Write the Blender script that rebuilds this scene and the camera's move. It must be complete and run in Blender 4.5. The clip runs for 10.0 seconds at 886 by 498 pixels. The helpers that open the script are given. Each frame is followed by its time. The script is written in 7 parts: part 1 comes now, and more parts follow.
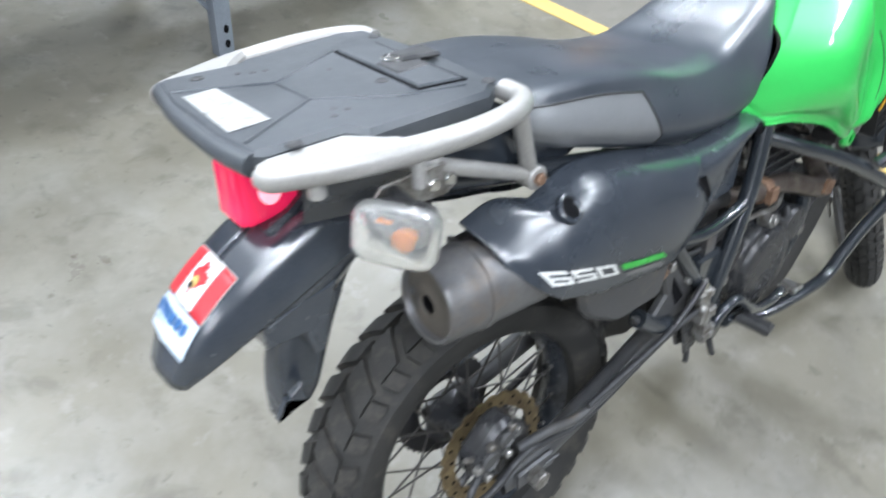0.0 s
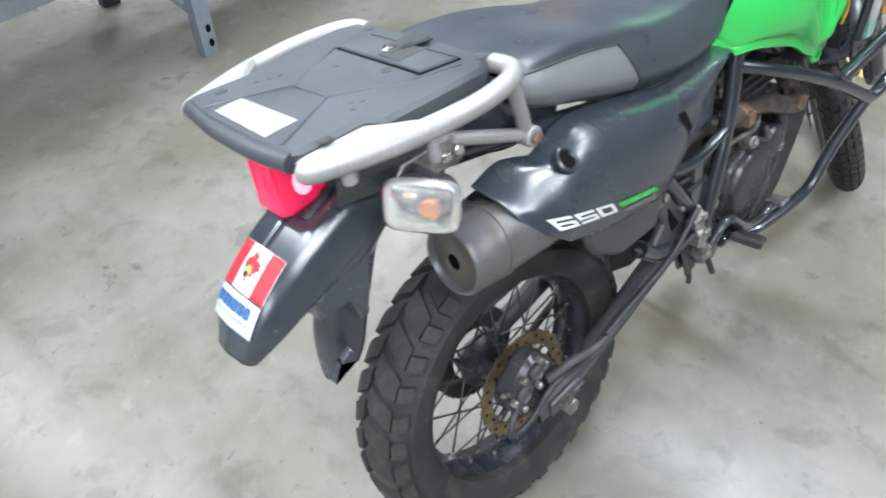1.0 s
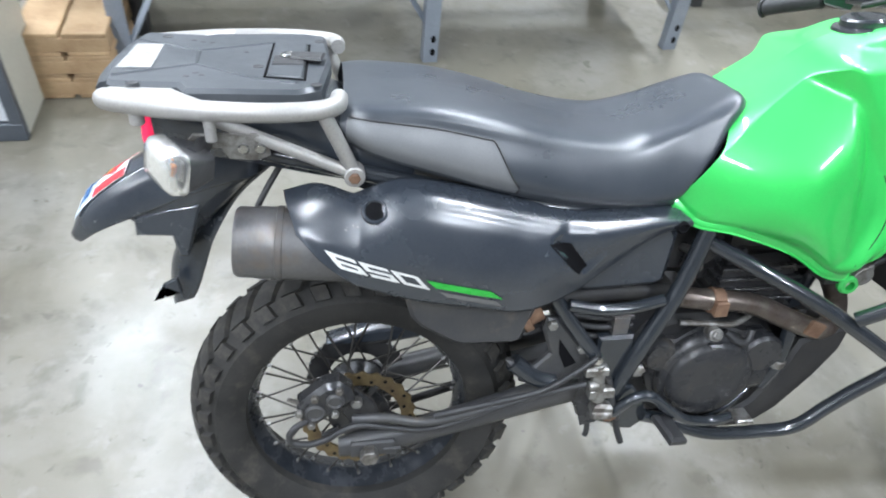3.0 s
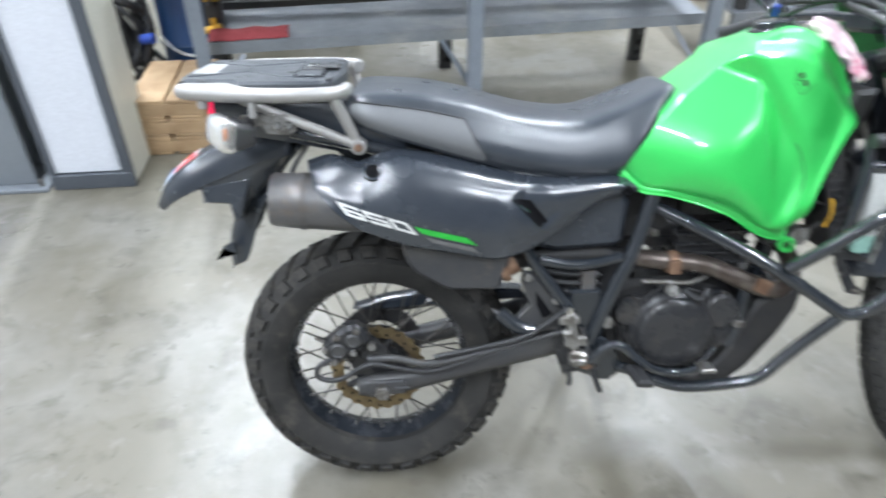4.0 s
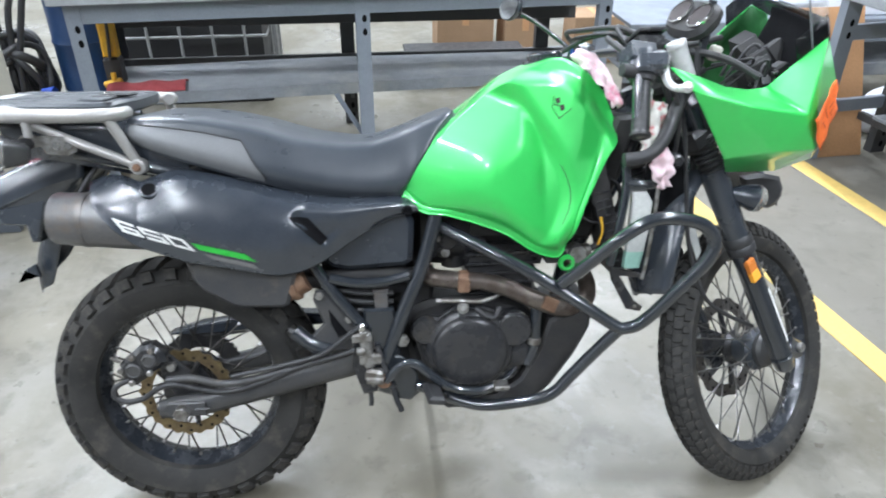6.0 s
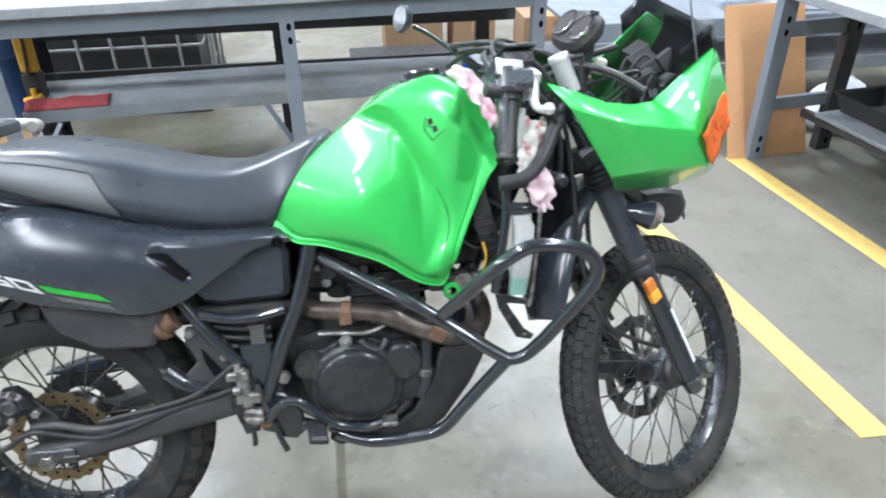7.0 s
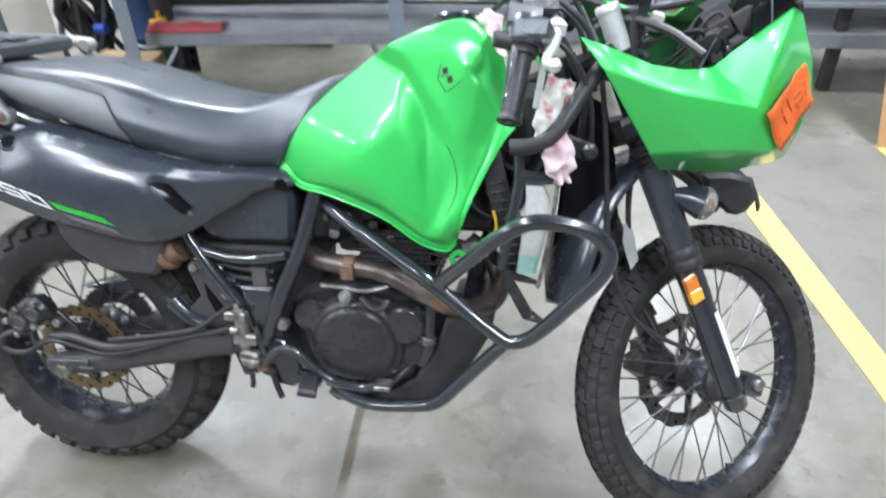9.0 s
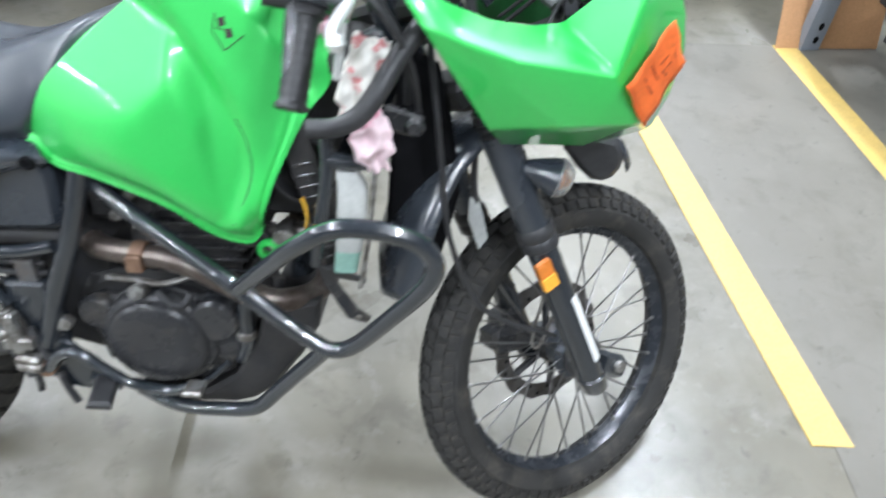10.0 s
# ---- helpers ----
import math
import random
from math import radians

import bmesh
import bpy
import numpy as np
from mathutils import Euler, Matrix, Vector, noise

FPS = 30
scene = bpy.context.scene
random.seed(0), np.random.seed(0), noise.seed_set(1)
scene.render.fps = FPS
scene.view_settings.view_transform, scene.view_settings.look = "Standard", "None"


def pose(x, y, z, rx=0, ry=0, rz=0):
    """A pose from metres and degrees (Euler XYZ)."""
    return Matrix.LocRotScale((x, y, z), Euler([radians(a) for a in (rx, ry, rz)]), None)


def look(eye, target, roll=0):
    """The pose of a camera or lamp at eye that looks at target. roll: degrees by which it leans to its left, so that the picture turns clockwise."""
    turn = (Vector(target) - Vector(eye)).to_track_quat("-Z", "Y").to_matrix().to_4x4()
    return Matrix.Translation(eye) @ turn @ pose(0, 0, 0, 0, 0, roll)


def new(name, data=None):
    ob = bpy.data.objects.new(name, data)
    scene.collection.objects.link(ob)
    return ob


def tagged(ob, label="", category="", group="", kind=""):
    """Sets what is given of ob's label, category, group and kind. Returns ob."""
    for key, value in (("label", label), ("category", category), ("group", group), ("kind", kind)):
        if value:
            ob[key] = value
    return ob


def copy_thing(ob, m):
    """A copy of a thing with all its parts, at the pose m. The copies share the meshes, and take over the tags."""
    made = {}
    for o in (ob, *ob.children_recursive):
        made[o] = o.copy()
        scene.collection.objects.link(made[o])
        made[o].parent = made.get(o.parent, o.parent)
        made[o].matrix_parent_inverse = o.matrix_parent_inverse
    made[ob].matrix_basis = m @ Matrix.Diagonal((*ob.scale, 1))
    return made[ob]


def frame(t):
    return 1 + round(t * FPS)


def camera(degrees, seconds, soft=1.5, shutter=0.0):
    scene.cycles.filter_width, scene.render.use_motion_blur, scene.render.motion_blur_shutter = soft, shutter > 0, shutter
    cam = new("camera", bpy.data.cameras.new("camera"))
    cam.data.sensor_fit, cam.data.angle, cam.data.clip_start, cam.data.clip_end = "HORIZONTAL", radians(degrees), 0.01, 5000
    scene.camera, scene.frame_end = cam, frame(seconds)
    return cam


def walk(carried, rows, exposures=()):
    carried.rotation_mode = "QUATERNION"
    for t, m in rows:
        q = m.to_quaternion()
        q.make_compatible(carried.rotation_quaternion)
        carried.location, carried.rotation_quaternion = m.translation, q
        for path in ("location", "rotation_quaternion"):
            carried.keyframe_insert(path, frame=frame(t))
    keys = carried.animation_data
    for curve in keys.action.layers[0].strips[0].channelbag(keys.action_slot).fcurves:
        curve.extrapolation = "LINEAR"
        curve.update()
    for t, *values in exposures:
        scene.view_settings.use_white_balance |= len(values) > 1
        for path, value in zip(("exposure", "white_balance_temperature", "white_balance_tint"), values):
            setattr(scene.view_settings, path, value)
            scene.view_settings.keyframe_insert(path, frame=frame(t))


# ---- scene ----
cam = camera(64.0, 10.0, soft=1.9, shutter=0.5)
PATH = [
    (0, (-0.5807, -0.3681, 1.4545), (0.4464, 0.6332, 0.0601), 7.83),
    (0.5, (-0.6792, -0.3636, 1.4856), (0.2869, 0.6039, 0.0273), 2.16),
    (1, (-0.6555, -0.4047, 1.5322), (0.3202, 0.5386, 0.0644), -0.09),
    (1.5, (-0.5078, -0.5544, 1.5521), (0.3376, 0.6328, 0.1820), -0.77),
    (2, (-0.3829, -0.6738, 1.5704), (0.2293, 0.6349, 0.1872), 2.06),
    (2.5, (-0.2157, -0.6845, 1.5644), (0.2308, 0.6582, 0.1508), 4.87),
    (2.7, (-0.1654, -0.6977, 1.5708), (0.3044, 0.6360, 0.1569), 7.94),
    (3.8, (0.0624, -1.1446, 1.6081), (0.0736, 0.4368, 0.3840), -1.69),
    (4, (0.0419, -1.2062, 1.6071), (0.1859, 0.3821, 0.3999), -0.24),
    (4.5, (0.0310, -1.3084, 1.6086), (0.3372, 0.3007, 0.4619), 1.18),
    (5, (0.1475, -1.3659, 1.5969), (0.4049, 0.2999, 0.5199), 0.25),
    (5.2, (0.2120, -1.3674, 1.5487), (0.4521, 0.3171, 0.4978), 0.51),
    (6.3, (0.5267, -1.3455, 1.5515), (0.7333, 0.3457, 0.5038), 0.36),
    (6.5, (0.5709, -1.3018, 1.5687), (0.8024, 0.3806, 0.5125), 0.41),
    (7, (0.6994, -1.2805, 1.5630), (0.9458, 0.4010, 0.5077), -0.53),
    (7.5, (0.8435, -1.2997, 1.5550), (0.9263, 0.3711, 0.4578), -2.44),
    (8, (0.9323, -1.2825, 1.5365), (0.8478, 0.3868, 0.4402), -3.64),
    (8.5, (0.9789, -1.2720, 1.5270), (0.7821, 0.4090, 0.4619), -3.67),
    (9, (0.9782, -1.1734, 1.5127), (0.8217, 0.4468, 0.3506), -1.08),
    (9.5, (1.0102, -0.9959, 1.5126), (1.0107, 0.4256, 0.1059), 1.23),
    (10, (1.1383, -0.8456, 1.5239), (1.2188, 0.5393, 0.0836), 3.45),
]
walk(cam, [(t, look(eye, target, roll)) for t, eye, target, roll in PATH])

# ---- world and lights ----
world = bpy.data.worlds.new("world")
scene.world = world
world.use_nodes = True
world.node_tree.nodes["Background"].inputs[0].default_value = (0.8, 0.9, 1.0, 1)
world.node_tree.nodes["Background"].inputs[1].default_value = 0.02
scene.view_settings.exposure = 0.0
CEILING = 4.8
LAMPS = [(x, y) for x in (-6.2, -1.6, 3.0) for y in (-4.9, -2.6, -0.4, 1.9, 4.2, 6.5)]
LAMP_POWER = {-4.9: 162.0, -2.6: 154.0, -0.4: 106.0, 1.9: 204.0, 4.2: 202.0, 6.5: 190.0}   # watts by row, set unevenly to balance far floor, near floor and bike
LAMP_COLOUR = (0.83, 0.915, 1.03)


# ---- materials ----
def node(nt, kind, **inputs):
    n = nt.nodes.new(kind)
    for k, v in inputs.items():
        n.inputs[k.replace("_", " ")].default_value = v
    return n


def material(name, colour, rough=0.5, metal=0.0, second=None, scale=8.0, grain=120.0, bump=0.1, coat=0.0,
             spread=(0.35, 0.7), rough_vary=0.12, emit=0.0, emit_colour=None, random_tint=0.0, transmission=0.0,
             alpha=1.0, third=None, third_scale=2.0, third_at=(0.55, 0.7), bump_scale=None, island=False, spec=0.5):
    """A procedural surface: base colour with a second tone in patches, a third in larger stains, gloss that varies, fine relief."""
    m = bpy.data.materials.new(name)
    m.use_nodes = True
    nt = m.node_tree
    b = nt.nodes["Principled BSDF"]
    tc = node(nt, "ShaderNodeTexCoord")
    big = node(nt, "ShaderNodeTexNoise", Scale=scale, Detail=6.0, Roughness=0.6)
    fine = node(nt, "ShaderNodeTexNoise", Scale=grain, Detail=3.0, Roughness=0.6)
    for n in (big, fine):
        nt.links.new(tc.outputs["Object"], n.inputs["Vector"])
    second = second or tuple(c * 0.8 for c in colour)
    ramp = node(nt, "ShaderNodeMapRange", From_Min=spread[0], From_Max=spread[1])
    nt.links.new(big.outputs["Fac"], ramp.inputs["Value"])
    mix = node(nt, "ShaderNodeMix")
    mix.data_type = "RGBA"
    mix.inputs[6].default_value, mix.inputs[7].default_value = (*colour, 1), (*second, 1)
    nt.links.new(ramp.outputs[0], mix.inputs[0])
    out = mix.outputs[2]
    fm = node(nt, "ShaderNodeMapRange", From_Min=0.3, From_Max=0.7, To_Min=0.9, To_Max=1.08)
    nt.links.new(fine.outputs["Fac"], fm.inputs["Value"])
    mul = node(nt, "ShaderNodeMix")
    mul.data_type, mul.blend_type = "RGBA", "MULTIPLY"
    mul.inputs[0].default_value = 1.0
    nt.links.new(out, mul.inputs[6])
    nt.links.new(fm.outputs[0], mul.inputs[7])
    out = mul.outputs[2]
    if third:
        wide = node(nt, "ShaderNodeTexNoise", Scale=third_scale, Detail=8.0, Roughness=0.65)
        nt.links.new(tc.outputs["Object"], wide.inputs["Vector"])
        wr = node(nt, "ShaderNodeMapRange", From_Min=third_at[0], From_Max=third_at[1])
        nt.links.new(wide.outputs["Fac"], wr.inputs["Value"])
        m3 = node(nt, "ShaderNodeMix")
        m3.data_type = "RGBA"
        m3.inputs[7].default_value = (*third, 1)
        nt.links.new(wr.outputs[0], m3.inputs[0])
        nt.links.new(out, m3.inputs[6])
        out = m3.outputs[2]
    if random_tint:
        src = node(nt, "ShaderNodeNewGeometry").outputs["Random Per Island"] if island else node(nt, "ShaderNodeObjectInfo").outputs["Random"]
        rm = node(nt, "ShaderNodeMapRange", To_Min=1 - random_tint, To_Max=1 + random_tint)
        nt.links.new(src, rm.inputs["Value"])
        m4 = node(nt, "ShaderNodeMix")
        m4.data_type, m4.blend_type = "RGBA", "MULTIPLY"
        m4.inputs[0].default_value = 1.0
        nt.links.new(out, m4.inputs[6])
        nt.links.new(rm.outputs[0], m4.inputs[7])
        out = m4.outputs[2]
    nt.links.new(out, b.inputs["Base Color"])
    rr = node(nt, "ShaderNodeMapRange", From_Min=0.3, From_Max=0.7, To_Min=max(0.02, rough - rough_vary), To_Max=min(1.0, rough + rough_vary))
    nt.links.new(big.outputs["Fac"], rr.inputs["Value"])
    nt.links.new(rr.outputs[0], b.inputs["Roughness"])
    b.inputs["Metallic"].default_value = metal
    b.inputs["Specular IOR Level"].default_value = spec
    b.inputs["Coat Weight"].default_value = coat
    b.inputs["Coat Roughness"].default_value = 0.04
    b.inputs["Transmission Weight"].default_value = transmission
    b.inputs["Alpha"].default_value = alpha
    if emit:
        b.inputs["Emission Color"].default_value = (*(emit_colour or colour), 1)
        b.inputs["Emission Strength"].default_value = emit
    if bump:
        bp = node(nt, "ShaderNodeBump", Strength=bump, Distance=0.002)
        if bump_scale:
            fb = node(nt, "ShaderNodeTexNoise", Scale=bump_scale, Detail=4.0)
            nt.links.new(tc.outputs["Object"], fb.inputs["Vector"])
            nt.links.new(fb.outputs["Fac"], bp.inputs["Height"])
        else:
            nt.links.new(fine.outputs["Fac"], bp.inputs["Height"])
        nt.links.new(bp.outputs[0], b.inputs["Normal"])
    return m


def concrete(name, base, stain, pale, rough, blots=()):
    """Trowelled slab: olive stains and pale worn patches of different sizes, polished where it is worn, specks and faint scuffs."""
    m = bpy.data.materials.new(name)
    m.use_nodes = True
    nt = m.node_tree
    b = nt.nodes["Principled BSDF"]
    tc = node(nt, "ShaderNodeTexCoord")

    def noise(scale, detail, lo, hi, warp=0.0, stretch=None):
        n = node(nt, "ShaderNodeTexNoise", Scale=scale, Detail=detail, Roughness=0.58, Distortion=warp)
        src = tc.outputs["Object"]
        if stretch:
            mp = node(nt, "ShaderNodeMapping", Scale=stretch)
            mp.inputs["Rotation"].default_value = (0, 0, 0.6)
            nt.links.new(src, mp.inputs["Vector"])
            src = mp.outputs[0]
        nt.links.new(src, n.inputs["Vector"])
        r = node(nt, "ShaderNodeMapRange", From_Min=lo, From_Max=hi)
        nt.links.new(n.outputs["Fac"], r.inputs["Value"])
        return r.outputs[0]

    def over(below, colour, fac):
        x = node(nt, "ShaderNodeMix")
        x.data_type = "RGBA"
        x.inputs[7].default_value = (*colour, 1)
        nt.links.new(fac, x.inputs[0])
        if below is None:
            x.inputs[6].default_value = (*base, 1)
        else:
            nt.links.new(below, x.inputs[6])
        return x.outputs[2]

    def scaled(fac, k):
        x = node(nt, "ShaderNodeMath")
        x.operation = "MULTIPLY"
        x.inputs[1].default_value = k
        nt.links.new(fac, x.inputs[0])
        return x.outputs[0]

    worn = noise(2.1, 6.0, 0.46, 0.68, 0.15)
    col = over(None, stain, scaled(noise(1.3, 5.0, 0.44, 0.70, 0.2), 0.75))
    col = over(col, pale, scaled(worn, 0.85))
    col = over(col, stain, scaled(noise(4.2, 5.0, 0.52, 0.72, 0.2), 0.6))
    col = over(col, stain, scaled(noise(1.4, 5.0, 0.58, 0.74, 0.3, (3.5, 0.9, 1)), 0.4))
    col = over(col, tuple(c * 0.55 for c in stain), scaled(noise(34, 3.0, 0.69, 0.76), 0.55))
    col = over(col, pale, scaled(noise(15, 4.0, 0.60, 0.74), 0.5))
    col = over(col, tuple(c * 0.8 for c in stain), scaled(noise(8.5, 6.0, 0.55, 0.66, 0.4), 0.42))
    col = over(col, tuple(c * 0.6 for c in stain), scaled(noise(19.0, 5.0, 0.63, 0.72, 0.5), 0.45))
    # blots of oil, dirt, painted bike shade and painted lamp glare: x, y, radii, turn
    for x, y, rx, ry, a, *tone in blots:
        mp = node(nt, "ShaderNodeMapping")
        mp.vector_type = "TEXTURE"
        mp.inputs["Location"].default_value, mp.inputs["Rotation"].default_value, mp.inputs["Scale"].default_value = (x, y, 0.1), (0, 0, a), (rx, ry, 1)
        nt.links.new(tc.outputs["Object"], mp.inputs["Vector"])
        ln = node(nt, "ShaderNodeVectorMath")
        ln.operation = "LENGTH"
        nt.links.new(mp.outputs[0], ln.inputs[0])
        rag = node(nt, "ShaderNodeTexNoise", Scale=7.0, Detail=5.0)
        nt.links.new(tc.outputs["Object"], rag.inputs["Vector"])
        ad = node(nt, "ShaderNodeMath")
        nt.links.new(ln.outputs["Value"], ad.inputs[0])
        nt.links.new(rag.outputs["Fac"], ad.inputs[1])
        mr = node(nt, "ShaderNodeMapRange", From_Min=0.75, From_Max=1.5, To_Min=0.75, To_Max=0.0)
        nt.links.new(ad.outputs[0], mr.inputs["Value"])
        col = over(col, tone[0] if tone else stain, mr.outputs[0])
    nt.links.new(col, b.inputs["Base Color"])
    rr = node(nt, "ShaderNodeMapRange", To_Min=rough + 0.08, To_Max=rough - 0.09)
    nt.links.new(worn, rr.inputs["Value"])
    nt.links.new(rr.outputs[0], b.inputs["Roughness"])
    bp = node(nt, "ShaderNodeBump", Strength=0.05, Distance=0.002)
    fine = node(nt, "ShaderNodeTexNoise", Scale=45.0, Detail=4.0)
    nt.links.new(tc.outputs["Object"], fine.inputs["Vector"])
    nt.links.new(fine.outputs["Fac"], bp.inputs["Height"])
    nt.links.new(bp.outputs[0], b.inputs["Normal"])
    return m


# pale tone paints lamp glare; dark tone holds stains and the bike's painted shade
LAMP_GLARE, SCUFF_SHADE = (0.46, 0.46, 0.45), (0.085, 0.078, 0.058)
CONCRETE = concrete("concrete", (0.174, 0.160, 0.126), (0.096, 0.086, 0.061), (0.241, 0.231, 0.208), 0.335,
                    blots=((0.36, 0.09, 0.21, 0.13, 0.1, LAMP_GLARE), (0.50, -0.01, 0.14, 0.10, -0.4, LAMP_GLARE), (0.20, -0.02, 0.45, 0.07, 0.0, SCUFF_SHADE), (0.92, 0.00, 0.38, 0.045, -0.03, SCUFF_SHADE), (0.66, -0.22, 0.026, 0.36, 0.05, (0.120, 0.110, 0.086)),
                           (1.15, -0.10, 0.30, 0.06, -0.2, SCUFF_SHADE), (0.60, -0.12, 0.05, 0.20, 0.5, SCUFF_SHADE), (-0.05, -0.10, 0.32, 0.08, 0.1, SCUFF_SHADE), (-0.39, 1.86, 0.22, 0.06, 0.2), (0.18, 1.80, 0.34, 0.05, -0.1), (-0.16, 1.70, 0.10, 0.25, 0.3), (-0.80, 1.87, 0.20, 0.08, 0.5), (-0.42, 1.79, 0.06, 0.3, 0.1)))
WALKWAY = concrete("walkway_paint", (0.158, 0.147, 0.125), (0.120, 0.110, 0.088), (0.182, 0.171, 0.148), 0.42)
YELLOW = material("yellow_paint", (0.62, 0.43, 0.13), 0.45, second=(0.55, 0.39, 0.14), scale=14, third=(0.45, 0.38, 0.22), third_scale=9, third_at=(0.62, 0.72))
GREEN = material("green_paint", (0.030, 0.60, 0.100), 0.40, 0.25, second=(0.036, 0.63, 0.11), scale=3, grain=900, bump=0.0, coat=1.0, rough_vary=0.03, spec=0.85)
GREEN_INNER_SHADE = material("green_plastic_inside", (0.028, 0.155, 0.045), 0.42, spec=0.4, second=(0.022, 0.12, 0.036), scale=8)
PLASTIC = material("black_plastic", (0.025, 0.031, 0.041), 0.25, spec=1.0, second=(0.035, 0.042, 0.053), scale=9, grain=260, bump=0.008, rough_vary=0.07, third=(0.046, 0.053, 0.062), third_scale=5, third_at=(0.45, 0.85))
RACK_PLASTIC = material("rack_plastic", (0.048, 0.054, 0.061), 0.42, second=(0.066, 0.072, 0.08), scale=12, grain=400, bump=0.05, third=(0.12, 0.125, 0.13), third_scale=7, third_at=(0.6, 0.85))
VINYL = material("seat_vinyl", (0.036, 0.043, 0.053), 0.30, spec=0.65, second=(0.050, 0.057, 0.068), scale=10, grain=500, bump=0.03, rough_vary=0.04)
VINYL_GREY = material("grey_seat_vinyl", (0.17, 0.174, 0.18), 0.36, second=(0.145, 0.149, 0.154), scale=10, grain=500, bump=0.03)
SILVER = material("silver_paint", (0.40, 0.388, 0.37), 0.46, 0.45, second=(0.36, 0.35, 0.335), scale=14, grain=300, bump=0.02)
FRAME = material("black_frame_paint", (0.017, 0.021, 0.026), 0.22, spec=0.6, second=(0.025, 0.029, 0.035), scale=16, grain=200, bump=0.0, third=(0.06, 0.056, 0.05), third_scale=14, third_at=(0.64, 0.85), rough_vary=0.06, coat=1.0)
ENGINE = material("engine_black", (0.024, 0.025, 0.028), 0.28, second=(0.037, 0.036, 0.036), scale=18, grain=300, bump=0.1, third=(0.085, 0.074, 0.060), third_scale=14, third_at=(0.56, 0.78))
ENGINE_DARK = material("sooty_metal", (0.022, 0.022, 0.024), 0.55, spec=0.3, second=(0.040, 0.038, 0.036), scale=20)
ALLOY = material("dull_alloy", (0.36, 0.355, 0.34), 0.42, 0.75, second=(0.16, 0.145, 0.13), scale=40, grain=300, spread=(0.4, 0.6))
CHROME = material("chrome", (0.75, 0.75, 0.74), 0.15, 1.0, second=(0.6, 0.6, 0.6), scale=30, bump=0.02)
EXHAUST = material("heat_stained_steel", (0.15, 0.125, 0.11), 0.36, 0.6, second=(0.07, 0.050, 0.040), scale=22, grain=200, third=(0.25, 0.22, 0.19), third_scale=18, third_at=(0.5, 0.7))
MUFFLER = material("dusty_muffler", (0.115, 0.115, 0.12), 0.42, 0.4, second=(0.15, 0.145, 0.14), scale=14, grain=160, third=(0.17, 0.125, 0.085), third_scale=9, third_at=(0.52, 0.75))
SHIELD = material("dusty_black_shield", (0.045, 0.046, 0.05), 0.4, second=(0.065, 0.063, 0.06), scale=16, grain=180, third=(0.12, 0.10, 0.08), third_scale=12, third_at=(0.58, 0.75))
CAP_RUST = material("sooty_end_cap", (0.072, 0.066, 0.058), 0.55, 0.3, second=(0.115, 0.098, 0.080), scale=26, grain=240, third=(0.03, 0.026, 0.022), third_scale=14, third_at=(0.5, 0.7))
RUST = material("rusty_steel", (0.25, 0.155, 0.10), 0.6, 0.3, second=(0.15, 0.08, 0.05), scale=40)
RUBBER = material("tyre_rubber", (0.022, 0.0217, 0.021), 0.7, spec=0.28, second=(0.042, 0.040, 0.037), scale=14, grain=220, bump=0.2, third=(0.080, 0.071, 0.060), third_scale=18, third_at=(0.52, 0.75))
HUB_GREY = material("blue_grey_hub_paint", (0.075, 0.088, 0.105), 0.38, 0.3, second=(0.045, 0.050, 0.058), scale=24, third=(0.13, 0.125, 0.12), third_scale=30, third_at=(0.55, 0.75))
RIM = material("black_rim", (0.02, 0.024, 0.03), 0.25, 0.2, second=(0.04, 0.043, 0.05), scale=30)
CLEAR = material("clear_acrylic", (0.5, 0.52, 0.54), 0.04, bump=0.0, alpha=0.10, spec=0.5)
STEEL = material("spoke_steel", (0.3, 0.3, 0.3), 0.35, 0.9, second=(0.12, 0.11, 0.1), scale=60)
SPOKE_DARK = material("grimy_spoke_steel", (0.10, 0.095, 0.09), 0.45, 0.7, second=(0.05, 0.045, 0.04), scale=60)
GOLD = material("brass_toned_disc", (0.22, 0.165, 0.085), 0.45, 0.6, second=(0.12, 0.085, 0.05), scale=40)
DISC = material("steel_disc", (0.13, 0.125, 0.12), 0.4, 0.6, second=(0.07, 0.06, 0.052), scale=40)
LENS = material("clear_lens", (0.88, 0.88, 0.86), 0.16, second=(0.84, 0.84, 0.82), transmission=0.86, bump=0.55, bump_scale=120)
AMBER_PALE = material("pale_amber_lens", (0.95, 0.42, 0.05), 0.2, second=(0.9, 0.36, 0.05), bump=0.0)
AMBER = material("amber_lens", (0.62, 0.19, 0.03), 0.25, second=(0.55, 0.16, 0.03), bump=0.0)
RED_LENS = material("lit_red_lens", (0.8, 0.02, 0.08), 0.15, second=(0.7, 0.02, 0.06), bump=0.0, emit=0.5, emit_colour=(1.0, 0.02, 0.13))
RED_HOT = material("lit_bulb_glow", (1.0, 0.6, 0.65), 0.2, bump=0.0, emit=1.3, emit_colour=(1.0, 0.30, 0.40))
WHITE = material("white_sticker", (0.75, 0.75, 0.73), 0.5, second=(0.7, 0.7, 0.68), bump=0.0)
RED = material("red_sticker", (0.62, 0.03, 0.04), 0.4, second=(0.55, 0.03, 0.04), bump=0.0)
FADED = material("faded_label", (0.34, 0.34, 0.33), 0.6, second=(0.24, 0.24, 0.235), scale=60, grain=300, bump=0.0, spread=(0.5, 0.65))
BLUE_INK = material("blue_ink", (0.03, 0.12, 0.3), 0.5, bump=0.0)
PALE_BLUE = material("pale_blue_sticker", (0.55, 0.66, 0.78), 0.45, second=(0.62, 0.7, 0.8), bump=0.0)
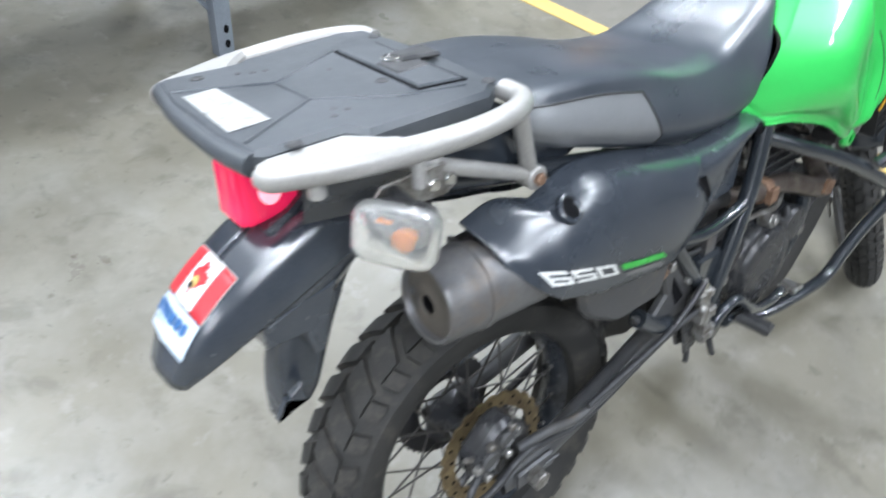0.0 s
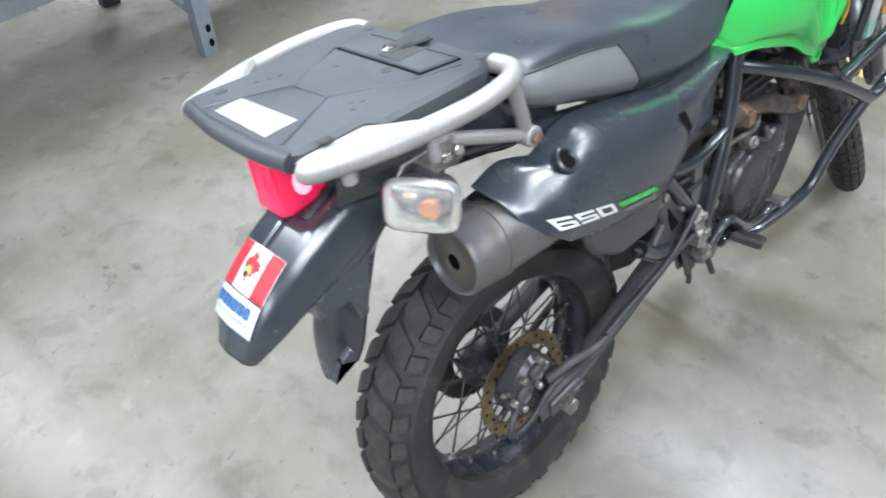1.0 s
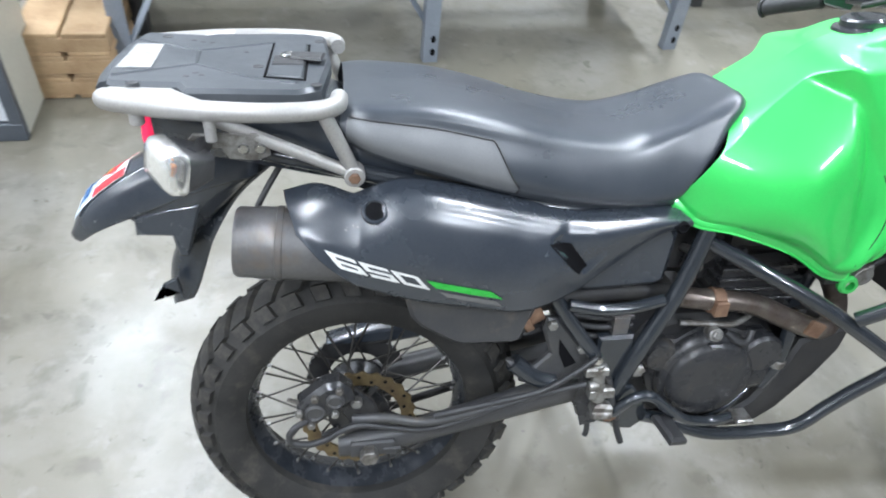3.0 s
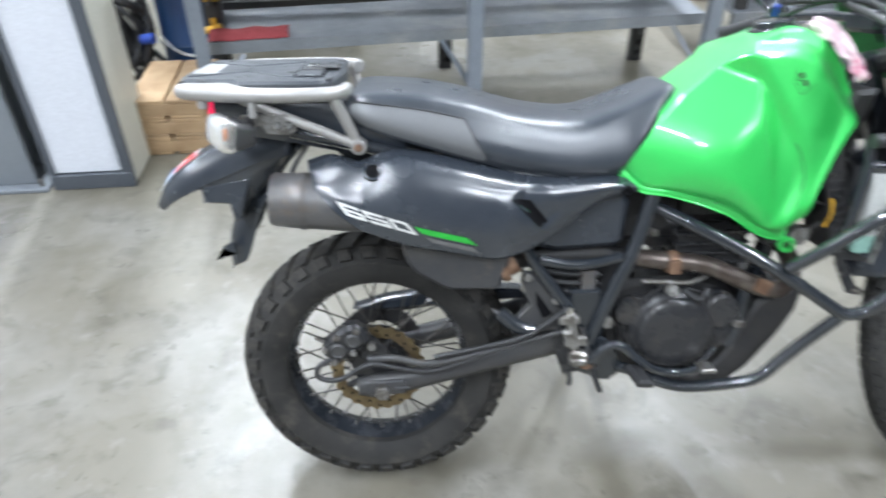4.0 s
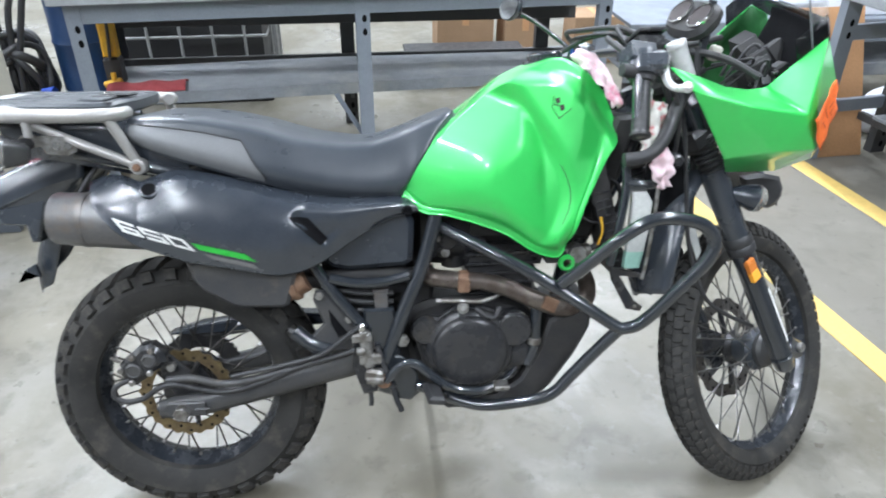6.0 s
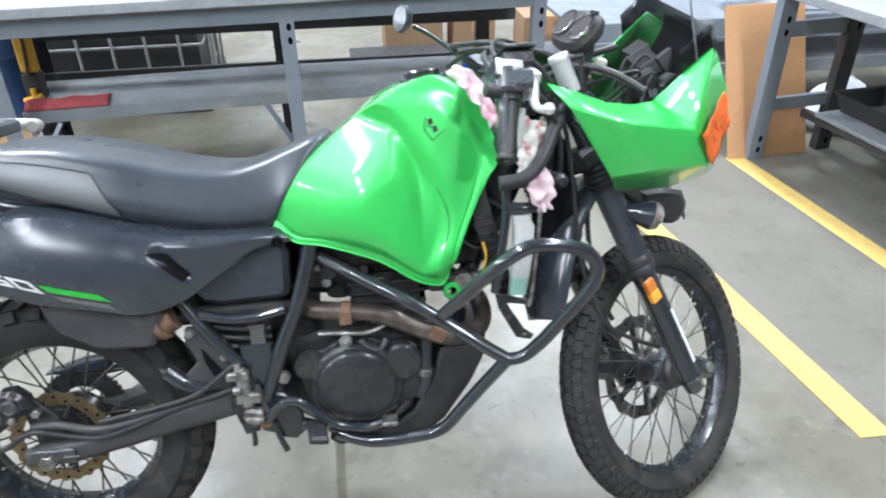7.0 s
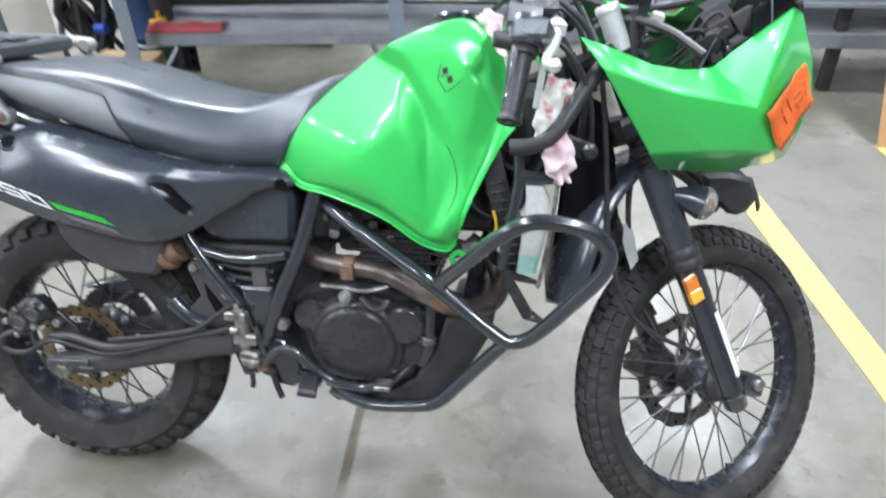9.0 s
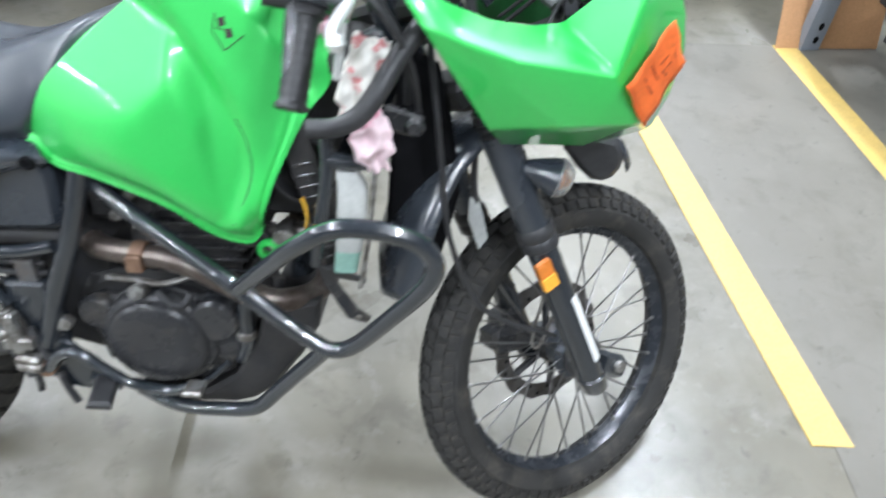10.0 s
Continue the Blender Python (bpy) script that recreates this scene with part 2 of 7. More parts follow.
DECAL_GREEN = material("green_decal", (0.03, 0.5, 0.06), 0.35, bump=0.0)
DECAL_GREY = material("grey_decal", (0.17, 0.17, 0.17), 0.4, bump=0.0)
ORANGE = material("orange_paper", (0.9, 0.17, 0.03), 0.7, second=(0.82, 0.15, 0.03), scale=20)
PEN = material("dark_red_pen", (0.42, 0.055, 0.015), 0.6, bump=0.0)
INK = material("black_ink", (0.03, 0.02, 0.02), 0.6, bump=0.0)
HOSE = material("black_rubber_hose", (0.028, 0.028, 0.030), 0.45, spec=0.45, second=(0.042, 0.042, 0.043), scale=30)
MILKY = material("milky_plastic", (0.5, 0.51, 0.49), 0.4, second=(0.42, 0.43, 0.41), scale=20, bump=0.02)
COOLANT = material("coolant_plastic", (0.3, 0.5, 0.42), 0.35, second=(0.25, 0.45, 0.38), bump=0.02)
SMOKED_EDGE = material("acrylic_edge", (0.10, 0.105, 0.115), 0.3, second=(0.14, 0.145, 0.15))
SCREEN = material("dark_windscreen", (0.006, 0.007, 0.008), 0.06, bump=0.0, alpha=0.82, spec=0.4)
LEVER = material("bright_cast_alloy", (0.72, 0.72, 0.71), 0.35, 0.35, second=(0.6, 0.6, 0.59), scale=30)
SMOKED = material("smoked_acrylic", (0.02, 0.022, 0.024), 0.05, bump=0.0, alpha=0.14, spec=0.3)
RAG = material("pink_printed_cloth", (0.72, 0.55, 0.58), 0.9, second=(0.66, 0.17, 0.28), scale=26, grain=600, bump=0.3, spread=(0.52, 0.66))
RAG_PALE = material("pale_printed_cloth", (0.62, 0.60, 0.55), 0.9, second=(0.55, 0.22, 0.22), scale=40, grain=600, bump=0.3, spread=(0.55, 0.62))
BENCH = material("blue_grey_steel", (0.21, 0.235, 0.27), 0.42, second=(0.18, 0.2, 0.235), scale=6, grain=140, bump=0.03)
BENCH_TOP = material("worn_bench_top", (0.34, 0.36, 0.38), 0.4, second=(0.26, 0.27, 0.28), scale=7, grain=90)
SHELF = material("dusty_shelf", (0.20, 0.215, 0.235), 0.5, second=(0.16, 0.17, 0.185), scale=5, grain=90, third=(0.28, 0.28, 0.27), third_scale=4, third_at=(0.5, 0.7))
DARK_STEEL = material("dark_steel_beam", (0.035, 0.035, 0.037), 0.5, second=(0.05, 0.05, 0.05), scale=10)
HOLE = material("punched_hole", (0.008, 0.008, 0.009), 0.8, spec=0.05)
WOOD = material("pallet_wood", (0.42, 0.29, 0.165), 0.75, second=(0.31, 0.20, 0.11), scale=9, grain=90, bump=0.3, random_tint=0.22)
CARDBOARD = material("brown_cardboard", (0.46, 0.25, 0.12), 0.8, second=(0.43, 0.23, 0.11), scale=3, grain=120)
BOX_CARD = material("box_cardboard", (0.3, 0.19, 0.11), 0.85, second=(0.26, 0.165, 0.095), scale=5)
RED_CLOTH = material("red_shop_cloth", (0.33, 0.055, 0.06), 0.9, second=(0.27, 0.045, 0.05), scale=30, grain=500, bump=0.3)
WHITE_PANEL = material("white_cabinet_panel", (0.66, 0.68, 0.73), 0.35, second=(0.63, 0.65, 0.7), scale=2, bump=0.01)
DARK_TRIM = material("slate_trim", (0.07, 0.08, 0.095), 0.45, second=(0.085, 0.095, 0.11), scale=8)
BEIGE = material("beige_cabinet_side", (0.5, 0.49, 0.42), 0.5, second=(0.46, 0.45, 0.39), scale=4)
COLUMN = material("grey_column_paint", (0.19, 0.21, 0.23), 0.45, second=(0.165, 0.18, 0.2), scale=4)
BLUE_PLASTIC = material("blue_plastic", (0.02, 0.07, 0.42), 0.4, second=(0.018, 0.06, 0.36), scale=5)
BLUE_DRUM = material("blue_drum_paint", (0.018, 0.055, 0.15), 0.4, second=(0.015, 0.045, 0.12), scale=6)
CAGE = material("galvanised_cage", (0.45, 0.46, 0.46), 0.4, 0.6, second=(0.35, 0.36, 0.36), scale=20)
BLACK_TOTE = material("black_tote_plastic", (0.02, 0.02, 0.022), 0.5, second=(0.03, 0.03, 0.03))
YELLOW_GEAR = material("yellow_machine_paint", (0.7, 0.4, 0.03), 0.4, second=(0.55, 0.3, 0.03), scale=12)
WALL = material("warehouse_wall_paint", (0.42, 0.42, 0.41), 0.7, second=(0.36, 0.36, 0.35), scale=1.5)
CEIL = material("ceiling_paint", (0.16, 0.165, 0.17), 0.8, second=(0.13, 0.13, 0.135), scale=2)
TRAY = material("white_lamp_tray", (0.8, 0.8, 0.79), 0.5)
TUBE_GLOW = material("lamp_tube", (1, 1, 1), 0.4, bump=0.0, emit=25.0, emit_colour=(1.0, 0.98, 0.95))


# ---- mesh tools ----
def spline(pts, n, sharp=()):
    """Points on a smooth curve through pts, n to a span; the curve breaks at the indices in sharp."""
    pts = [Vector(p) for p in pts]
    cuts = sorted({0, len(pts) - 1, *sharp})
    out = []
    for a, b in zip(cuts, cuts[1:]):
        seg = pts[a:b + 1]
        ext = [seg[0] * 2 - seg[1], *seg, seg[-1] * 2 - seg[-2]]
        for i in range(1, len(ext) - 2):
            p0, p1, p2, p3 = ext[i - 1:i + 3]
            for k in range(n):
                t = k / n
                out.append(0.5 * ((2 * p1) + (p2 - p0) * t + (2 * p0 - 5 * p1 + 4 * p2 - p3) * t * t + (3 * p1 - p0 - 3 * p2 + p3) * t ** 3))
    out.append(pts[-1])
    return out


def mesh_of(name, verts, faces, mat, smooth=40, m=None):
    me = bpy.data.meshes.new(name)
    me.from_pydata([tuple((m @ Vector(v)) if m else v) for v in verts], [], faces)
    me.materials.append(mat)
    me.validate()
    if smooth:
        for p in me.polygons:
            p.use_smooth = True
        me.set_sharp_from_angle(angle=radians(smooth))
    return me


class Shape:
    """Vertices and faces gathered for one mesh."""

    def __init__(self):
        self.v, self.f = [], []

    def add(self, verts, faces):
        o = len(self.v)
        self.v += [Vector(p) for p in verts]
        self.f += [tuple(o + i for i in f) for f in faces]
        return self

    def grid(self, rows, closed=False, flip=False):
        n = len(rows[0])
        faces = []
        for i in range(len(rows) - 1):
            for j in range(n if closed else n - 1):
                k = (j + 1) % n
                q = (i * n + j, i * n + k, (i + 1) * n + k, (i + 1) * n + j)
                faces.append(q[::-1] if flip else q)
        return self.add([p for r in rows for p in r], faces)

    def tube(self, pts, r, n=10, steps=5, sharp=(), caps=True, smooth_path=True):
        """A round tube along a smooth path; r is a radius or one for each given point."""
        path = spline(pts, steps, sharp) if smooth_path and len(pts) > 2 else [Vector(p) for p in pts]
        m = len(path)
        rad = list(np.interp(np.linspace(0, len(pts) - 1, m), range(len(pts)), r)) if isinstance(r, (list, tuple)) else [r] * m
        rings = []
        side = None
        for i, p in enumerate(path):
            d = (path[min(i + 1, m - 1)] - path[max(i - 1, 0)]).normalized()
            if side is None:
                side = d.orthogonal().normalized()
            side = (side - d * side.dot(d)).normalized()
            up = d.cross(side)
            rings.append([p + (side * math.cos(2 * math.pi * k / n) + up * math.sin(2 * math.pi * k / n)) * rad[i] for k in range(n)])
        o = len(self.v)
        self.grid(rings, closed=True)
        if caps:
            self.f.append(tuple(o + k for k in range(n))[::-1])
            self.f.append(tuple(o + (m - 1) * n + k for k in range(n)))
        return self

    def turn(self, profile, m, n=32, start=0.0, stop=2 * math.pi):
        """Profile of (radius, height) turned about the z axis of m."""
        full = abs(stop - start - 2 * math.pi) < 1e-6
        k = n if full else n + 1
        rows = []
        for r, h in profile:
            rows.append([m @ Vector((r * math.cos(start + (stop - start) * i / n), r * math.sin(start + (stop - start) * i / n), h)) for i in range(k)])
        return self.grid(rows, closed=full)

    def slab(self, outline, m, depth, bevel=0.0):
        """A flat outline (x, y) in the plane of m, depth thick along its z, with bevelled rims."""
        pts = [Vector((p[0], p[1], 0)) for p in outline]
        n = len(pts)
        area = sum(a.x * b.y - b.x * a.y for a, b in zip(pts, pts[1:] + pts[:1]))
        if area < 0:
            pts.reverse()
        ins = []
        for i, p in enumerate(pts):
            e0, e1 = (p - pts[i - 1]).normalized(), (pts[(i + 1) % n] - p).normalized()
            n0, n1 = Vector((-e0.y, e0.x, 0)), Vector((-e1.y, e1.x, 0))
            b = n0 + n1
            ins.append(p + b / max(0.35, b.dot(b) / 2) * bevel / 1.0 if b.length > 1e-6 else p)
        z = Vector((0, 0, 1))
        rows = [ins, pts, [p + z * (depth - bevel) for p in pts], [p + z * depth for p in ins]] if bevel else [pts, [p + z * depth for p in pts]]
        if bevel:
            rows = [[p for p in ins], [p + z * bevel for p in pts], rows[2], rows[3]]
        rows = [[m @ p for p in r] for r in rows]
        o = len(self.v)
        self.grid(rows, closed=True)
        k = len(rows) - 1
        self.f.append(tuple(o + i for i in range(n))[::-1])
        self.f.append(tuple(o + k * n + i for i in range(n)))
        return self

    def box(self, m, sx, sy, sz, bevel=0.003):
        """A box centred on m with bevelled edges."""
        h = [(-sx / 2, -sy / 2), (sx / 2, -sy / 2), (sx / 2, sy / 2), (-sx / 2, sy / 2)]
        return self.slab(h, m @ Matrix.Translation((0, 0, -sz / 2)), sz, min(bevel, sx / 3, sy / 3, sz / 3))

    def rod(self, a, b, r, n=16, bevel=0.002, r2=None):
        """A straight round bar from a to b with eased ends."""
        a, b = Vector(a), Vector(b)
        d = b - a
        m = Matrix.Translation(a) @ d.to_track_quat("Z", "Y").to_matrix().to_4x4()
        L, r2 = d.length, (r if r2 is None else r2)
        e = min(bevel, r / 2, L / 3)
        return self.turn([(0.0001, 0), (r - e, 0), (r, e), (r2, L - e), (r2 - e, L), (0.0001, L)], m, n)

    def mesh(self, name, mat, smooth=40, m=None):
        return mesh_of(name, self.v, self.f, mat, smooth, m)


def part(name, shape, mat, parent, label="", smooth=40, m=None):
    """One mesh object under a thing or a part; shape in the thing's own axes."""
    ob = new(name, shape.mesh(name, mat, smooth, m) if isinstance(shape, Shape) else shape)
    ob.parent = parent
    return tagged(ob, label)


def thing(name, label, category, m=Matrix(), group="", kind=""):
    return_ob = new(name)
    return_ob.empty_display_size = 0.1
    return_ob.matrix_world = m
    return tagged(return_ob, label, category, group, kind)


def solo(name, shape, mat, label, category, kind="", group="", smooth=40, m=Matrix()):
    ob = new(name, shape.mesh(name, mat, smooth))
    ob.matrix_world = m
    return tagged(ob, label, category, group, kind)


def patch(rows, nu, nv, sharp_u=(), sharp_v=()):
    """A smooth surface through a net of control rows."""
    dense = [spline(r, nv, sharp_v) for r in rows]
    cols = [spline([d[j] for d in dense], nu, sharp_u) for j in range(len(dense[0]))]
    return [[c[i] for c in cols] for i in range(len(cols[0]))]


def mirror(rows, mid=0.0):
    return [[Vector((p.x, 2 * mid - p.y, p.z)) for p in r] for r in rows]


def thick(ob, depth, offset=1.0):
    md = ob.modifiers.new("thickness", "SOLIDIFY")
    md.thickness, md.offset = depth, offset
    return ob


AXIS_Y = Euler((radians(90), 0, 0)).to_matrix().to_4x4()      # local z to -y


def side(x, y, z):
    """A plane facing the bike's right (-y), its x forward and its y up."""
    return Matrix.Translation((x, y, z)) @ AXIS_Y


def at(x, y, z):
    return Matrix.Translation((x, y, z))

# ---- the hall ----
def slab_thing(name, m, sx, sy, sz, mat, label, category, kind="structure", bevel=0.004):
    return solo(name, Shape().box(Matrix(), sx, sy, sz, bevel), mat, label, category, kind, m=m)


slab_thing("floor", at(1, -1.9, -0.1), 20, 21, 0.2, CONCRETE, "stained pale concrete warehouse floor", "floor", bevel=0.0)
slab_thing("ceiling", at(1, -1.9, CEILING + 0.1), 20, 21, 0.2, CEIL, "dark warehouse ceiling", "ceiling", bevel=0.0)
slab_thing("wall_north", at(1, 8.5, CEILING / 2), 20, 0.2, CEILING, WALL, "grey painted warehouse wall", "wall", bevel=0.0)
slab_thing("wall_south", at(1, -12.3, CEILING / 2), 20, 0.2, CEILING, WALL, "grey painted warehouse wall", "wall", bevel=0.0)
slab_thing("wall_west", at(-8.9, -1.9, CEILING / 2), 0.2, 20.6, CEILING, WALL, "grey painted warehouse wall", "wall", bevel=0.0)
slab_thing("wall_east", at(10.9, -1.9, CEILING / 2), 0.2, 20.6, CEILING, WALL, "grey painted warehouse wall", "wall", bevel=0.0)


def strip(name, corners, z, mat, label, category):
    s = Shape().slab(corners, at(0, 0, 0.0005), z, 0.0005)
    return solo(name, s, mat, label, category, "structure")


strip("walkway", [(2.16, -0.02), (2.16, -6.0), (7.5, -6.0), (7.5, 1.86), (1.93, 1.86)], 0.002, WALKWAY, "worn grey painted walkway on the floor", "walkway")
strip("floor_line", [(2.207, -0.022), (2.104, -0.018), (1.855, 1.86), (1.960, 1.86)], 0.004, YELLOW, "chipped yellow floor line", "line")
strip("floor_line", [(2.648, 1.86), (2.75, 1.86), (2.870, 0.82), (3.04, -0.7), (2.935, -0.7), (2.766, 0.82)], 0.004, YELLOW, "worn yellow floor line beside the bench", "line")


def ceiling_light():
    t = thing("ceiling_light", "twin tube ceiling light with a white tray", "lamp", group="ceiling lights")
    part("tray", Shape().slab([(-0.09, 0), (0.09, 0), (0.06, 0.05), (-0.06, 0.05)], Matrix.Translation((0, 0.62, 0)) @ AXIS_Y, 1.24, 0.004), TRAY, t, "white metal tray")
    for dx in (-0.04, 0.04):
        part("tube", Shape().rod((dx, -0.6, -0.018), (dx, 0.6, -0.018), 0.014), TUBE_GLOW, t, "glowing tube")
    return t


first = ceiling_light()
for k, (x, y) in enumerate(LAMPS):
    m = at(x, y, CEILING - 0.049)
    if k:
        copy_thing(first, m)
    else:
        first.matrix_basis = m
    la = bpy.data.lights.new("tube_light", "AREA")
    la.shape, la.size, la.size_y, la.energy, la.color = "RECTANGLE", 0.06, 1.1, LAMP_POWER[y], LAMP_COLOUR
    lo = new("tube_light", la)
    lo.matrix_world = at(x, y, CEILING - 0.09)


# ---- benches, shelving and stores ----
def perforated_leg(parent, x, y, h, w=0.065, d=0.05, mat=None, name="leg"):
    """A folded steel angle with pairs of punched holes at its foot and top."""
    mat = mat or BENCH
    s = Shape().slab([(0, 0), (w, 0), (w, 0.004), (0.004, 0.004), (0.004, d), (0, d)], at(x - w / 2, y, 0), h, 0.0008)
    leg = part(name, s, mat, parent)
    for z in (0.05, 0.11, h - 0.17, h - 0.11):
        part("bolt_hole", Shape().slab([(0.011 * math.cos(a), 0.017 * math.sin(a)) for a in np.linspace(0, 2 * math.pi, 13)[:-1]], side(x + 0.008, y + 0.0005, z), 0.0022), HOLE, leg)
    return leg


def workbench(name, m, length, depth, h, shelf_z, shelf_y, legs, label):
    t = thing(name, label, "workbench", m)
    part("worktop", Shape().box(at(length / 2, depth / 2, h + 0.02), length + 0.16, depth + 0.1, 0.045, 0.004), BENCH_TOP, t, "worn steel worktop")
    part("apron", Shape().box(at(length / 2, 0.012, h - 0.045), length, 0.02, 0.09, 0.003), BENCH, t)
    for x in legs:
        perforated_leg(t, x, -0.005, h)
    part("lower_shelf", Shape().slab([(shelf_y, shelf_z - 0.055), (shelf_y + 0.004, shelf_z - 0.055), (shelf_y + 0.004, shelf_z - 0.004), (depth, shelf_z - 0.004), (depth, shelf_z), (shelf_y, shelf_z)],
                                      Matrix(((0, 0, 1, 0), (1, 0, 0, 0), (0, 1, 0, 0), (0, 0, 0, 1))), length + 0.03, 0.0008), SHELF, t, "dusty lower shelf with a folded lip")
    for x in legs[1:]:
        part("brace", Shape().slab([(0, 0), (0.03, 0), (0.03, 0.004), (0, 0.004)], Matrix.Translation((x - 0.15, 0.14, shelf_z - 0.05)) @ Vector((0.13, -0.13, -0.20)).to_track_quat("Z", "Y").to_matrix().to_4x4(), 0.27), BENCH, t)
    x = legs[0]
    part("brace", Shape().slab([(0, 0), (0.03, 0), (0.03, 0.004), (0, 0.004)], Matrix.Translation((x + 0.15, 0.14, shelf_z - 0.05)) @ Vector((-0.13, -0.13, -0.20)).to_track_quat("Z", "Y").to_matrix().to_4x4(), 0.27), BENCH, t)
    return t


BENCH_M = at(-0.735, 1.88, 0) @ Euler((0, 0, radians(4.0))).to_matrix().to_4x4()
workbench("workbench", BENCH_M, 2.40, 0.62, 0.86, 0.40, 0.16, (0.0, 1.225, 2.40), "blue-grey steel workbench with a dusty lower shelf")


def rear_rack():
    t = thing("storage_rack", "dark steel rack standing behind the workbench", "rack", at(0, 2.60, 0))
    for x in (-0.80, 0.405, 1.50):
        perforated_leg(t, x, 0.0, 1.1, 0.075, 0.05, DARK_STEEL, "upright")
        for z in (0.17, 0.23):
            part("slot", Shape().box(at(x + 0.01, -0.002, z), 0.02, 0.004, 0.035, 0.001), CEIL, t)
    part("wide_post", Shape().box(at(-0.86, 0.03, 0.55), 0.16, 0.03, 1.1, 0.003), DARK_STEEL, t)
    for z, h in ((0.63, 0.10), (0.385, 0.06)):
        part("beam", Shape().box(at(0.40, -0.012, z), 2.55, 0.02, h, 0.003), DARK_STEEL, t)
    return t


rear_rack()


def end_bench():
    t = thing("workbench", "blue-grey steel workbench standing along the walkway", "workbench", at(2.80, 1.83, 0) @ Euler((0, 0, radians(7.4))).to_matrix().to_4x4())
    part("worktop", Shape().box(at(0.27, -0.92, 0.84), 0.66, 2.0, 0.045, 0.004), BENCH_TOP, t, "worn steel worktop")
    for y in (0.0, -1.84):
        for x, mat in ((0.0, BENCH), (0.42, DARK_STEEL)):
            perforated_leg(t, x, y, 0.82, 0.085, 0.05, mat)
        part("cross_rail", Shape().box(at(0.21, y + 0.035, 0.655), 0.44, 0.03, 0.075, 0.003), BENCH, t)
        part("cross_rail", Shape().box(at(0.21, y + 0.035, 0.28), 0.44, 0.03, 0.065, 0.003), BENCH, t)
    for x in (0.24, 0.60):
        part("shelf_rail", Shape().box(at(x, -0.92, 0.225), 0.03, 1.86, 0.04, 0.003), DARK_STEEL, t)
    part("lower_shelf", Shape().box(at(0.42, -0.95, 0.255), 0.42, 1.7, 0.02, 0.003), SHELF, t)
    return t


end_bench()


def low_bench():
    t = thing("low_bench", "low blue-grey steel shelf bench on dark legs", "bench", at(1.95, 2.45, 0))
    for z, h, mat in ((0.57, 0.10, BENCH), (0.315, 0.075, SHELF)):
        part("shelf", Shape().box(at(1.15, 0.30, z - 0.01), 2.3, 0.6, 0.02, 0.002), mat, t)
        part("shelf_lip", Shape().box(at(1.15, -0.006, z - h / 2), 2.3, 0.012, h, 0.003), mat, t)
    part("rail", Shape().box(at(1.15, -0.012, 0.455), 2.3, 0.02, 0.025, 0.003), BENCH, t)
    for x in (0.03, 0.66, 1.3, 2.2):
        part("leg", Shape().slab([(0, 0), (0.055, 0), (0.055, 0.05), (0, 0.05)], at(x, 0.03, 0), 0.56, 0.003), DARK_STEEL, t, "black leg")
    return t


low_bench()


def dolly():
    t = thing("dolly", "low black dolly on castors", "dolly", at(0.78, 3.15, 0))
    part("deck", Shape().box(at(0.42, 0.28, 0.135), 0.84, 0.56, 0.03, 0.008), HOSE, t)
    for x in (0.06, 0.78):
        for y in (0.05, 0.5):
            c = part("castor", Shape().rod((x, y - 0.014, 0.045), (x, y + 0.014, 0.045), 0.045, 24, 0.006), HOSE, t)
            part("fork", Shape().box(at(x, y, 0.095), 0.04, 0.05, 0.05, 0.004), ALLOY, c)
    return t


dolly()


def carton(m, w, d, h):
    t = thing("carton", "brown cardboard carton on the floor", "box", m, group="cartons behind the rack")
    part("body", Shape().box(at(w / 2, d / 2, h / 2), w, d, h, 0.004), BOX_CARD, t)
    part("tape", Shape().box(at(w / 2, d / 2, h + 0.0005), 0.05, d + 0.003, 0.002, 0.0004), CARDBOARD, t)
    part("flap_seam", Shape().box(at(w / 2, -0.0012, h * 0.8), 0.05, 0.0012, h * 0.4, 0.0004), CARDBOARD, t)
    return t


carton(at(1.05, 3.9, 0), 0.42, 0.35, 0.36)
carton(at(1.55, 3.85, 0), 0.30, 0.35, 0.30)
carton(at(2.0, 3.6, 0), 0.36, 0.30, 0.33)


def cage_tote(m):
    t = thing("caged_tote", "black plastic tote in a galvanised wire cage", "container", m)
    part("tank", Shape().box(at(0.45, 0.42, 0.58), 0.84, 0.72, 0.9, 0.05), BLACK_TOTE, t, "black plastic tank")
    part("pallet_base", Shape().box(at(0.45, 0.4, 0.06), 0.9, 0.8, 0.12, 0.01), BLACK_TOTE, t)
    for z in (0.22, 0.41, 0.60, 0.79, 0.98):
        part("cage_bar", Shape().tube([(0, 0, z), (0.90, 0, z), (0.90, 0.8, z), (0, 0.8, z), (0, 0, z)], 0.009, 8, smooth_path=False), CAGE, t)
    for k in range(6):
        part("cage_bar", Shape().rod((0.03 + k * 0.186, -0.012, 0.12), (0.03 + k * 0.186, -0.012, 1.02), 0.009, 8), CAGE, t)
    for k in range(1, 5):
        part("cage_bar", Shape().rod((0.912, k * 0.16, 0.12), (0.912, k * 0.16, 1.02), 0.009, 8), CAGE, t)
    return t


cage_tote(at(-0.98, 3.02, 0))


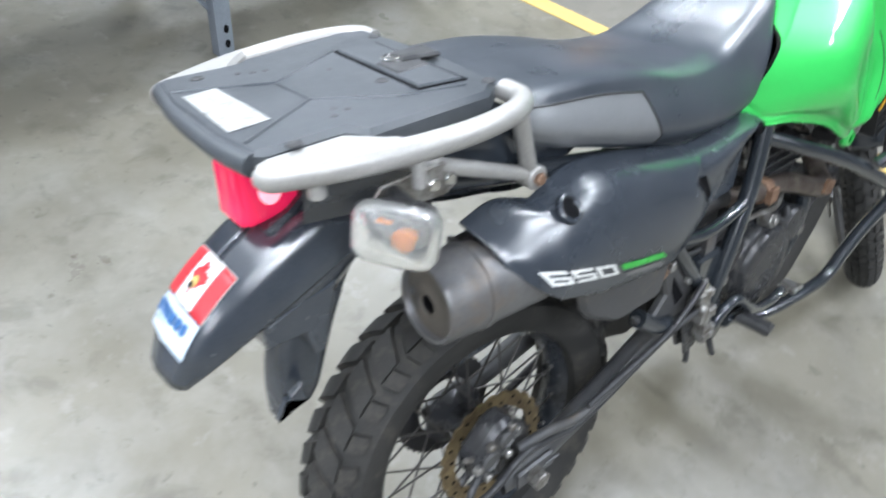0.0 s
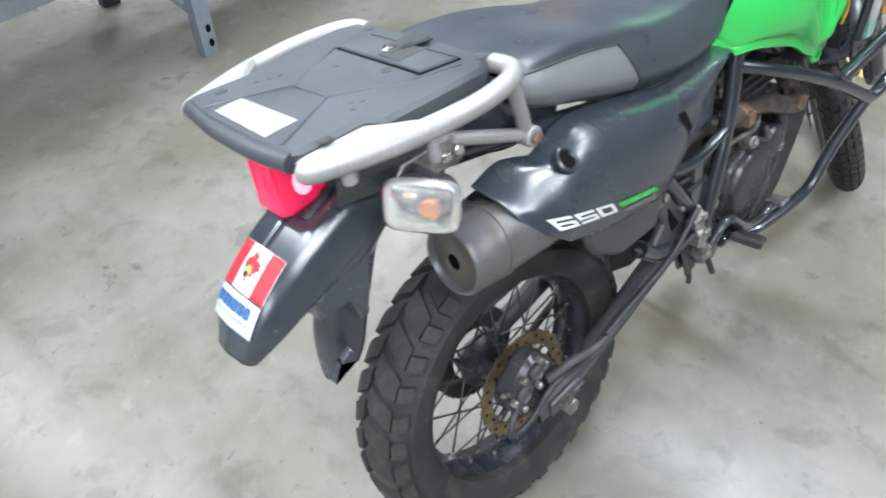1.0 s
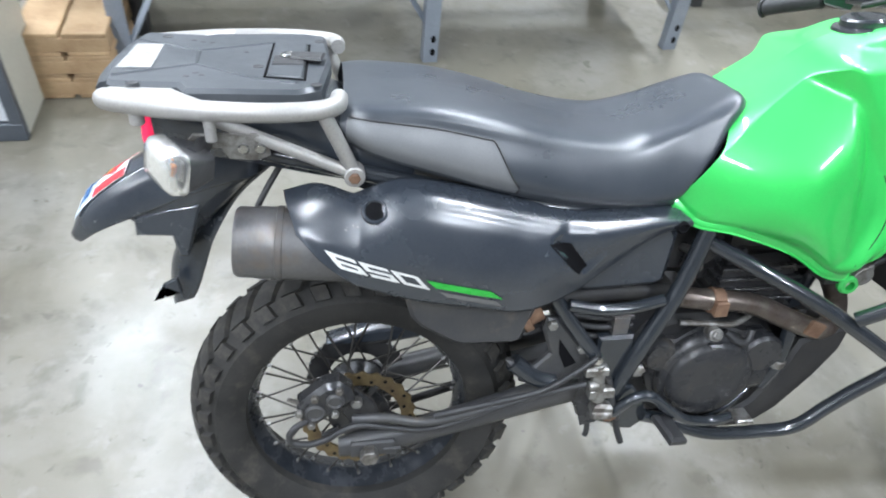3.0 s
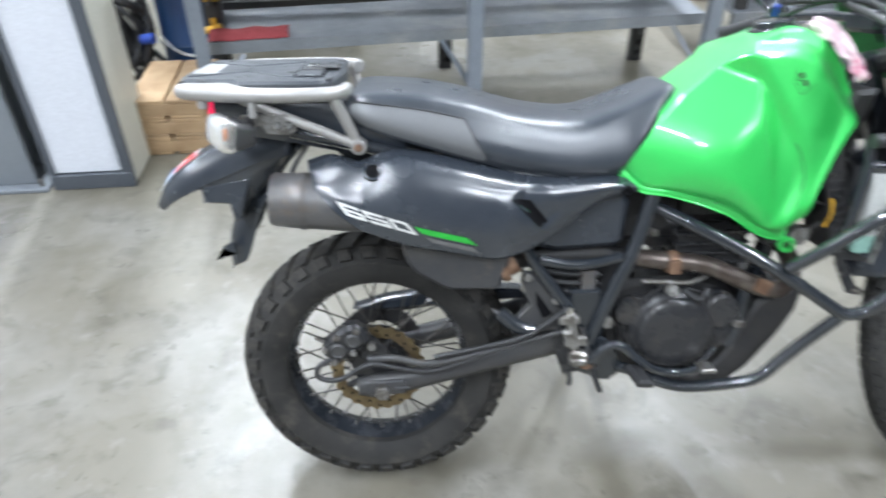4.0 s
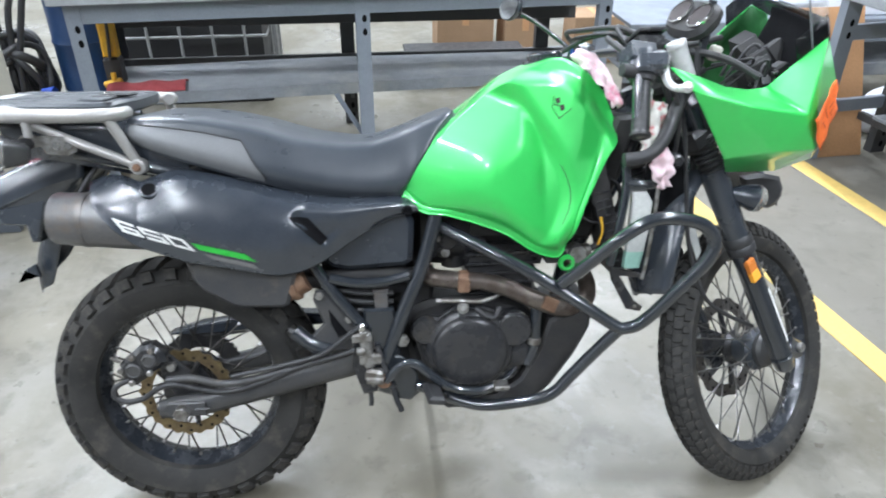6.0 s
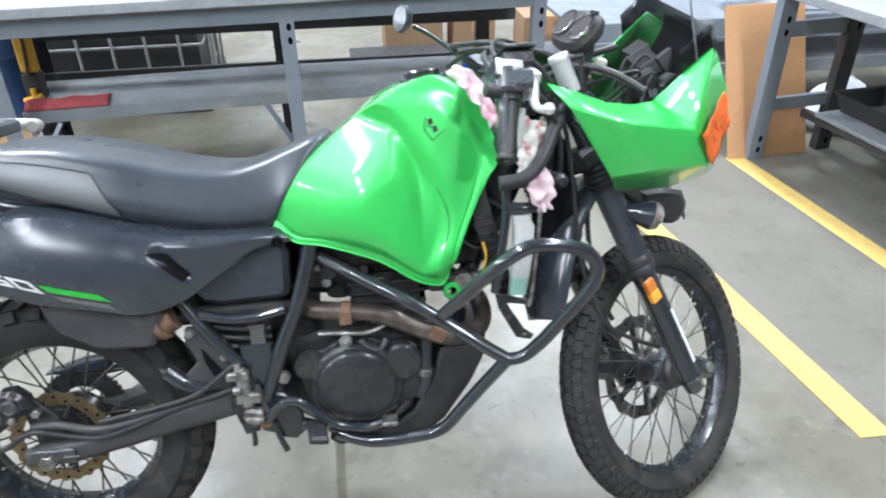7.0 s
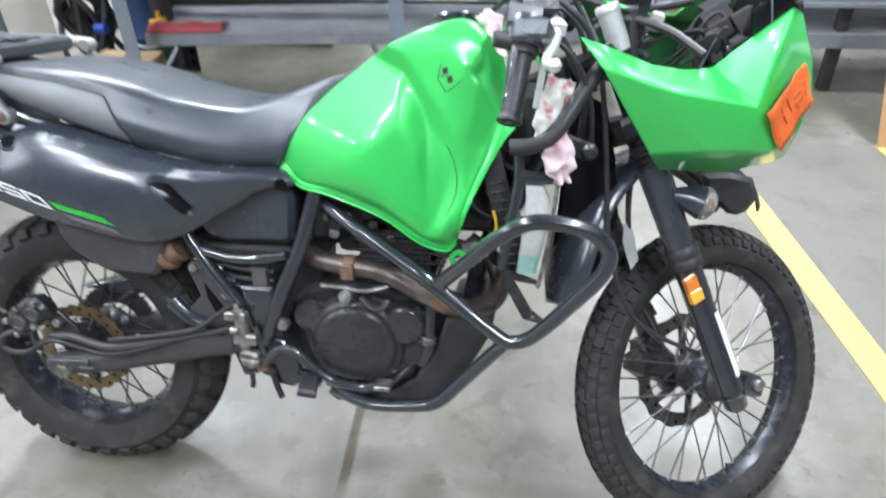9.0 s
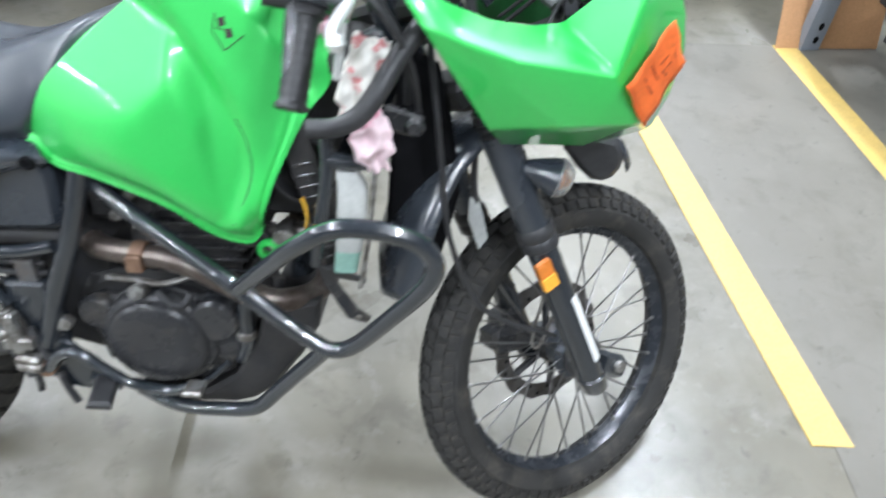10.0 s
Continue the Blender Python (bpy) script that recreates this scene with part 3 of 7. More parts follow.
def pallet(z):
    t = thing("pallet", "used wooden pallet in a low stack", "pallet", at(-1.07, 1.74, z), group="stacked pallets")
    w, d = 0.32, 0.46
    for y in (0.0, d / 2 - 0.045, d - 0.09):
        part("bearer", Shape().box(at(w / 2, y + 0.045, 0.0425), w, 0.09, 0.054, 0.003), WOOD, t)
    for k in range(2):
        part("board", Shape().box(at(0.078 + k * 0.164, d / 2, 0.079), 0.152, d, 0.018, 0.003), WOOD, t)
        part("bottom_board", Shape().box(at(0.078 + k * 0.164, d / 2, 0.008), 0.14, d, 0.014, 0.003), WOOD, t)
    return t


for k in range(3):
    pallet(k * 0.0885)


def cabinet():
    t = thing("cabinet", "tall cabinet with a white panel in a slate frame", "cabinet", at(-1.36, 1.49, 0))
    w, d, h = 0.335, 0.31, 1.95
    part("body", Shape().box(at(w / 2, d / 2 + 0.012, h / 2), w - 0.006, d, h, 0.004), BEIGE, t, "beige painted sides")
    part("panel", Shape().box(at(w / 2 - 0.01, 0.003, h / 2 + 0.03), w - 0.07, 0.012, h - 0.09, 0.002), WHITE_PANEL, t, "plain white front panel")
    part("kick_plate", Shape().box(at(w / 2, -0.002, 0.035), w, 0.03, 0.07, 0.004), DARK_TRIM, t)
    part("trim", Shape().box(at(w - 0.02, -0.002, h / 2 + 0.035), 0.04, 0.03, h - 0.07, 0.004), DARK_TRIM, t)
    part("trim", Shape().box(at(0.0125, -0.002, h / 2 + 0.035), 0.025, 0.03, h - 0.07, 0.004), DARK_TRIM, t)
    return t


cabinet()


def column():
    t = thing("column", "grey painted steel column on a base plate", "column", at(-1.53, 1.60, 0), kind="structure")
    part("web", Shape().box(at(0, 0.0, 2.3), 0.012, 0.16, 4.56, 0.002), COLUMN, t)
    for y in (-0.085, 0.085):
        part("flange", Shape().box(at(0, y, 2.3), 0.19, 0.014, 4.56, 0.002), COLUMN, t)
    part("base_plate", Shape().box(at(0, 0, 0.009), 0.30, 0.28, 0.018, 0.003), COLUMN, t)
    for x in (-0.12, 0.12):
        for y in (-0.11, 0.11):
            part("anchor_bolt", Shape().rod((x, y, 0.018), (x, y, 0.05), 0.009, 6), ALLOY, t)
    return t


column()


def blue_bin():
    t = thing("bin", "blue plastic wheeled bin", "bin", at(-2.05, 2.0, 0))
    rows = []
    for z, a, b in ((0.03, 0.19, 0.17), (0.05, 0.2, 0.18), (0.55, 0.235, 0.215), (0.78, 0.25, 0.23), (0.8, 0.265, 0.245), (0.83, 0.265, 0.245), (0.83, 0.24, 0.22), (0.3, 0.2, 0.18)):
        rows.append([Vector((a * math.copysign(abs(math.cos(u)) ** 0.35, math.cos(u)), b * math.copysign(abs(math.sin(u)) ** 0.35, math.sin(u)), z)) for u in np.linspace(0, 2 * math.pi, 33)[:-1]])
    part("tub", Shape().grid(rows, closed=True), BLUE_PLASTIC, t)
    for x in (-0.16, 0.16):
        part("wheel", Shape().rod((x, -0.19, 0.05), (x, -0.15, 0.05), 0.05), HOSE, t)
    return t


blue_bin()


def drum():
    t = thing("drum", "slim blue steel drum standing behind the bench leg", "drum", at(-0.915, 2.40, 0))
    prof = [(0.001, 0.02), (0.118, 0.02), (0.126, 0.0), (0.13, 0.012), (0.127, 0.03)]
    for z in (0.3, 0.58):
        prof += [(0.127, z - 0.012), (0.133, z), (0.127, z + 0.012)]
    prof += [(0.127, 0.90), (0.131, 0.91), (0.127, 0.92), (0.118, 0.905), (0.001, 0.905)]
    part("shell", Shape().turn(prof, Matrix(), 40), BLUE_DRUM, t)
    part("bung", Shape().rod((0.06, 0, 0.905), (0.06, 0, 0.925), 0.025), ALLOY, t)
    part("strap", Shape().tube([(0.13 * math.cos(a), 0.13 * math.sin(a), 0.30 + 0.05 * math.sin(a * 1.5)) for a in np.linspace(-2.6, -0.4, 9)], 0.006, 6), WHITE, t, "pale cord tied round the drum")
    return t


drum()

# red cloth on the lower shelf
rows = []
for i in range(15):
    rows.append([Vector((0.01 + 0.36 * i / 14, 0.17 + 0.14 * j / 8, 0.402 + 0.028 * math.sin(math.pi * j / 8) * (0.8 + 0.2 * math.sin(i)) + 0.004 * noise.noise((i * 0.4, j * 0.5, 0)))) for j in range(9)])
ob = solo("shop_cloth", Shape().grid(rows), RED_CLOTH, "folded red shop cloth on the lower shelf", "cloth", m=BENCH_M)
thick(ob, 0.006, -1.0)

# cardboard sheet leaning on the second bench
cs = Shape().box(at(0.225, 0, 0.385), 0.45, 0.006, 0.77, 0.002)
solo("cardboard_sheet", cs, CARDBOARD, "brown cardboard sheet leaning back under the workbench", "cardboard", m=at(2.655, 1.838, 0.002) @ Euler((radians(-23), 0, radians(2.5))).to_matrix().to_4x4())
solo("pale_box", Shape().box(at(0, 0, 0.15), 0.42, 0.3, 0.30, 0.006), WHITE_PANEL, "plain pale grey box on the low bench", "box", m=at(3.55, 2.66, 0.572))


def hose_coil():
    t = thing("hose_coil", "tangled black hoses beside the drum", "hose", at(-1.19, 2.36, 0))
    rnd = random.Random(4)
    for k in range(7):
        cx, cy, cz, r = rnd.uniform(-0.03, 0.03), rnd.uniform(-0.08, 0.08), rnd.uniform(0.30, 0.46), rnd.uniform(0.14, 0.20)
        pts = [(cx + r * math.cos(a) * 0.6, cy + 0.06 * math.sin(2 * a + k), cz + r * math.sin(a)) for a in np.linspace(0, 2 * math.pi, 13)]
        part("loop", Shape().tube(pts, 0.016 + 0.003 * (k % 3), 10, 4), HOSE, t)
    for k in range(4):
        part("hose", Shape().tube([(0.1 + 0.05 * k, -0.12 + 0.06 * k, 0.02), (0.0, -0.1 + 0.05 * k, 0.35), (0.08 - 0.06 * k, -0.06, 0.75), (0.2, 0.05 * k, 1.1)], 0.016, 10, 6), HOSE, t)
    part("blue_coupling", Shape().rod((0.10, -0.13, 0.36), (0.16, -0.14, 0.37), 0.025), BLUE_PLASTIC, t, "blue hose coupling")
    return t


hose_coil()


def hose_reel():
    t = thing("yellow_machine", "yellow and black machine behind the bench leg", "machine", at(-0.735, 2.25, 0))
    part("body", Shape().slab([(-0.035, 0.0), (0.035, 0.0), (0.04, 0.30), (0.02, 0.36), (-0.03, 0.34)], side(0, 0.035, 0.53), 0.07, 0.012), YELLOW_GEAR, t)
    part("base", Shape().box(at(0.0, 0.0, 0.265), 0.075, 0.075, 0.53, 0.012), BLACK_TOTE, t)
    part("valve", Shape().rod((-0.05, -0.045, 0.40), (0.035, -0.045, 0.42), 0.016, 14).rod((0.0, -0.045, 0.38), (0.0, -0.045, 0.46), 0.012, 12), YELLOW_GEAR, t, "brass yellow valve")
    part("strap", Shape().tube([(0.01, -0.040, 0.86), (0.02, -0.043, 0.70), (0.0, -0.043, 0.52)], 0.008, 8), HOSE, t)
    return t


hose_reel()


def tray():
    t = thing("tray", "black plastic tray on the bench shelf", "tray", at(3.30, 1.55, 0.266) @ Euler((0, 0, radians(7))).to_matrix().to_4x4())
    w, d, h = 0.30, 0.5, 0.09
    part("floor", Shape().box(at(0, 0, 0.005), w * 0.86, d * 0.82, 0.008, 0.002), BLACK_TOTE, t)
    rows = [[Vector((sx * w / 2 * f, sy * d / 2 * f, z)) for sx, sy in ((-1, -1), (1, -1), (1, 1), (-1, 1))] for f, z in ((0.86, 0.004), (1.0, h), (1.05, h + 0.004), (1.05, h - 0.004), (0.98, h - 0.006), (0.84, 0.0))]
    part("rim", Shape().grid(rows, closed=True), BLACK_TOTE, t, smooth=20)
    return t


tray()


def bag(m, w, h, seed, name="plastic_bag"):
    rows = []
    for i in range(13):
        z = h * i / 12
        f = (0.75 + 0.45 * math.sin(math.pi * min(1, i / 9))) * (1.0 if i < 10 else 1.0 - 0.28 * (i - 9))
        rows.append([Vector(((w / 2 * f + 0.05 * noise.noise((i * 0.5, j * 0.6, seed))) * math.cos(2 * math.pi * j / 22), (w / 2.6 * f + 0.05 * noise.noise((i * 0.5, j * 0.6, seed + 3))) * math.sin(2 * math.pi * j / 22), z)) for j in range(22)])
    return solo(name, Shape().grid(rows, closed=True), WHITE_PANEL, "crumpled white plastic bag under the bench", "bag", smooth=60, m=m)


bag(at(3.46, 2.16, 0.0), 0.34, 0.30, 2.0)
bag(at(3.12, 2.62, 0.575), 0.36, 0.22, 7.0)

# ---- the motorcycle ----
BIKE = at(0.003, -0.03, 0.012) @ Euler((0, 0, radians(-1.8))).to_matrix().to_4x4() @ Euler((radians(-13.7), 0, 0)).to_matrix().to_4x4()
bike = thing("motorcycle", "green and black dual-sport motorcycle leaning on its side stand", "motorcycle", BIKE)
HEAD = Vector((1.09, 0.005, 0.95))
STEER_AXIS = Vector((-math.sin(radians(27.5)), 0, math.cos(radians(27.5))))
FRONT = Vector((1.459, 0.005, 0.333))
STEER = Matrix.Translation(HEAD) @ Matrix.Rotation(radians(36.5), 4, STEER_AXIS) @ Matrix.Translation(-HEAD)


def tyre_shape(R, w, rim_r, blocks, height, skew, rows_of):
    """A carcass turned about y with raised tread blocks."""
    s = Shape()

    def surf(u, th, lift):
        a = u * 1.2
        y = w * math.sin(a) / math.sin(1.2)
        r = R - 0.042 * (1 - math.cos(a)) / (1 - math.cos(1.2)) + lift * math.cos(a * 0.8)
        y += lift * math.sin(a * 0.8)
        return Vector((r * math.sin(th), y, r * math.cos(th)))

    prof = []
    for u in np.linspace(-1, 1, 15):
        p = surf(u, 0, -height)
        prof.append((p.z, p.y))
    low = R - 0.042
    wall = [(low - (low - rim_r) * k, w * (1.0 + 0.06 * math.sin(math.pi * k) - 0.22 * k * k)) for k in (0.2, 0.45, 0.7, 0.9, 1.0)]
    full = [(r, -y) for r, y in wall[::-1]] + prof + wall
    full += [(rim_r - 0.002, y * 0.8) for y in (w * 0.7, 0, -w * 0.7)]
    rows = [[Vector((r * math.sin(t), y, r * math.cos(t))) for r, y in full] for t in np.linspace(0, 2 * math.pi, 73)[:-1]]
    s.grid(rows + rows[:1], closed=True)
    step = 2 * math.pi / blocks
    pieces = []
    for u0, u1, t0, t1, sk in rows_of:
        top, base = [], []
        n = 4
        for i in range(n + 1):
            u = u0 + (u1 - u0) * i / n
            sh = sk * abs(u) * step
            a, b = t0 * step + sh, t1 * step + sh
            inset = 0.05 * step
            top.append((surf(u, a + inset, 0), surf(u, b - inset, 0)))
            base.append((surf(u, a, -height - 0.001), surf(u, b, -height - 0.001)))
        v, f = [], []
        for i in range(n + 1):
            v += [base[i][0], top[i][0], top[i][1], base[i][1]]
        for i in range(n):
            o = i * 4
            f += [(o, o + 1, o + 5, o + 4), (o + 1, o + 2, o + 6, o + 5), (o + 2, o + 3, o + 7, o + 6)]
        f += [(0, 3, 2, 1), (n * 4, n * 4 + 1, n * 4 + 2, n * 4 + 3)]
        pieces.append(Shape().add(v, f).mesh("tread_block", RUBBER, 30))
    return s, pieces, blocks


SPOKE = Shape().tube([(0, 0, 0), (0, 0, 0.5), (0, 0, 1)], 0.0022, 6, 1).mesh("spoke", SPOKE_DARK)
SPOKE_F = Shape().tube([(0, 0, 0), (0, 0, 0.5), (0, 0, 1)], 0.0020, 6, 1).mesh("spoke", STEEL)
NIPPLE = Shape().rod((0, 0, 0), (0, 0, 0.016), 0.0038, 6, 0.0005).mesh("spoke_nipple", ALLOY)


def wheel(name, m, R, w, rim_r, hub_r, hub_w, spokes, tyre, label, spoke_mesh):
    rim = Shape()
    pr = [(rim_r + 0.012, -w * 0.62), (rim_r + 0.013, -w * 0.56), (rim_r - 0.002, -w * 0.52), (rim_r - 0.008, -w * 0.35), (rim_r - 0.02, -w * 0.12),
          (rim_r - 0.02, w * 0.12), (rim_r - 0.008, w * 0.35), (rim_r - 0.002, w * 0.52), (rim_r + 0.013, w * 0.56), (rim_r + 0.012, w * 0.62)]
    pr += [(rim_r + 0.005, w * 0.55), (rim_r - 0.004, 0), (rim_r + 0.005, -w * 0.55), pr[0]]
    rim.grid([[Vector((r * math.sin(t), y, r * math.cos(t))) for r, y in pr] for t in np.linspace(0, 2 * math.pi, 73)])
    wh = part(name, rim, RIM, bike, label, m=m)
    carcass, pieces, blocks = tyre
    part("tyre", carcass, RUBBER, wh, "dusty knobbly tyre", smooth=35, m=m)
    for k in range(blocks):
        for piece in pieces:
            part("tread_block", piece, None, wh).matrix_basis = m @ Matrix.Rotation(2 * math.pi * k / blocks, 4, "Y")
    hb = Shape().turn([(0.012, -hub_w - 0.02), (0.022, -hub_w - 0.018), (0.024, -hub_w), (hub_r, -hub_w + 0.004), (hub_r, -hub_w + 0.012), (hub_r * 0.6, -hub_w + 0.03),
                       (hub_r * 0.6, hub_w - 0.03), (hub_r, hub_w - 0.012), (hub_r, hub_w - 0.004), (0.024, hub_w), (0.022, hub_w + 0.018), (0.012, hub_w + 0.02)], AXIS_Y, 28)
    part("hub", hb, ENGINE, wh, m=m)
    for k in range(spokes):
        sgn = 1 if k % 2 else -1
        ang = 2 * math.pi * k / spokes
        back = ang + (0.55 if (k // 2) % 2 else -0.55)
        a = Vector((hub_r * 0.92 * math.sin(back), sgn * (hub_w - 0.008), hub_r * 0.92 * math.cos(back)))
        b = Vector(((rim_r - 0.014) * math.sin(ang), sgn * w * 0.14, (rim_r - 0.014) * math.cos(ang)))
        d = b - a
        q = d.to_track_quat("Z", "Y").to_matrix().to_4x4()
        o = part("spoke", spoke_mesh, None, wh)
        o.matrix_basis = m @ Matrix.Translation(a) @ q @ Matrix.Diagonal((1, 1, d.length, 1))
        o = part("spoke_nipple", NIPPLE, None, wh)
        o.matrix_basis = m @ Matrix.Translation(b - d.normalized() * 0.012) @ q
    return wh


def disc_shape(r_in, r_out, y, thick_, waves=0):
    s = Shape()
    n = 120
    def ring(r, h, wave):
        return [Vector(((r + (0.003 * math.sin(waves * t) if wave else 0)) * math.sin(t), h, (r + (0.003 * math.sin(waves * t) if wave else 0)) * math.cos(t))) for t in np.linspace(0, 2 * math.pi, n + 1)[:-1]]
    s.grid([ring(r_in, y, 0), ring(r_out, y, waves), ring(r_out, y + thick_, waves), ring(r_in, y + thick_, 0), ring(r_in, y, 0)], closed=True)
    return s


# rear tyre: two wide slanted blocks to a step and shoulder blocks; front: smaller blocks
REAR_TYRE = tyre_shape(0.334, 0.068, 0.222, 34, 0.010, 0, [(-0.62, -0.04, 0.05, 0.80, -0.9), (0.04, 0.62, 0.55, 1.30, -0.9), (-1.0, -0.66, 0.25, 0.85, 0.3), (0.66, 1.0, 0.75, 1.35, 0.3)])
FRONT_TYRE = tyre_shape(0.3515, 0.043, 0.268, 66, 0.006, 0, [(-0.34, -0.04, 0.05, 0.80, -0.5), (0.04, 0.34, 0.55, 1.30, -0.5), (-0.70, -0.40, 0.30, 1.02, 0.2), (0.40, 0.70, 0.80, 1.52, 0.2), (-1.0, -0.75, 0.0, 0.62, 0.2), (0.75, 1.0, 0.5, 1.12, 0.2)])


def wheel_stand(x, y, z, lean, yaw):
    """A wheel's pose on the bike from its hub's place, its lean and its heading on the floor."""
    return BIKE.inverted() @ Matrix.Translation((x, y, z)) @ Matrix.Rotation(radians(yaw), 4, "Z") @ Matrix.Rotation(radians(-lean), 4, "X")


M_REAR = wheel_stand(-0.0045, 0.065, 0.3173, 16.4, -3.2)
M_FRONT = wheel_stand(1.4623, 0.0401, 0.3084, 28.3, 33.5)
rear_wheel = wheel("rear_wheel", M_REAR, 0.334, 0.068, 0.222, 0.062, 0.055, 36, REAR_TYRE, "black spoked rear wheel", SPOKE)
front_wheel = wheel("front_wheel", M_FRONT, 0.3515, 0.042, 0.268, 0.045, 0.05, 36, FRONT_TYRE, "black spoked front wheel turned aside", SPOKE_F)
rear_disc = part("brake_disc", disc_shape(0.084, 0.112, -0.066, 0.005, 24), GOLD, rear_wheel, "brass-toned brake disc", m=M_REAR)
for k in range(24):
    a = 2 * math.pi * k / 24
    r = 0.093 if k % 2 else 0.103
    part("disc_hole", Shape().rod((r * math.sin(a), -0.0655, r * math.cos(a)), (r * math.sin(a), -0.0668, r * math.cos(a)), 0.0038, 8, 0.0002), HOLE, rear_disc, m=M_REAR)
for k in range(5):
    a = 2 * math.pi * k / 5 + 0.3
    part("disc_arm", Shape().tube([(0.05 * math.sin(a), -0.058, 0.05 * math.cos(a)), (0.088 * math.sin(a + 0.12), -0.063, 0.088 * math.cos(a + 0.12))], 0.007, 8), ENGINE, rear_disc, m=M_REAR)
part("sprocket", disc_shape(0.06, 0.105, 0.075, 0.008, 43), ENGINE_DARK, rear_wheel, "dark rear sprocket", m=M_REAR)
front_disc = part("brake_disc", disc_shape(0.104, 0.137, 0.062, 0.005, 14), DISC, front_wheel, "drilled steel brake disc", m=M_FRONT)
for k in range(28):
    a = 2 * math.pi * k / 28
    r = 0.113 if k % 2 else 0.126
    part("disc_hole", Shape().rod((r * math.sin(a), 0.0625, r * math.cos(a)), (r * math.sin(a), 0.0612, r * math.cos(a)), 0.0045, 8, 0.0002), HOLE, front_disc, m=M_FRONT)
for k in range(6):
    a = 2 * math.pi * k / 6
    part("disc_arm", Shape().tube([(0.04 * math.sin(a), 0.055, 0.04 * math.cos(a)), (0.108 * math.sin(a + 0.15), 0.062, 0.108 * math.cos(a + 0.15))], 0.008, 8), ENGINE, front_disc, m=M_FRONT)


# fuel tank
TANK_REAR = [
    [(0.530, -0.105, 0.816), (0.562, -0.115, 0.875), (0.594, -0.088, 0.925), (0.625, -0.055, 0.965), (0.650, -0.030, 0.982), (0.658, 0, 0.986)],
    [(0.575, -0.122, 0.783), (0.602, -0.150, 0.855), (0.632, -0.138, 0.930), (0.668, -0.098, 0.990), (0.698, -0.048, 1.020), (0.706, 0, 1.028)],
    [(0.640, -0.142, 0.774), (0.665, -0.182, 0.850), (0.695, -0.183, 0.935), (0.728, -0.140, 1.020), (0.758, -0.072, 1.062), (0.764, 0, 1.072)],
    [(0.748, -0.158, 0.737), (0.760, -0.198, 0.830), (0.778, -0.200, 0.940), (0.796, -0.148, 1.040), (0.824, -0.080, 1.088), (0.828, 0, 1.098)],
]
TANK_FRONT = [
    [(0.820, -0.162, 0.690), (0.852, -0.202, 0.768), (0.872, -0.204, 0.900), (0.866, -0.150, 1.048), (0.888, -0.080, 1.102), (0.892, 0, 1.110)],
    [(0.872, -0.156, 0.672), (0.902, -0.192, 0.775), (0.938, -0.196, 0.885), (0.946, -0.160, 0.992), (0.946, -0.080, 1.072), (0.946, 0, 1.085)],
    [(0.892, -0.150, 0.688), (0.928, -0.178, 0.790), (0.978, -0.186, 0.892), (1.012, -0.170, 0.945), (0.985, -0.088, 1.030), (0.975, 0, 1.045)],
]
TANK = TANK_REAR + TANK_FRONT
net = patch(TANK, 20, 16)
# the skin of the flanks: flat faces that meet in soft creases; the front lobe stands proud of the knee face
LOBE = spline([Vector((z, x, 0)) for z, x in ((0.670, 0.842), (0.740, 0.876), (0.800, 0.896), (0.850, 0.897), (0.900, 0.880), (0.965, 0.838), (1.030, 0.790), (1.080, 0.752))], 8)
LIP_X, LIP_Y, LIP_Z = ([abs(r[0][k]) for r in TANK] for k in range(3))


def lobe_edge(z):
    return float(np.interp(z, [p[0] for p in LOBE], [p[1] for p in LOBE]))


def ease(t):
    t = max(0.0, min(1.0, t))
    return t * t * (3 - 2 * t)


def least(a, b, soft):
    h = max(soft - abs(a - b), 0.0) / soft
    return min(a, b) - h * h * soft / 4


def most(a, b, soft):
    return -least(-a, -b, soft)


def knee_face(x, z):
    low = float(np.interp(x, LIP_X, LIP_Y)) + 0.75 * (z - float(np.interp(x, LIP_X, LIP_Z)))
    mid = 0.193 - 0.08 * (z - 0.86) - 0.032 * ease((x - 0.71) / 0.20)
    top = 0.121 - 0.77 * (z - 1.024 - 0.5 * min(x - 0.788, 0.0))
    wall = 0.090 + 0.35 * (1.078 - z) - 0.45 * max(0.0, x - 0.93)
    top += (wall - top) * ease((x - 0.785) / 0.06)
    rear = 0.117 + 0.60 * (x - 0.56)
    return least(least(least(mid, top, 0.035), rear, 0.04), low, 0.03)


def lobe_face(x, z):
    flank = 0.139 + 0.19 * (1.03 - z) - 0.07 * (x - 0.87)
    crown = 0.144 + 3.2 * (1.064 - z)
    brow = 0.146 + 2.2 * (0.778 * (0.912 - x) + 0.628 * (1.036 - z))
    low = float(np.interp(x, LIP_X, LIP_Y)) + 0.8 * (z - float(np.interp(x, LIP_X, LIP_Z)))
    back = 0.139 + 0.19 * (1.03 - z) + 0.9 * (x - lobe_edge(z)) - 0.002
    return least(least(least(flank, least(crown, brow, 0.09), 0.035), low, 0.03), back, 0.018)


for i, r in enumerate(net):
    run = 0.0
    old = [p.copy() for p in r]
    for j, p in enumerate(r):
        if j:
            run += (old[j] - old[j - 1]).length
        flank = most(knee_face(p.x, p.z), lobe_face(p.x, p.z), 0.014)
        crest = ease((-p.y - 0.050) / 0.045) * ease((j - 2) / 6 + 0.15)
        front = (len(net) - 1 - i) / 20 * 0.03
        p.y = p.y * (1 - crest) - flank * crest
        if j < 56:
            p.y += 0.005 * math.exp(-((run - 0.017) / 0.0045) ** 2) + 0.003 * math.exp(-((front - 0.018) / 0.004) ** 2) * ease((0.96 - p.z) / 0.05)
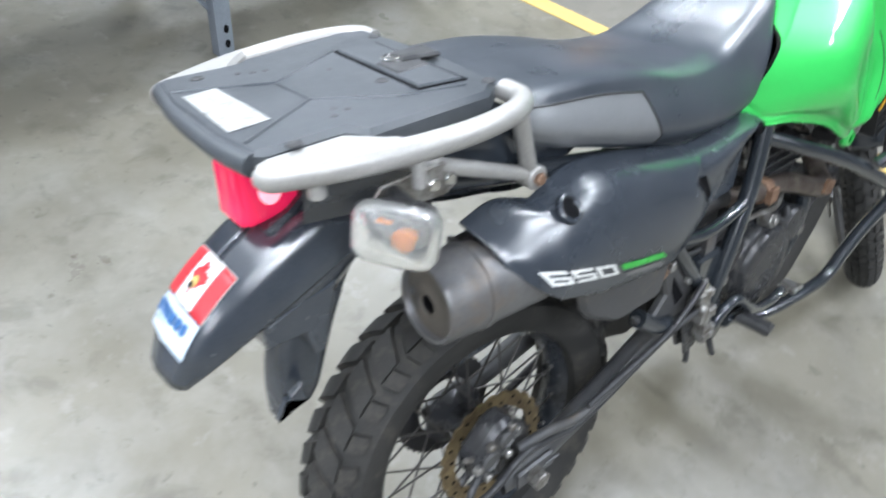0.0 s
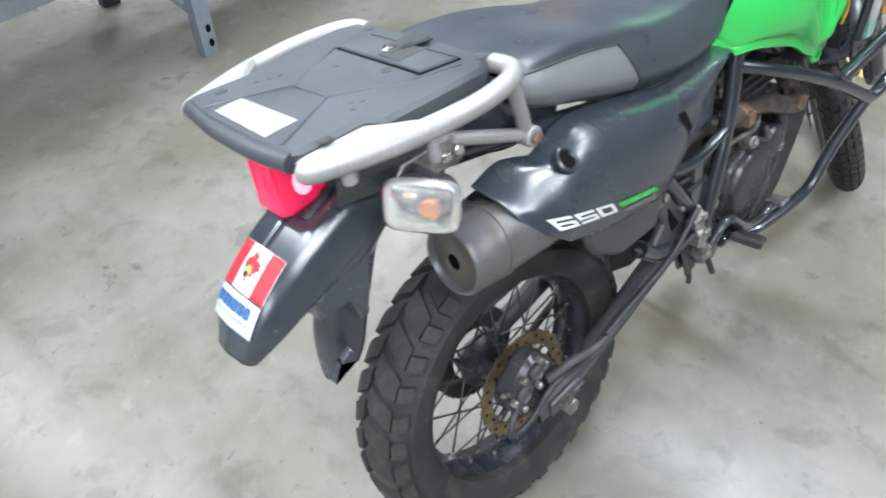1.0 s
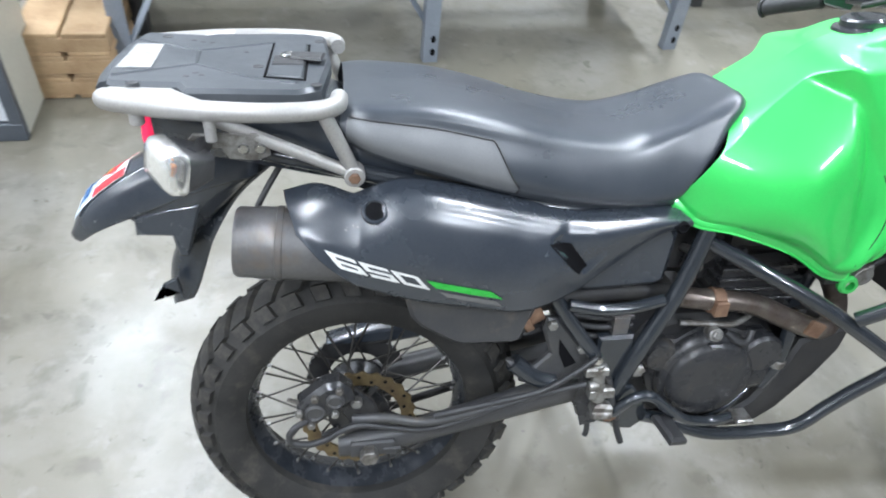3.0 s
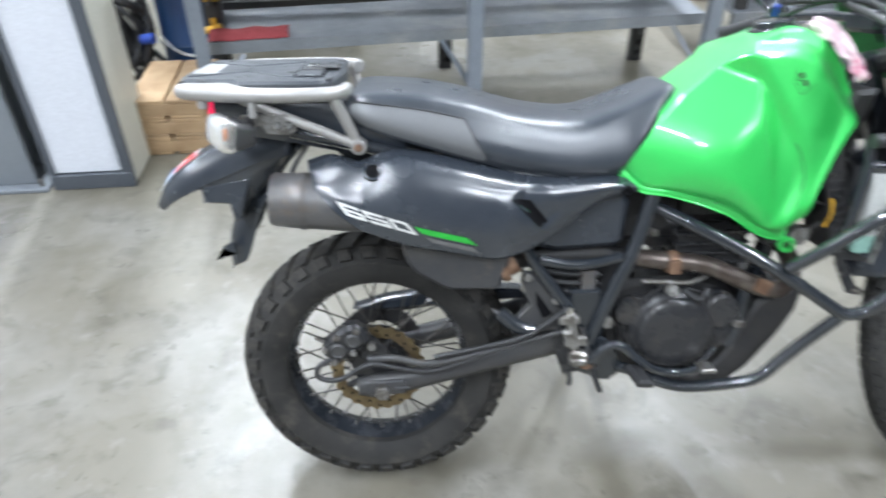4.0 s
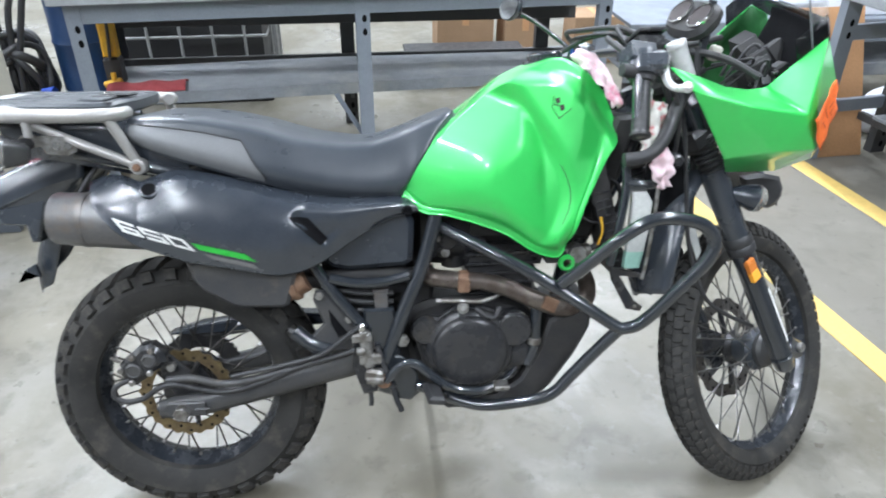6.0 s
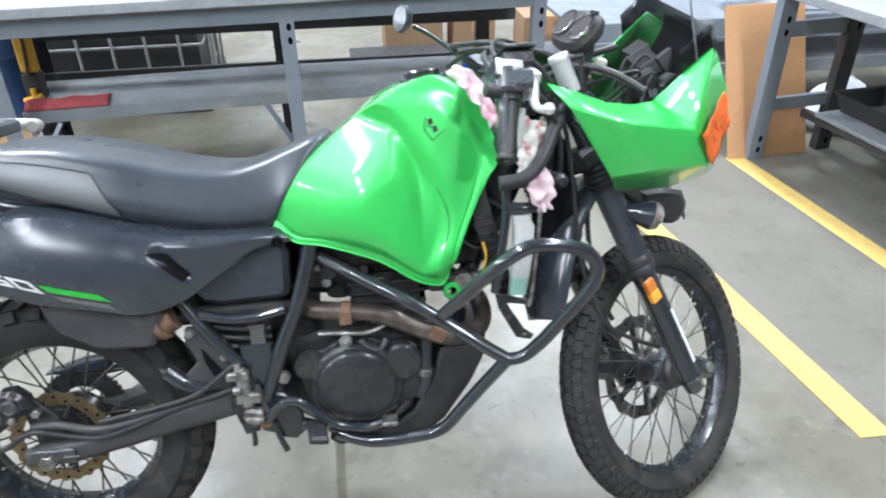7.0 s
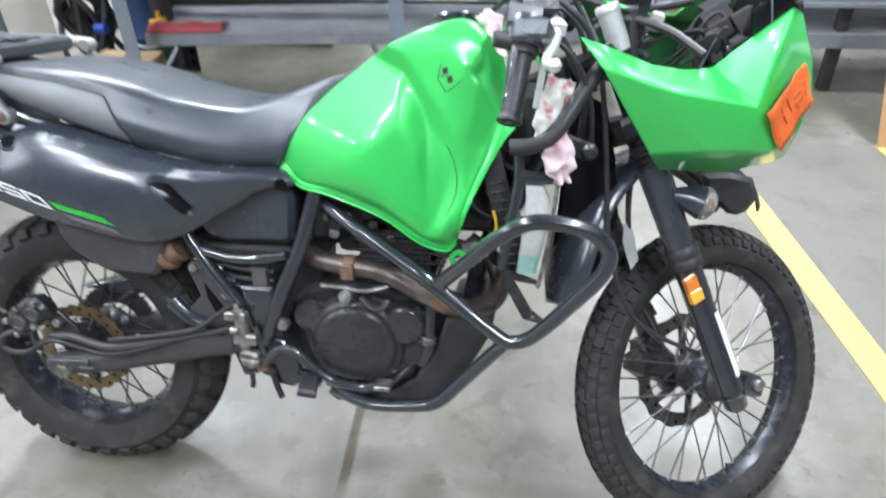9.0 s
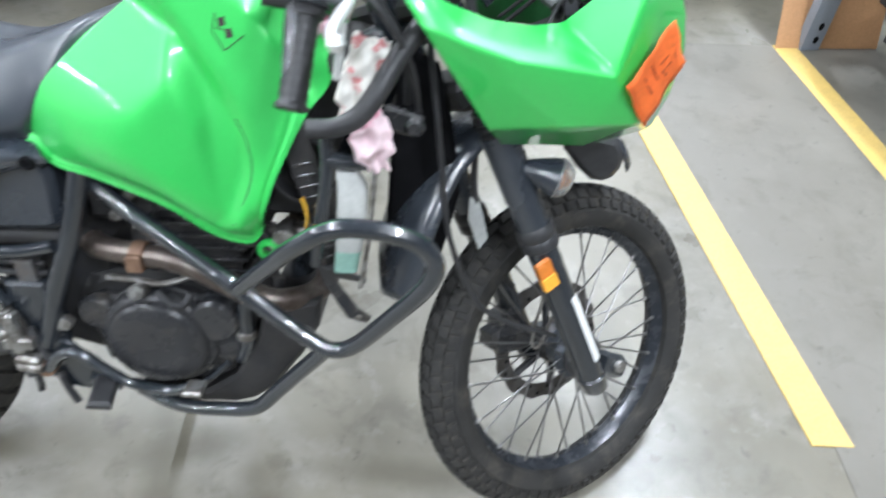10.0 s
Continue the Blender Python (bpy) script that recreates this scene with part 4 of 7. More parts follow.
TANK_NET = net
tank_shape = Shape().grid(net).grid(mirror(net), flip=True)
part("fuel_tank", tank_shape, GREEN, bike, "glossy green fuel tank", smooth=50)
for sgn in (1, -1):
    lip = [(r[0][0], (r[0][1] - 0.003) * sgn, r[0][2]) for r in TANK]
    part("tank_lip", Shape().tube([(x, y + 0.003 * sgn, z + 0.001) for x, y, z in lip], 0.0025, 8, 5), GREEN, bike)
# dark infill under and in front of the tank
inner = [[Vector((p.x * 0.96 + 0.033, p.y * 0.9, p.z * 0.97 + 0.022)) for p in r] for r in net]
part("tank_liner", Shape().grid(inner).grid(mirror(inner), flip=True), ENGINE_DARK, bike)
part("filler_cap", Shape().turn([(0.001, 0.022), (0.036, 0.022), (0.04, 0.018), (0.04, 0.008), (0.05, 0.006), (0.052, 0.0)], at(0.868, 0, 1.098) @ Euler((0, radians(-6), 0)).to_matrix().to_4x4(), 32), FRAME, bike, "black filler cap")

# seat
SEAT_REAR = [
    [(-0.030, -0.112, 0.955), (-0.034, -0.125, 0.972), (-0.030, -0.118, 0.992), (-0.026, -0.09, 1.004), (-0.024, 0, 1.006)],
    [(0.020, -0.128, 0.932), (0.020, -0.142, 0.957), (0.020, -0.130, 0.987), (0.020, -0.098, 1.006), (0.020, 0, 1.012)],
    [(0.120, -0.128, 0.897), (0.120, -0.145, 0.927), (0.120, -0.130, 0.972), (0.120, -0.100, 0.998), (0.120, 0, 1.006)],
    [(0.220, -0.126, 0.864), (0.220, -0.146, 0.897), (0.220, -0.130, 0.948), (0.220, -0.098, 0.977), (0.220, 0, 0.988)],
    [(0.330, -0.122, 0.835), (0.330, -0.142, 0.867), (0.330, -0.124, 0.922), (0.330, -0.088, 0.947), (0.330, 0, 0.956)],
]
SEAT_FRONT = [
    [(0.440, -0.116, 0.820), (0.440, -0.134, 0.850), (0.440, -0.112, 0.912), (0.440, -0.074, 0.934), (0.440, 0, 0.940)],
    [(0.515, -0.108, 0.820), (0.528, -0.122, 0.852), (0.520, -0.100, 0.925), (0.515, -0.066, 0.950), (0.515, 0, 0.952)],
    [(0.530, -0.106, 0.822), (0.560, -0.116, 0.880), (0.578, -0.090, 0.950), (0.580, -0.056, 0.975), (0.580, 0, 0.978)],
    [(0.533, -0.104, 0.826), (0.572, -0.112, 0.890), (0.606, -0.088, 0.955), (0.636, -0.050, 0.994), (0.644, 0, 1.000)],
    [(0.536, -0.100, 0.822), (0.578, -0.108, 0.886), (0.616, -0.085, 0.948), (0.655, -0.045, 0.985), (0.664, 0, 0.990)],
]
SEAT_MID = 0.030
SEAT = [r[:3] + [(r[3][0], r[3][1] - 0.006, r[3][2]), (r[4][0], SEAT_MID, 0.6 * r[4][2] + 0.4 * r[3][2])] for r in SEAT_REAR + SEAT_FRONT]
net = patch(SEAT, 10, 5)
part("seat", Shape().grid(net).grid(mirror(net, SEAT_MID), flip=True), VINYL, bike, "long black vinyl seat", smooth=60)
# grey side inserts on the passenger half
ins = []
for row in net[2:40]:
    x = row[0].x
    if x > 0.252:
        break
    last = 10 if x < 0.200 else max(2.0, 10 - 8 * (x - 0.200) / 0.050)
    ins.append([row[int(math.floor(1 + (last - 1) * j / 9))].lerp(row[int(math.floor(1 + (last - 1) * j / 9)) + 1], (1 + (last - 1) * j / 9) % 1) + Vector((0, -0.003, 0.0012)) for j in range(10)])
for sgn in (1, -1):
    rows = ins if sgn == 1 else mirror(ins, SEAT_MID)
    part("seat_insert", Shape().grid(rows, flip=sgn < 0), VINYL_GREY, bike, "grey vinyl side insert", smooth=60)

# piping along the insert's edge
part("seat_piping", Shape().tube([r[-1] + Vector((0, -0.0005, 0.001)) for r in ins[1:]] + [ins[-1][4] + Vector((0.002, -0.0005, 0)), ins[-1][0]], 0.0016, 6, 2), HOSE, bike, "black seat piping")

# side panels
PANEL_REAR = [
    [(-0.120, -0.115, 0.874), (-0.116, -0.138, 0.864), (-0.108, -0.165, 0.848), (-0.102, -0.180, 0.830)],
    [(-0.070, -0.118, 0.886), (-0.060, -0.150, 0.870), (-0.066, -0.184, 0.828), (-0.062, -0.198, 0.786)],
    [(-0.016, -0.130, 0.872), (-0.010, -0.170, 0.856), (-0.010, -0.200, 0.800), (-0.018, -0.198, 0.748)],
    [(0.060, -0.126, 0.894), (0.070, -0.178, 0.866), (0.074, -0.204, 0.780), (0.076, -0.190, 0.708)],
    [(0.150, -0.126, 0.880), (0.160, -0.180, 0.846), (0.168, -0.204, 0.755), (0.172, -0.188, 0.686)],
]
PANEL_FRONT = [
    [(0.250, -0.126, 0.852), (0.262, -0.178, 0.818), (0.270, -0.196, 0.735), (0.262, -0.180, 0.666)],
    [(0.330, -0.128, 0.830), (0.342, -0.172, 0.806), (0.350, -0.176, 0.745), (0.338, -0.165, 0.682)],
    [(0.420, -0.116, 0.822), (0.428, -0.158, 0.806), (0.430, -0.158, 0.768), (0.420, -0.150, 0.732)],
    [(0.500, -0.108, 0.820), (0.508, -0.143, 0.806), (0.508, -0.140, 0.788), (0.495, -0.132, 0.772)],
    [(0.540, -0.104, 0.814), (0.560, -0.128, 0.800), (0.566, -0.126, 0.790), (0.552, -0.120, 0.782)],
]
PANEL = PANEL_REAR + PANEL_FRONT
net = patch(PANEL, 22, 14, sharp_u=(2,))
# the sunk vent: a steep rear wall, a floor that rises towards the front, and a rib behind it
VA, VB = (0.290, 0.800), (0.366, 0.722)
VL = math.hypot(VB[0] - VA[0], VB[1] - VA[1])
for r in net:
    for p in r:
        dx, dz = p.x - VA[0], p.z - VA[1]
        along = (dx * (VB[0] - VA[0]) + dz * (VB[1] - VA[1])) / VL
        ahead = (dx * (VA[1] - VB[1]) + dz * (VB[0] - VA[0])) / VL
        ends = ease(along / 0.02) * ease((VL - along) / 0.02)
        if ahead > -0.004:
            p.y += 0.011 * ends * ease((ahead + 0.004) / 0.012) * max(0.0, 1 - ahead / 0.06)
        p.y -= 0.0025 * ease((along + 0.05) / 0.09) * ease((VL + 0.05 - along) / 0.08) * math.exp(-((ahead + 0.022) / 0.016) ** 2)
PANEL_NET = net
for sgn in (1, -1):
    rows = net if sgn == 1 else mirror(net)
    thick(part("side_panel", Shape().grid(rows, flip=sgn > 0), PLASTIC, bike, "scuffed black side panel", smooth=50), 0.004, 0)

# rear rack
RACK_MID = 0.0385
plate = [(-0.352, 0.176), (-0.361, 0.10), (-0.360, -0.02), (-0.350, -0.082), (-0.338, -0.093), (-0.252, -0.100), (-0.238, -0.126), (-0.085, -0.134), (-0.055, -0.112), (-0.042, 0.02), (-0.052, 0.170), (-0.085, 0.186), (-0.235, 0.178), (-0.250, 0.170), (-0.340, 0.182)]
rack = part("luggage_rack", Shape().slab(plate, at(0, 0, 1.005), 0.03, 0.006), RACK_PLASTIC, bike, "grey plastic luggage rack plate")


def rack_side(pts, right):
    return [(x, y if right else 2 * RACK_MID - y, z) for x, y, z in pts]


for right in (True, False):
    rail = [(-0.347, -0.101, 1.016), (-0.335, -0.114, 1.015), (-0.24, -0.150, 1.015), (-0.14, -0.166, 1.015), (-0.068, -0.158, 1.014), (-0.036, -0.136, 1.014), (-0.031, -0.100, 1.014)]
    ra = part("rail", Shape().tube(rack_side(rail, right), [0.014, 0.0152, 0.0150, 0.0138, 0.0138, 0.0138, 0.013], 14, 6), SILVER, rack, "silver painted grab rail")
    wedge = [(-0.350, -0.094), (-0.256, -0.101), (-0.243, -0.116), (-0.226, -0.134), (-0.205, -0.152), (-0.24, -0.158), (-0.335, -0.121)]
    part("rail_casting", Shape().slab([p[:2] for p in rack_side([(x, y, 0) for x, y in wedge], right)], at(0, 0, 1.004), 0.0265, 0.006), SILVER, ra, "flat cast end of the grab rail")
    part("stay", Shape().tube(rack_side([(-0.052, -0.150, 1.005), (-0.028, -0.140, 0.945), (-0.013, -0.134, 0.907)], right), 0.011, 10), SILVER, rack)
    part("stay", Shape().tube(rack_side([(-0.235, -0.11, 0.998), (-0.12, -0.128, 0.952), (-0.013, -0.136, 0.907)], right), 0.010, 10), SILVER, rack)
    part("boss", Shape().rod(*rack_side([(-0.013, -0.12, 0.906), (-0.013, -0.15, 0.906)], right), 0.016), SILVER, rack)
    part("bolt", Shape().rod(*rack_side([(-0.013, -0.149, 0.906), (-0.013, -0.157, 0.906)], right), 0.009, 6), RUST, rack, "rusty hex bolt")

rack.matrix_basis = at(0, -0.12, 1.015) @ Euler((radians(2.5), 0, 0)).to_matrix().to_4x4() @ at(0, 0.12, -1.015)
# muffler
mf = Matrix.Translation((-0.195, -0.135, 0.800)) @ Vector((0.33, -0.004, -0.030)).to_track_quat("Z", "Y").to_matrix().to_4x4()
muffler = part("muffler", Shape().turn([(0.046, 0.02), (0.047, 0.002), (0.0485, 0.0), (0.052, 0.0), (0.0555, 0.006), (0.0555, 0.030), (0.057, 0.032), (0.057, 0.075), (0.058, 0.16), (0.056, 0.24), (0.04, 0.29), (0.03, 0.30)], mf, 48), MUFFLER, bike, "dusty grey muffler with a small outlet")
part("end_cap", Shape().turn([(0.0125, 0.008), (0.0145, 0.006), (0.018, 0.0075), (0.030, 0.010), (0.042, 0.009), (0.0475, 0.006)], mf @ at(0.004, -0.006, 0), 40), CAP_RUST, muffler, "sooty rusted end cap with a round outlet")
part("outlet", Shape().turn([(0.0128, 0.0078), (0.0115, 0.035), (0.0001, 0.035)], mf @ at(0.004, -0.006, 0), 28), HOLE, muffler, "black outlet")
part("seam_band", Shape().turn([(0.0560, 0.060), (0.0592, 0.061), (0.0592, 0.070), (0.0560, 0.071)], mf, 40), MUFFLER, muffler)
part("weld_lug", Shape().box(mf @ at(0.050, 0.028, 0.085), 0.022, 0.022, 0.016, 0.004), MUFFLER, muffler)
part("heat_shield", Shape().slab([(0.06, 0.70), (0.072, 0.655), (0.090, 0.632), (0.147, 0.594), (0.165, 0.588), (0.255, 0.584), (0.270, 0.590), (0.290, 0.655), (0.30, 0.70)], side(0, -0.145, 0), 0.022, 0.008), SHIELD, bike, "dusty black heat shield below the panel")
part("exhaust_joint", Shape().rod((0.255, -0.13, 0.615), (0.305, -0.125, 0.640), 0.030, 20).rod((0.27, -0.13, 0.622), (0.285, -0.13, 0.629), 0.036, 20), RUST, bike, "rusty exhaust clamp joint")

# main frame and crash bars
def pipe(name, pts, r, mat, label="", **kw):
    return part(name, Shape().tube(pts, r, 12, 6, **kw), mat, bike, label)


pipe("frame_tube", [(0.608, -0.115, 0.785), (0.572, -0.130, 0.665), (0.520, -0.140, 0.545), (0.478, -0.140, 0.430)], 0.0165, FRAME)
pipe("frame_tube", [(0.324, -0.125, 0.670), (0.37, -0.135, 0.60), (0.430, -0.140, 0.515)], 0.014, FRAME)
pipe("frame_tube", [(0.55, -0.11, 0.785), (0.3, -0.115, 0.83), (0.0, -0.11, 0.90), (-0.15, -0.09, 0.93)], 0.014, FRAME)
pipe("crash_bar", [(0.612, -0.100, 0.745), (0.700, -0.150, 0.705), (0.812, -0.195, 0.648), (0.905, -0.222, 0.588), (0.985, -0.238, 0.532), (1.012, -0.242, 0.522), (1.050, -0.250, 0.540), (1.11, -0.272, 0.615), (1.165, -0.288, 0.69), (1.172, -0.290, 0.735), (1.135, -0.295, 0.772), (1.048, -0.300, 0.786), (0.985, -0.292, 0.752), (0.925, -0.262, 0.690), (0.872, -0.226, 0.630)], 0.0145, FRAME, "glossy black crash bar")
pipe("crash_bar", [(1.003, -0.236, 0.520), (0.945, -0.215, 0.445), (0.905, -0.206, 0.395), (0.860, -0.200, 0.345), (0.80, -0.185, 0.322), (0.700, -0.160, 0.305), (0.620, -0.130, 0.318)], 0.0145, FRAME, "lower black crash bar")

# engine
case = [(0.52, 0.50), (0.55, 0.545), (0.60, 0.56), (0.74, 0.56), (0.80, 0.545), (0.835, 0.50), (0.845, 0.42), (0.82, 0.345), (0.76, 0.305), (0.60, 0.305), (0.54, 0.35)]
engine = part("engine", Shape().slab(case, side(0, 0.11, 0), 0.20, 0.015), ENGINE_DARK, bike, "grimy black single cylinder engine")
cover = [(0.545, 0.47), (0.552, 0.512), (0.575, 0.525), (0.605, 0.520), (0.645, 0.548), (0.70, 0.548), (0.745, 0.530), (0.79, 0.532), (0.82, 0.505), (0.825, 0.46), (0.815, 0.40), (0.79, 0.35), (0.74, 0.33), (0.65, 0.328), (0.60, 0.35), (0.565, 0.40)]
part("side_cover", Shape().slab(cover, side(0, -0.085, 0), 0.03, 0.008), ENGINE, engine)
part("clutch_cover", Shape().turn([(0.105, 0.0), (0.105, 0.014), (0.099, 0.022), (0.091, 0.025), (0.088, 0.034), (0.080, 0.039), (0.05, 0.041), (0.001, 0.0415)], side(0.676, -0.113, 0.440), 56), ENGINE, engine, "round black clutch cover")
part("pump_cover", Shape().turn([(0.044, 0.0), (0.044, 0.020), (0.038, 0.027), (0.001, 0.028)], side(0.782, -0.113, 0.488), 32), ENGINE, engine)
part("rear_cover", Shape().turn([(0.036, 0.0), (0.036, 0.012), (0.03, 0.02), (0.001, 0.021)], side(0.572, -0.110, 0.492), 28), ENGINE, engine)
part("lower_cover", Shape().turn([(0.034, 0.0), (0.034, 0.012), (0.026, 0.018), (0.001, 0.018)], side(0.795, -0.108, 0.420), 24), ENGINE, engine)
part("timing_mark", Shape().slab([(-0.010, 0.0), (0.010, 0.0), (0.014, 0.055), (-0.014, 0.055)], side(0.668, -0.128, 0.475), 0.022, 0.004), ENGINE, engine)
part("oil_cap", Shape().rod((0.662, -0.12, 0.548), (0.660, -0.150, 0.556), 0.014, 12).rod((0.660, -0.150, 0.556), (0.660, -0.156, 0.558), 0.009, 6), ALLOY, engine, "dull alloy oil cap")
part("oil_line", Shape().tube([(0.60, -0.112, 0.565), (0.66, -0.122, 0.565), (0.70, -0.126, 0.563), (0.735, -0.115, 0.568), (0.76, -0.10, 0.575)], 0.006, 8), ALLOY, engine)
part("breather_hose", Shape().tube([(0.69, -0.13, 0.548), (0.715, -0.14, 0.530), (0.735, -0.14, 0.528), (0.748, -0.128, 0.545)], 0.007, 8), HOSE, engine)
for x, z in ((0.752, 0.372), (0.60, 0.372), (0.588, 0.46), (0.752, 0.508), (0.826, 0.483), (0.63, 0.52)):
    part("cover_bolt", Shape().rod((x, -0.11, z), (x, -0.128, z), 0.008, 6), ALLOY, engine)
part("cylinder", Shape().box(at(0.755, 0.0, 0.62), 0.15, 0.17, 0.13, 0.02), ENGINE_DARK, engine)
for k in range(5):
    part("cooling_fin", Shape().box(at(0.758, 0.0, 0.572 + 0.024 * k), 0.172, 0.19, 0.007, 0.002), ENGINE, engine)
part("cylinder_head", Shape().box(at(0.775, 0.0, 0.725), 0.18, 0.15, 0.07, 0.02), ENGINE_DARK, engine)
part("carburettor", Shape().rod((0.605, -0.02, 0.682), (0.70, -0.02, 0.672), 0.038, 20).rod((0.65, -0.02, 0.625), (0.65, -0.02, 0.73), 0.032, 20).rod((0.632, -0.05, 0.700), (0.632, -0.085, 0.704), 0.022, 16), ENGINE, engine, "dusty carburettor")
pipe("mid_pipe", [(0.30, -0.10, 0.625), (0.40, -0.085, 0.628), (0.50, -0.080, 0.627), (0.58, -0.085, 0.622)], 0.019, ENGINE_DARK, "sooty pipe behind the frame")
pipe("exhaust_header", [(0.575, -0.085, 0.622), (0.60, -0.100, 0.618), (0.655, -0.106, 0.611), (0.740, -0.113, 0.600), (0.829, -0.128, 0.562), (0.895, -0.125, 0.535), (0.955, -0.085, 0.530), (0.975, -0.05, 0.560), (0.955, -0.02, 0.610), (0.90, -0.01, 0.65)], 0.0215, EXHAUST, "heat-stained steel exhaust header")
part("header_clamp", Shape().rod((0.652, -0.106, 0.611), (0.676, -0.107, 0.608), 0.026, 20).box(at(0.664, -0.132, 0.606), 0.026, 0.012, 0.034, 0.003), RUST, bike, "rusty exhaust clamp")
part("header_tab", Shape().box(at(0.862, -0.152, 0.556) @ Euler((0, radians(25), 0)).to_matrix().to_4x4(), 0.034, 0.008, 0.034, 0.003), RUST, bike, "rusty welded tab")
pipe("water_pipe", [(0.838, -0.118, 0.535), (0.834, -0.122, 0.49), (0.832, -0.12, 0.44), (0.815, -0.115, 0.39)], 0.014, FRAME)
part("hose_clamp", Shape().rod((0.832, -0.121, 0.462), (0.831, -0.1205, 0.444), 0.0175, 16), ALLOY, bike, "steel hose clamp")
pipe("water_pipe", [(0.885, -0.07, 0.55), (0.875, -0.09, 0.49), (0.86, -0.09, 0.42)], 0.013, ENGINE_DARK)
skid = [(0.600, 0.298), (0.62, 0.280), (0.79, 0.278), (0.83, 0.292), (0.87, 0.325), (0.93, 0.410), (0.965, 0.478), (0.972, 0.535), (0.950, 0.532), (0.868, 0.505), (0.848, 0.440), (0.80, 0.352), (0.74, 0.31)]
part("skid_plate", Shape().slab(skid, side(0, 0.12, 0), 0.245, 0.008), ENGINE_DARK, bike, "black skid plate")

# swingarm
for y in (-0.118, 0.095):
    sw = Shape()
    rows = []
    for x, z, h, t in ((-0.06, 0.325, 0.022, 0.013), (-0.03, 0.328, 0.030, 0.016), (0.05, 0.335, 0.030, 0.018), (0.18, 0.365, 0.032, 0.02), (0.30, 0.395, 0.036, 0.022), (0.40, 0.42, 0.04, 0.024), (0.46, 0.43, 0.04, 0.024)):
        rows.append([Vector((x, y + (0.006 if y < 0 else -0.006) * x * 5 + t * math.cos(a) * (1.1 if abs(math.cos(a)) > 0.5 else 1), z + h * math.sin(a))) for a in np.linspace(0.39, 0.39 + 2 * math.pi, 9)[:-1]])
    sw.grid(rows, closed=True)
    part("swingarm", sw, SHIELD, bike, "black box-section swingarm", smooth=60)
part("axle_nut", Shape().rod((0, -0.125, 0.328), (0, -0.15, 0.328), 0.016, 6).rod((0, -0.15, 0.328), (0, -0.16, 0.328), 0.009, 12), ALLOY, bike, "dull alloy axle nut")

# tail: fender, light, hugger
CY = 0.037
FEND = [
    [(-0.165, -0.084, 0.872), (-0.160, -0.084, 0.900), (-0.155, -0.070, 0.935), (-0.155, -0.050, 0.947), (-0.155, 0.0, 0.952)],
    [(-0.243, -0.084, 0.852), (-0.248, -0.082, 0.872), (-0.250, -0.072, 0.904), (-0.250, -0.056, 0.917), (-0.252, 0.0, 0.924)],
    [(-0.316, -0.080, 0.822), (-0.326, -0.077, 0.842), (-0.335, -0.068, 0.866), (-0.338, -0.058, 0.878), (-0.341, 0.0, 0.886)],
    [(-0.376, -0.074, 0.796), (-0.388, -0.071, 0.810), (-0.397, -0.064, 0.828), (-0.401, -0.056, 0.840), (-0.405, 0.0, 0.848)],
    [(-0.425, -0.064, 0.772), (-0.436, -0.060, 0.780), (-0.444, -0.054, 0.792), (-0.447, -0.048, 0.799), (-0.452, 0.0, 0.806)],
    [(-0.462, -0.042, 0.744), (-0.470, -0.039, 0.747), (-0.475, -0.036, 0.752), (-0.477, -0.032, 0.755), (-0.481, 0.0, 0.758)],
]
net = patch(FEND, 5, 5, sharp_v=(3,))
net_l = [[Vector((p.x, p.y + CY, p.z)) for p in r] for r in net]
net_r = [[Vector((p.x, -p.y + CY, p.z)) for p in r] for r in net]
fender = thick(part("rear_fender", Shape().grid(net_l, flip=True).grid(net_r), PLASTIC, bike, "black plastic rear fender", smooth=50), 0.004, 0)


def on_fender(a, b, lift=0.0025):
    """A place on the fender's top face: a along it from the light to the tip, b across from its right to its left."""
    i, j = a * (len(net) - 1), b * 0.054
    lo = int(min(i, len(net) - 2))
    row0, row1 = net[lo], net[lo + 1]
    p, q = row0[15].lerp(row1[15], i - lo), row0[-1].lerp(row1[-1], i - lo)
    k = abs(j) / 0.056
    base = q.lerp(p, min(1.0, k))
    n = Vector((-0.72, 0, 0.69))
    return Vector((base.x, CY + j, base.z)) + n * lift


def fender_sticker(name, a0, a1, b0, b1, mat, lift, label=""):
    rows = [[on_fender(a0 + (a1 - a0) * i / 8, b0 + (b1 - b0) * j / 6, lift) for j in range(7)] for i in range(9)]
    o = part(name, Shape().grid(rows, flip=True), mat, fender, label)
    return thick(o, 0.0006, 0)


fender_sticker("flag_sticker", 0.49, 0.69, -0.97, 0.97, WHITE, 0.0042, "red and white maple leaf flag sticker")
fender_sticker("flag_band", 0.492, 0.688, -0.96, -0.46, RED, 0.0054)
fender_sticker("flag_band", 0.492, 0.688, 0.46, 0.96, RED, 0.0054)
fender_sticker("sticker", 0.697, 0.855, -0.95, 0.95, PALE_BLUE, 0.0044, "pale blue sticker with dark bars")
for k, w in enumerate((0.19, 0.06, 0.19, 0.20, 0.20, 0.19, 0.17)):
    left = 0.86 - (0.0, 0.25, 0.37, 0.62, 0.88, 1.14, 1.39)[k]
    fender_sticker("printed_bar", 0.722, 0.775, left, left - w, BLUE_INK, 0.0075)
fender_sticker("printed_bar", 0.800, 0.806, 0.8, -0.8, BLUE_INK, 0.0054)
fender_sticker("printed_bar", 0.818, 0.826, 0.85, -0.85, WHITE, 0.0054)
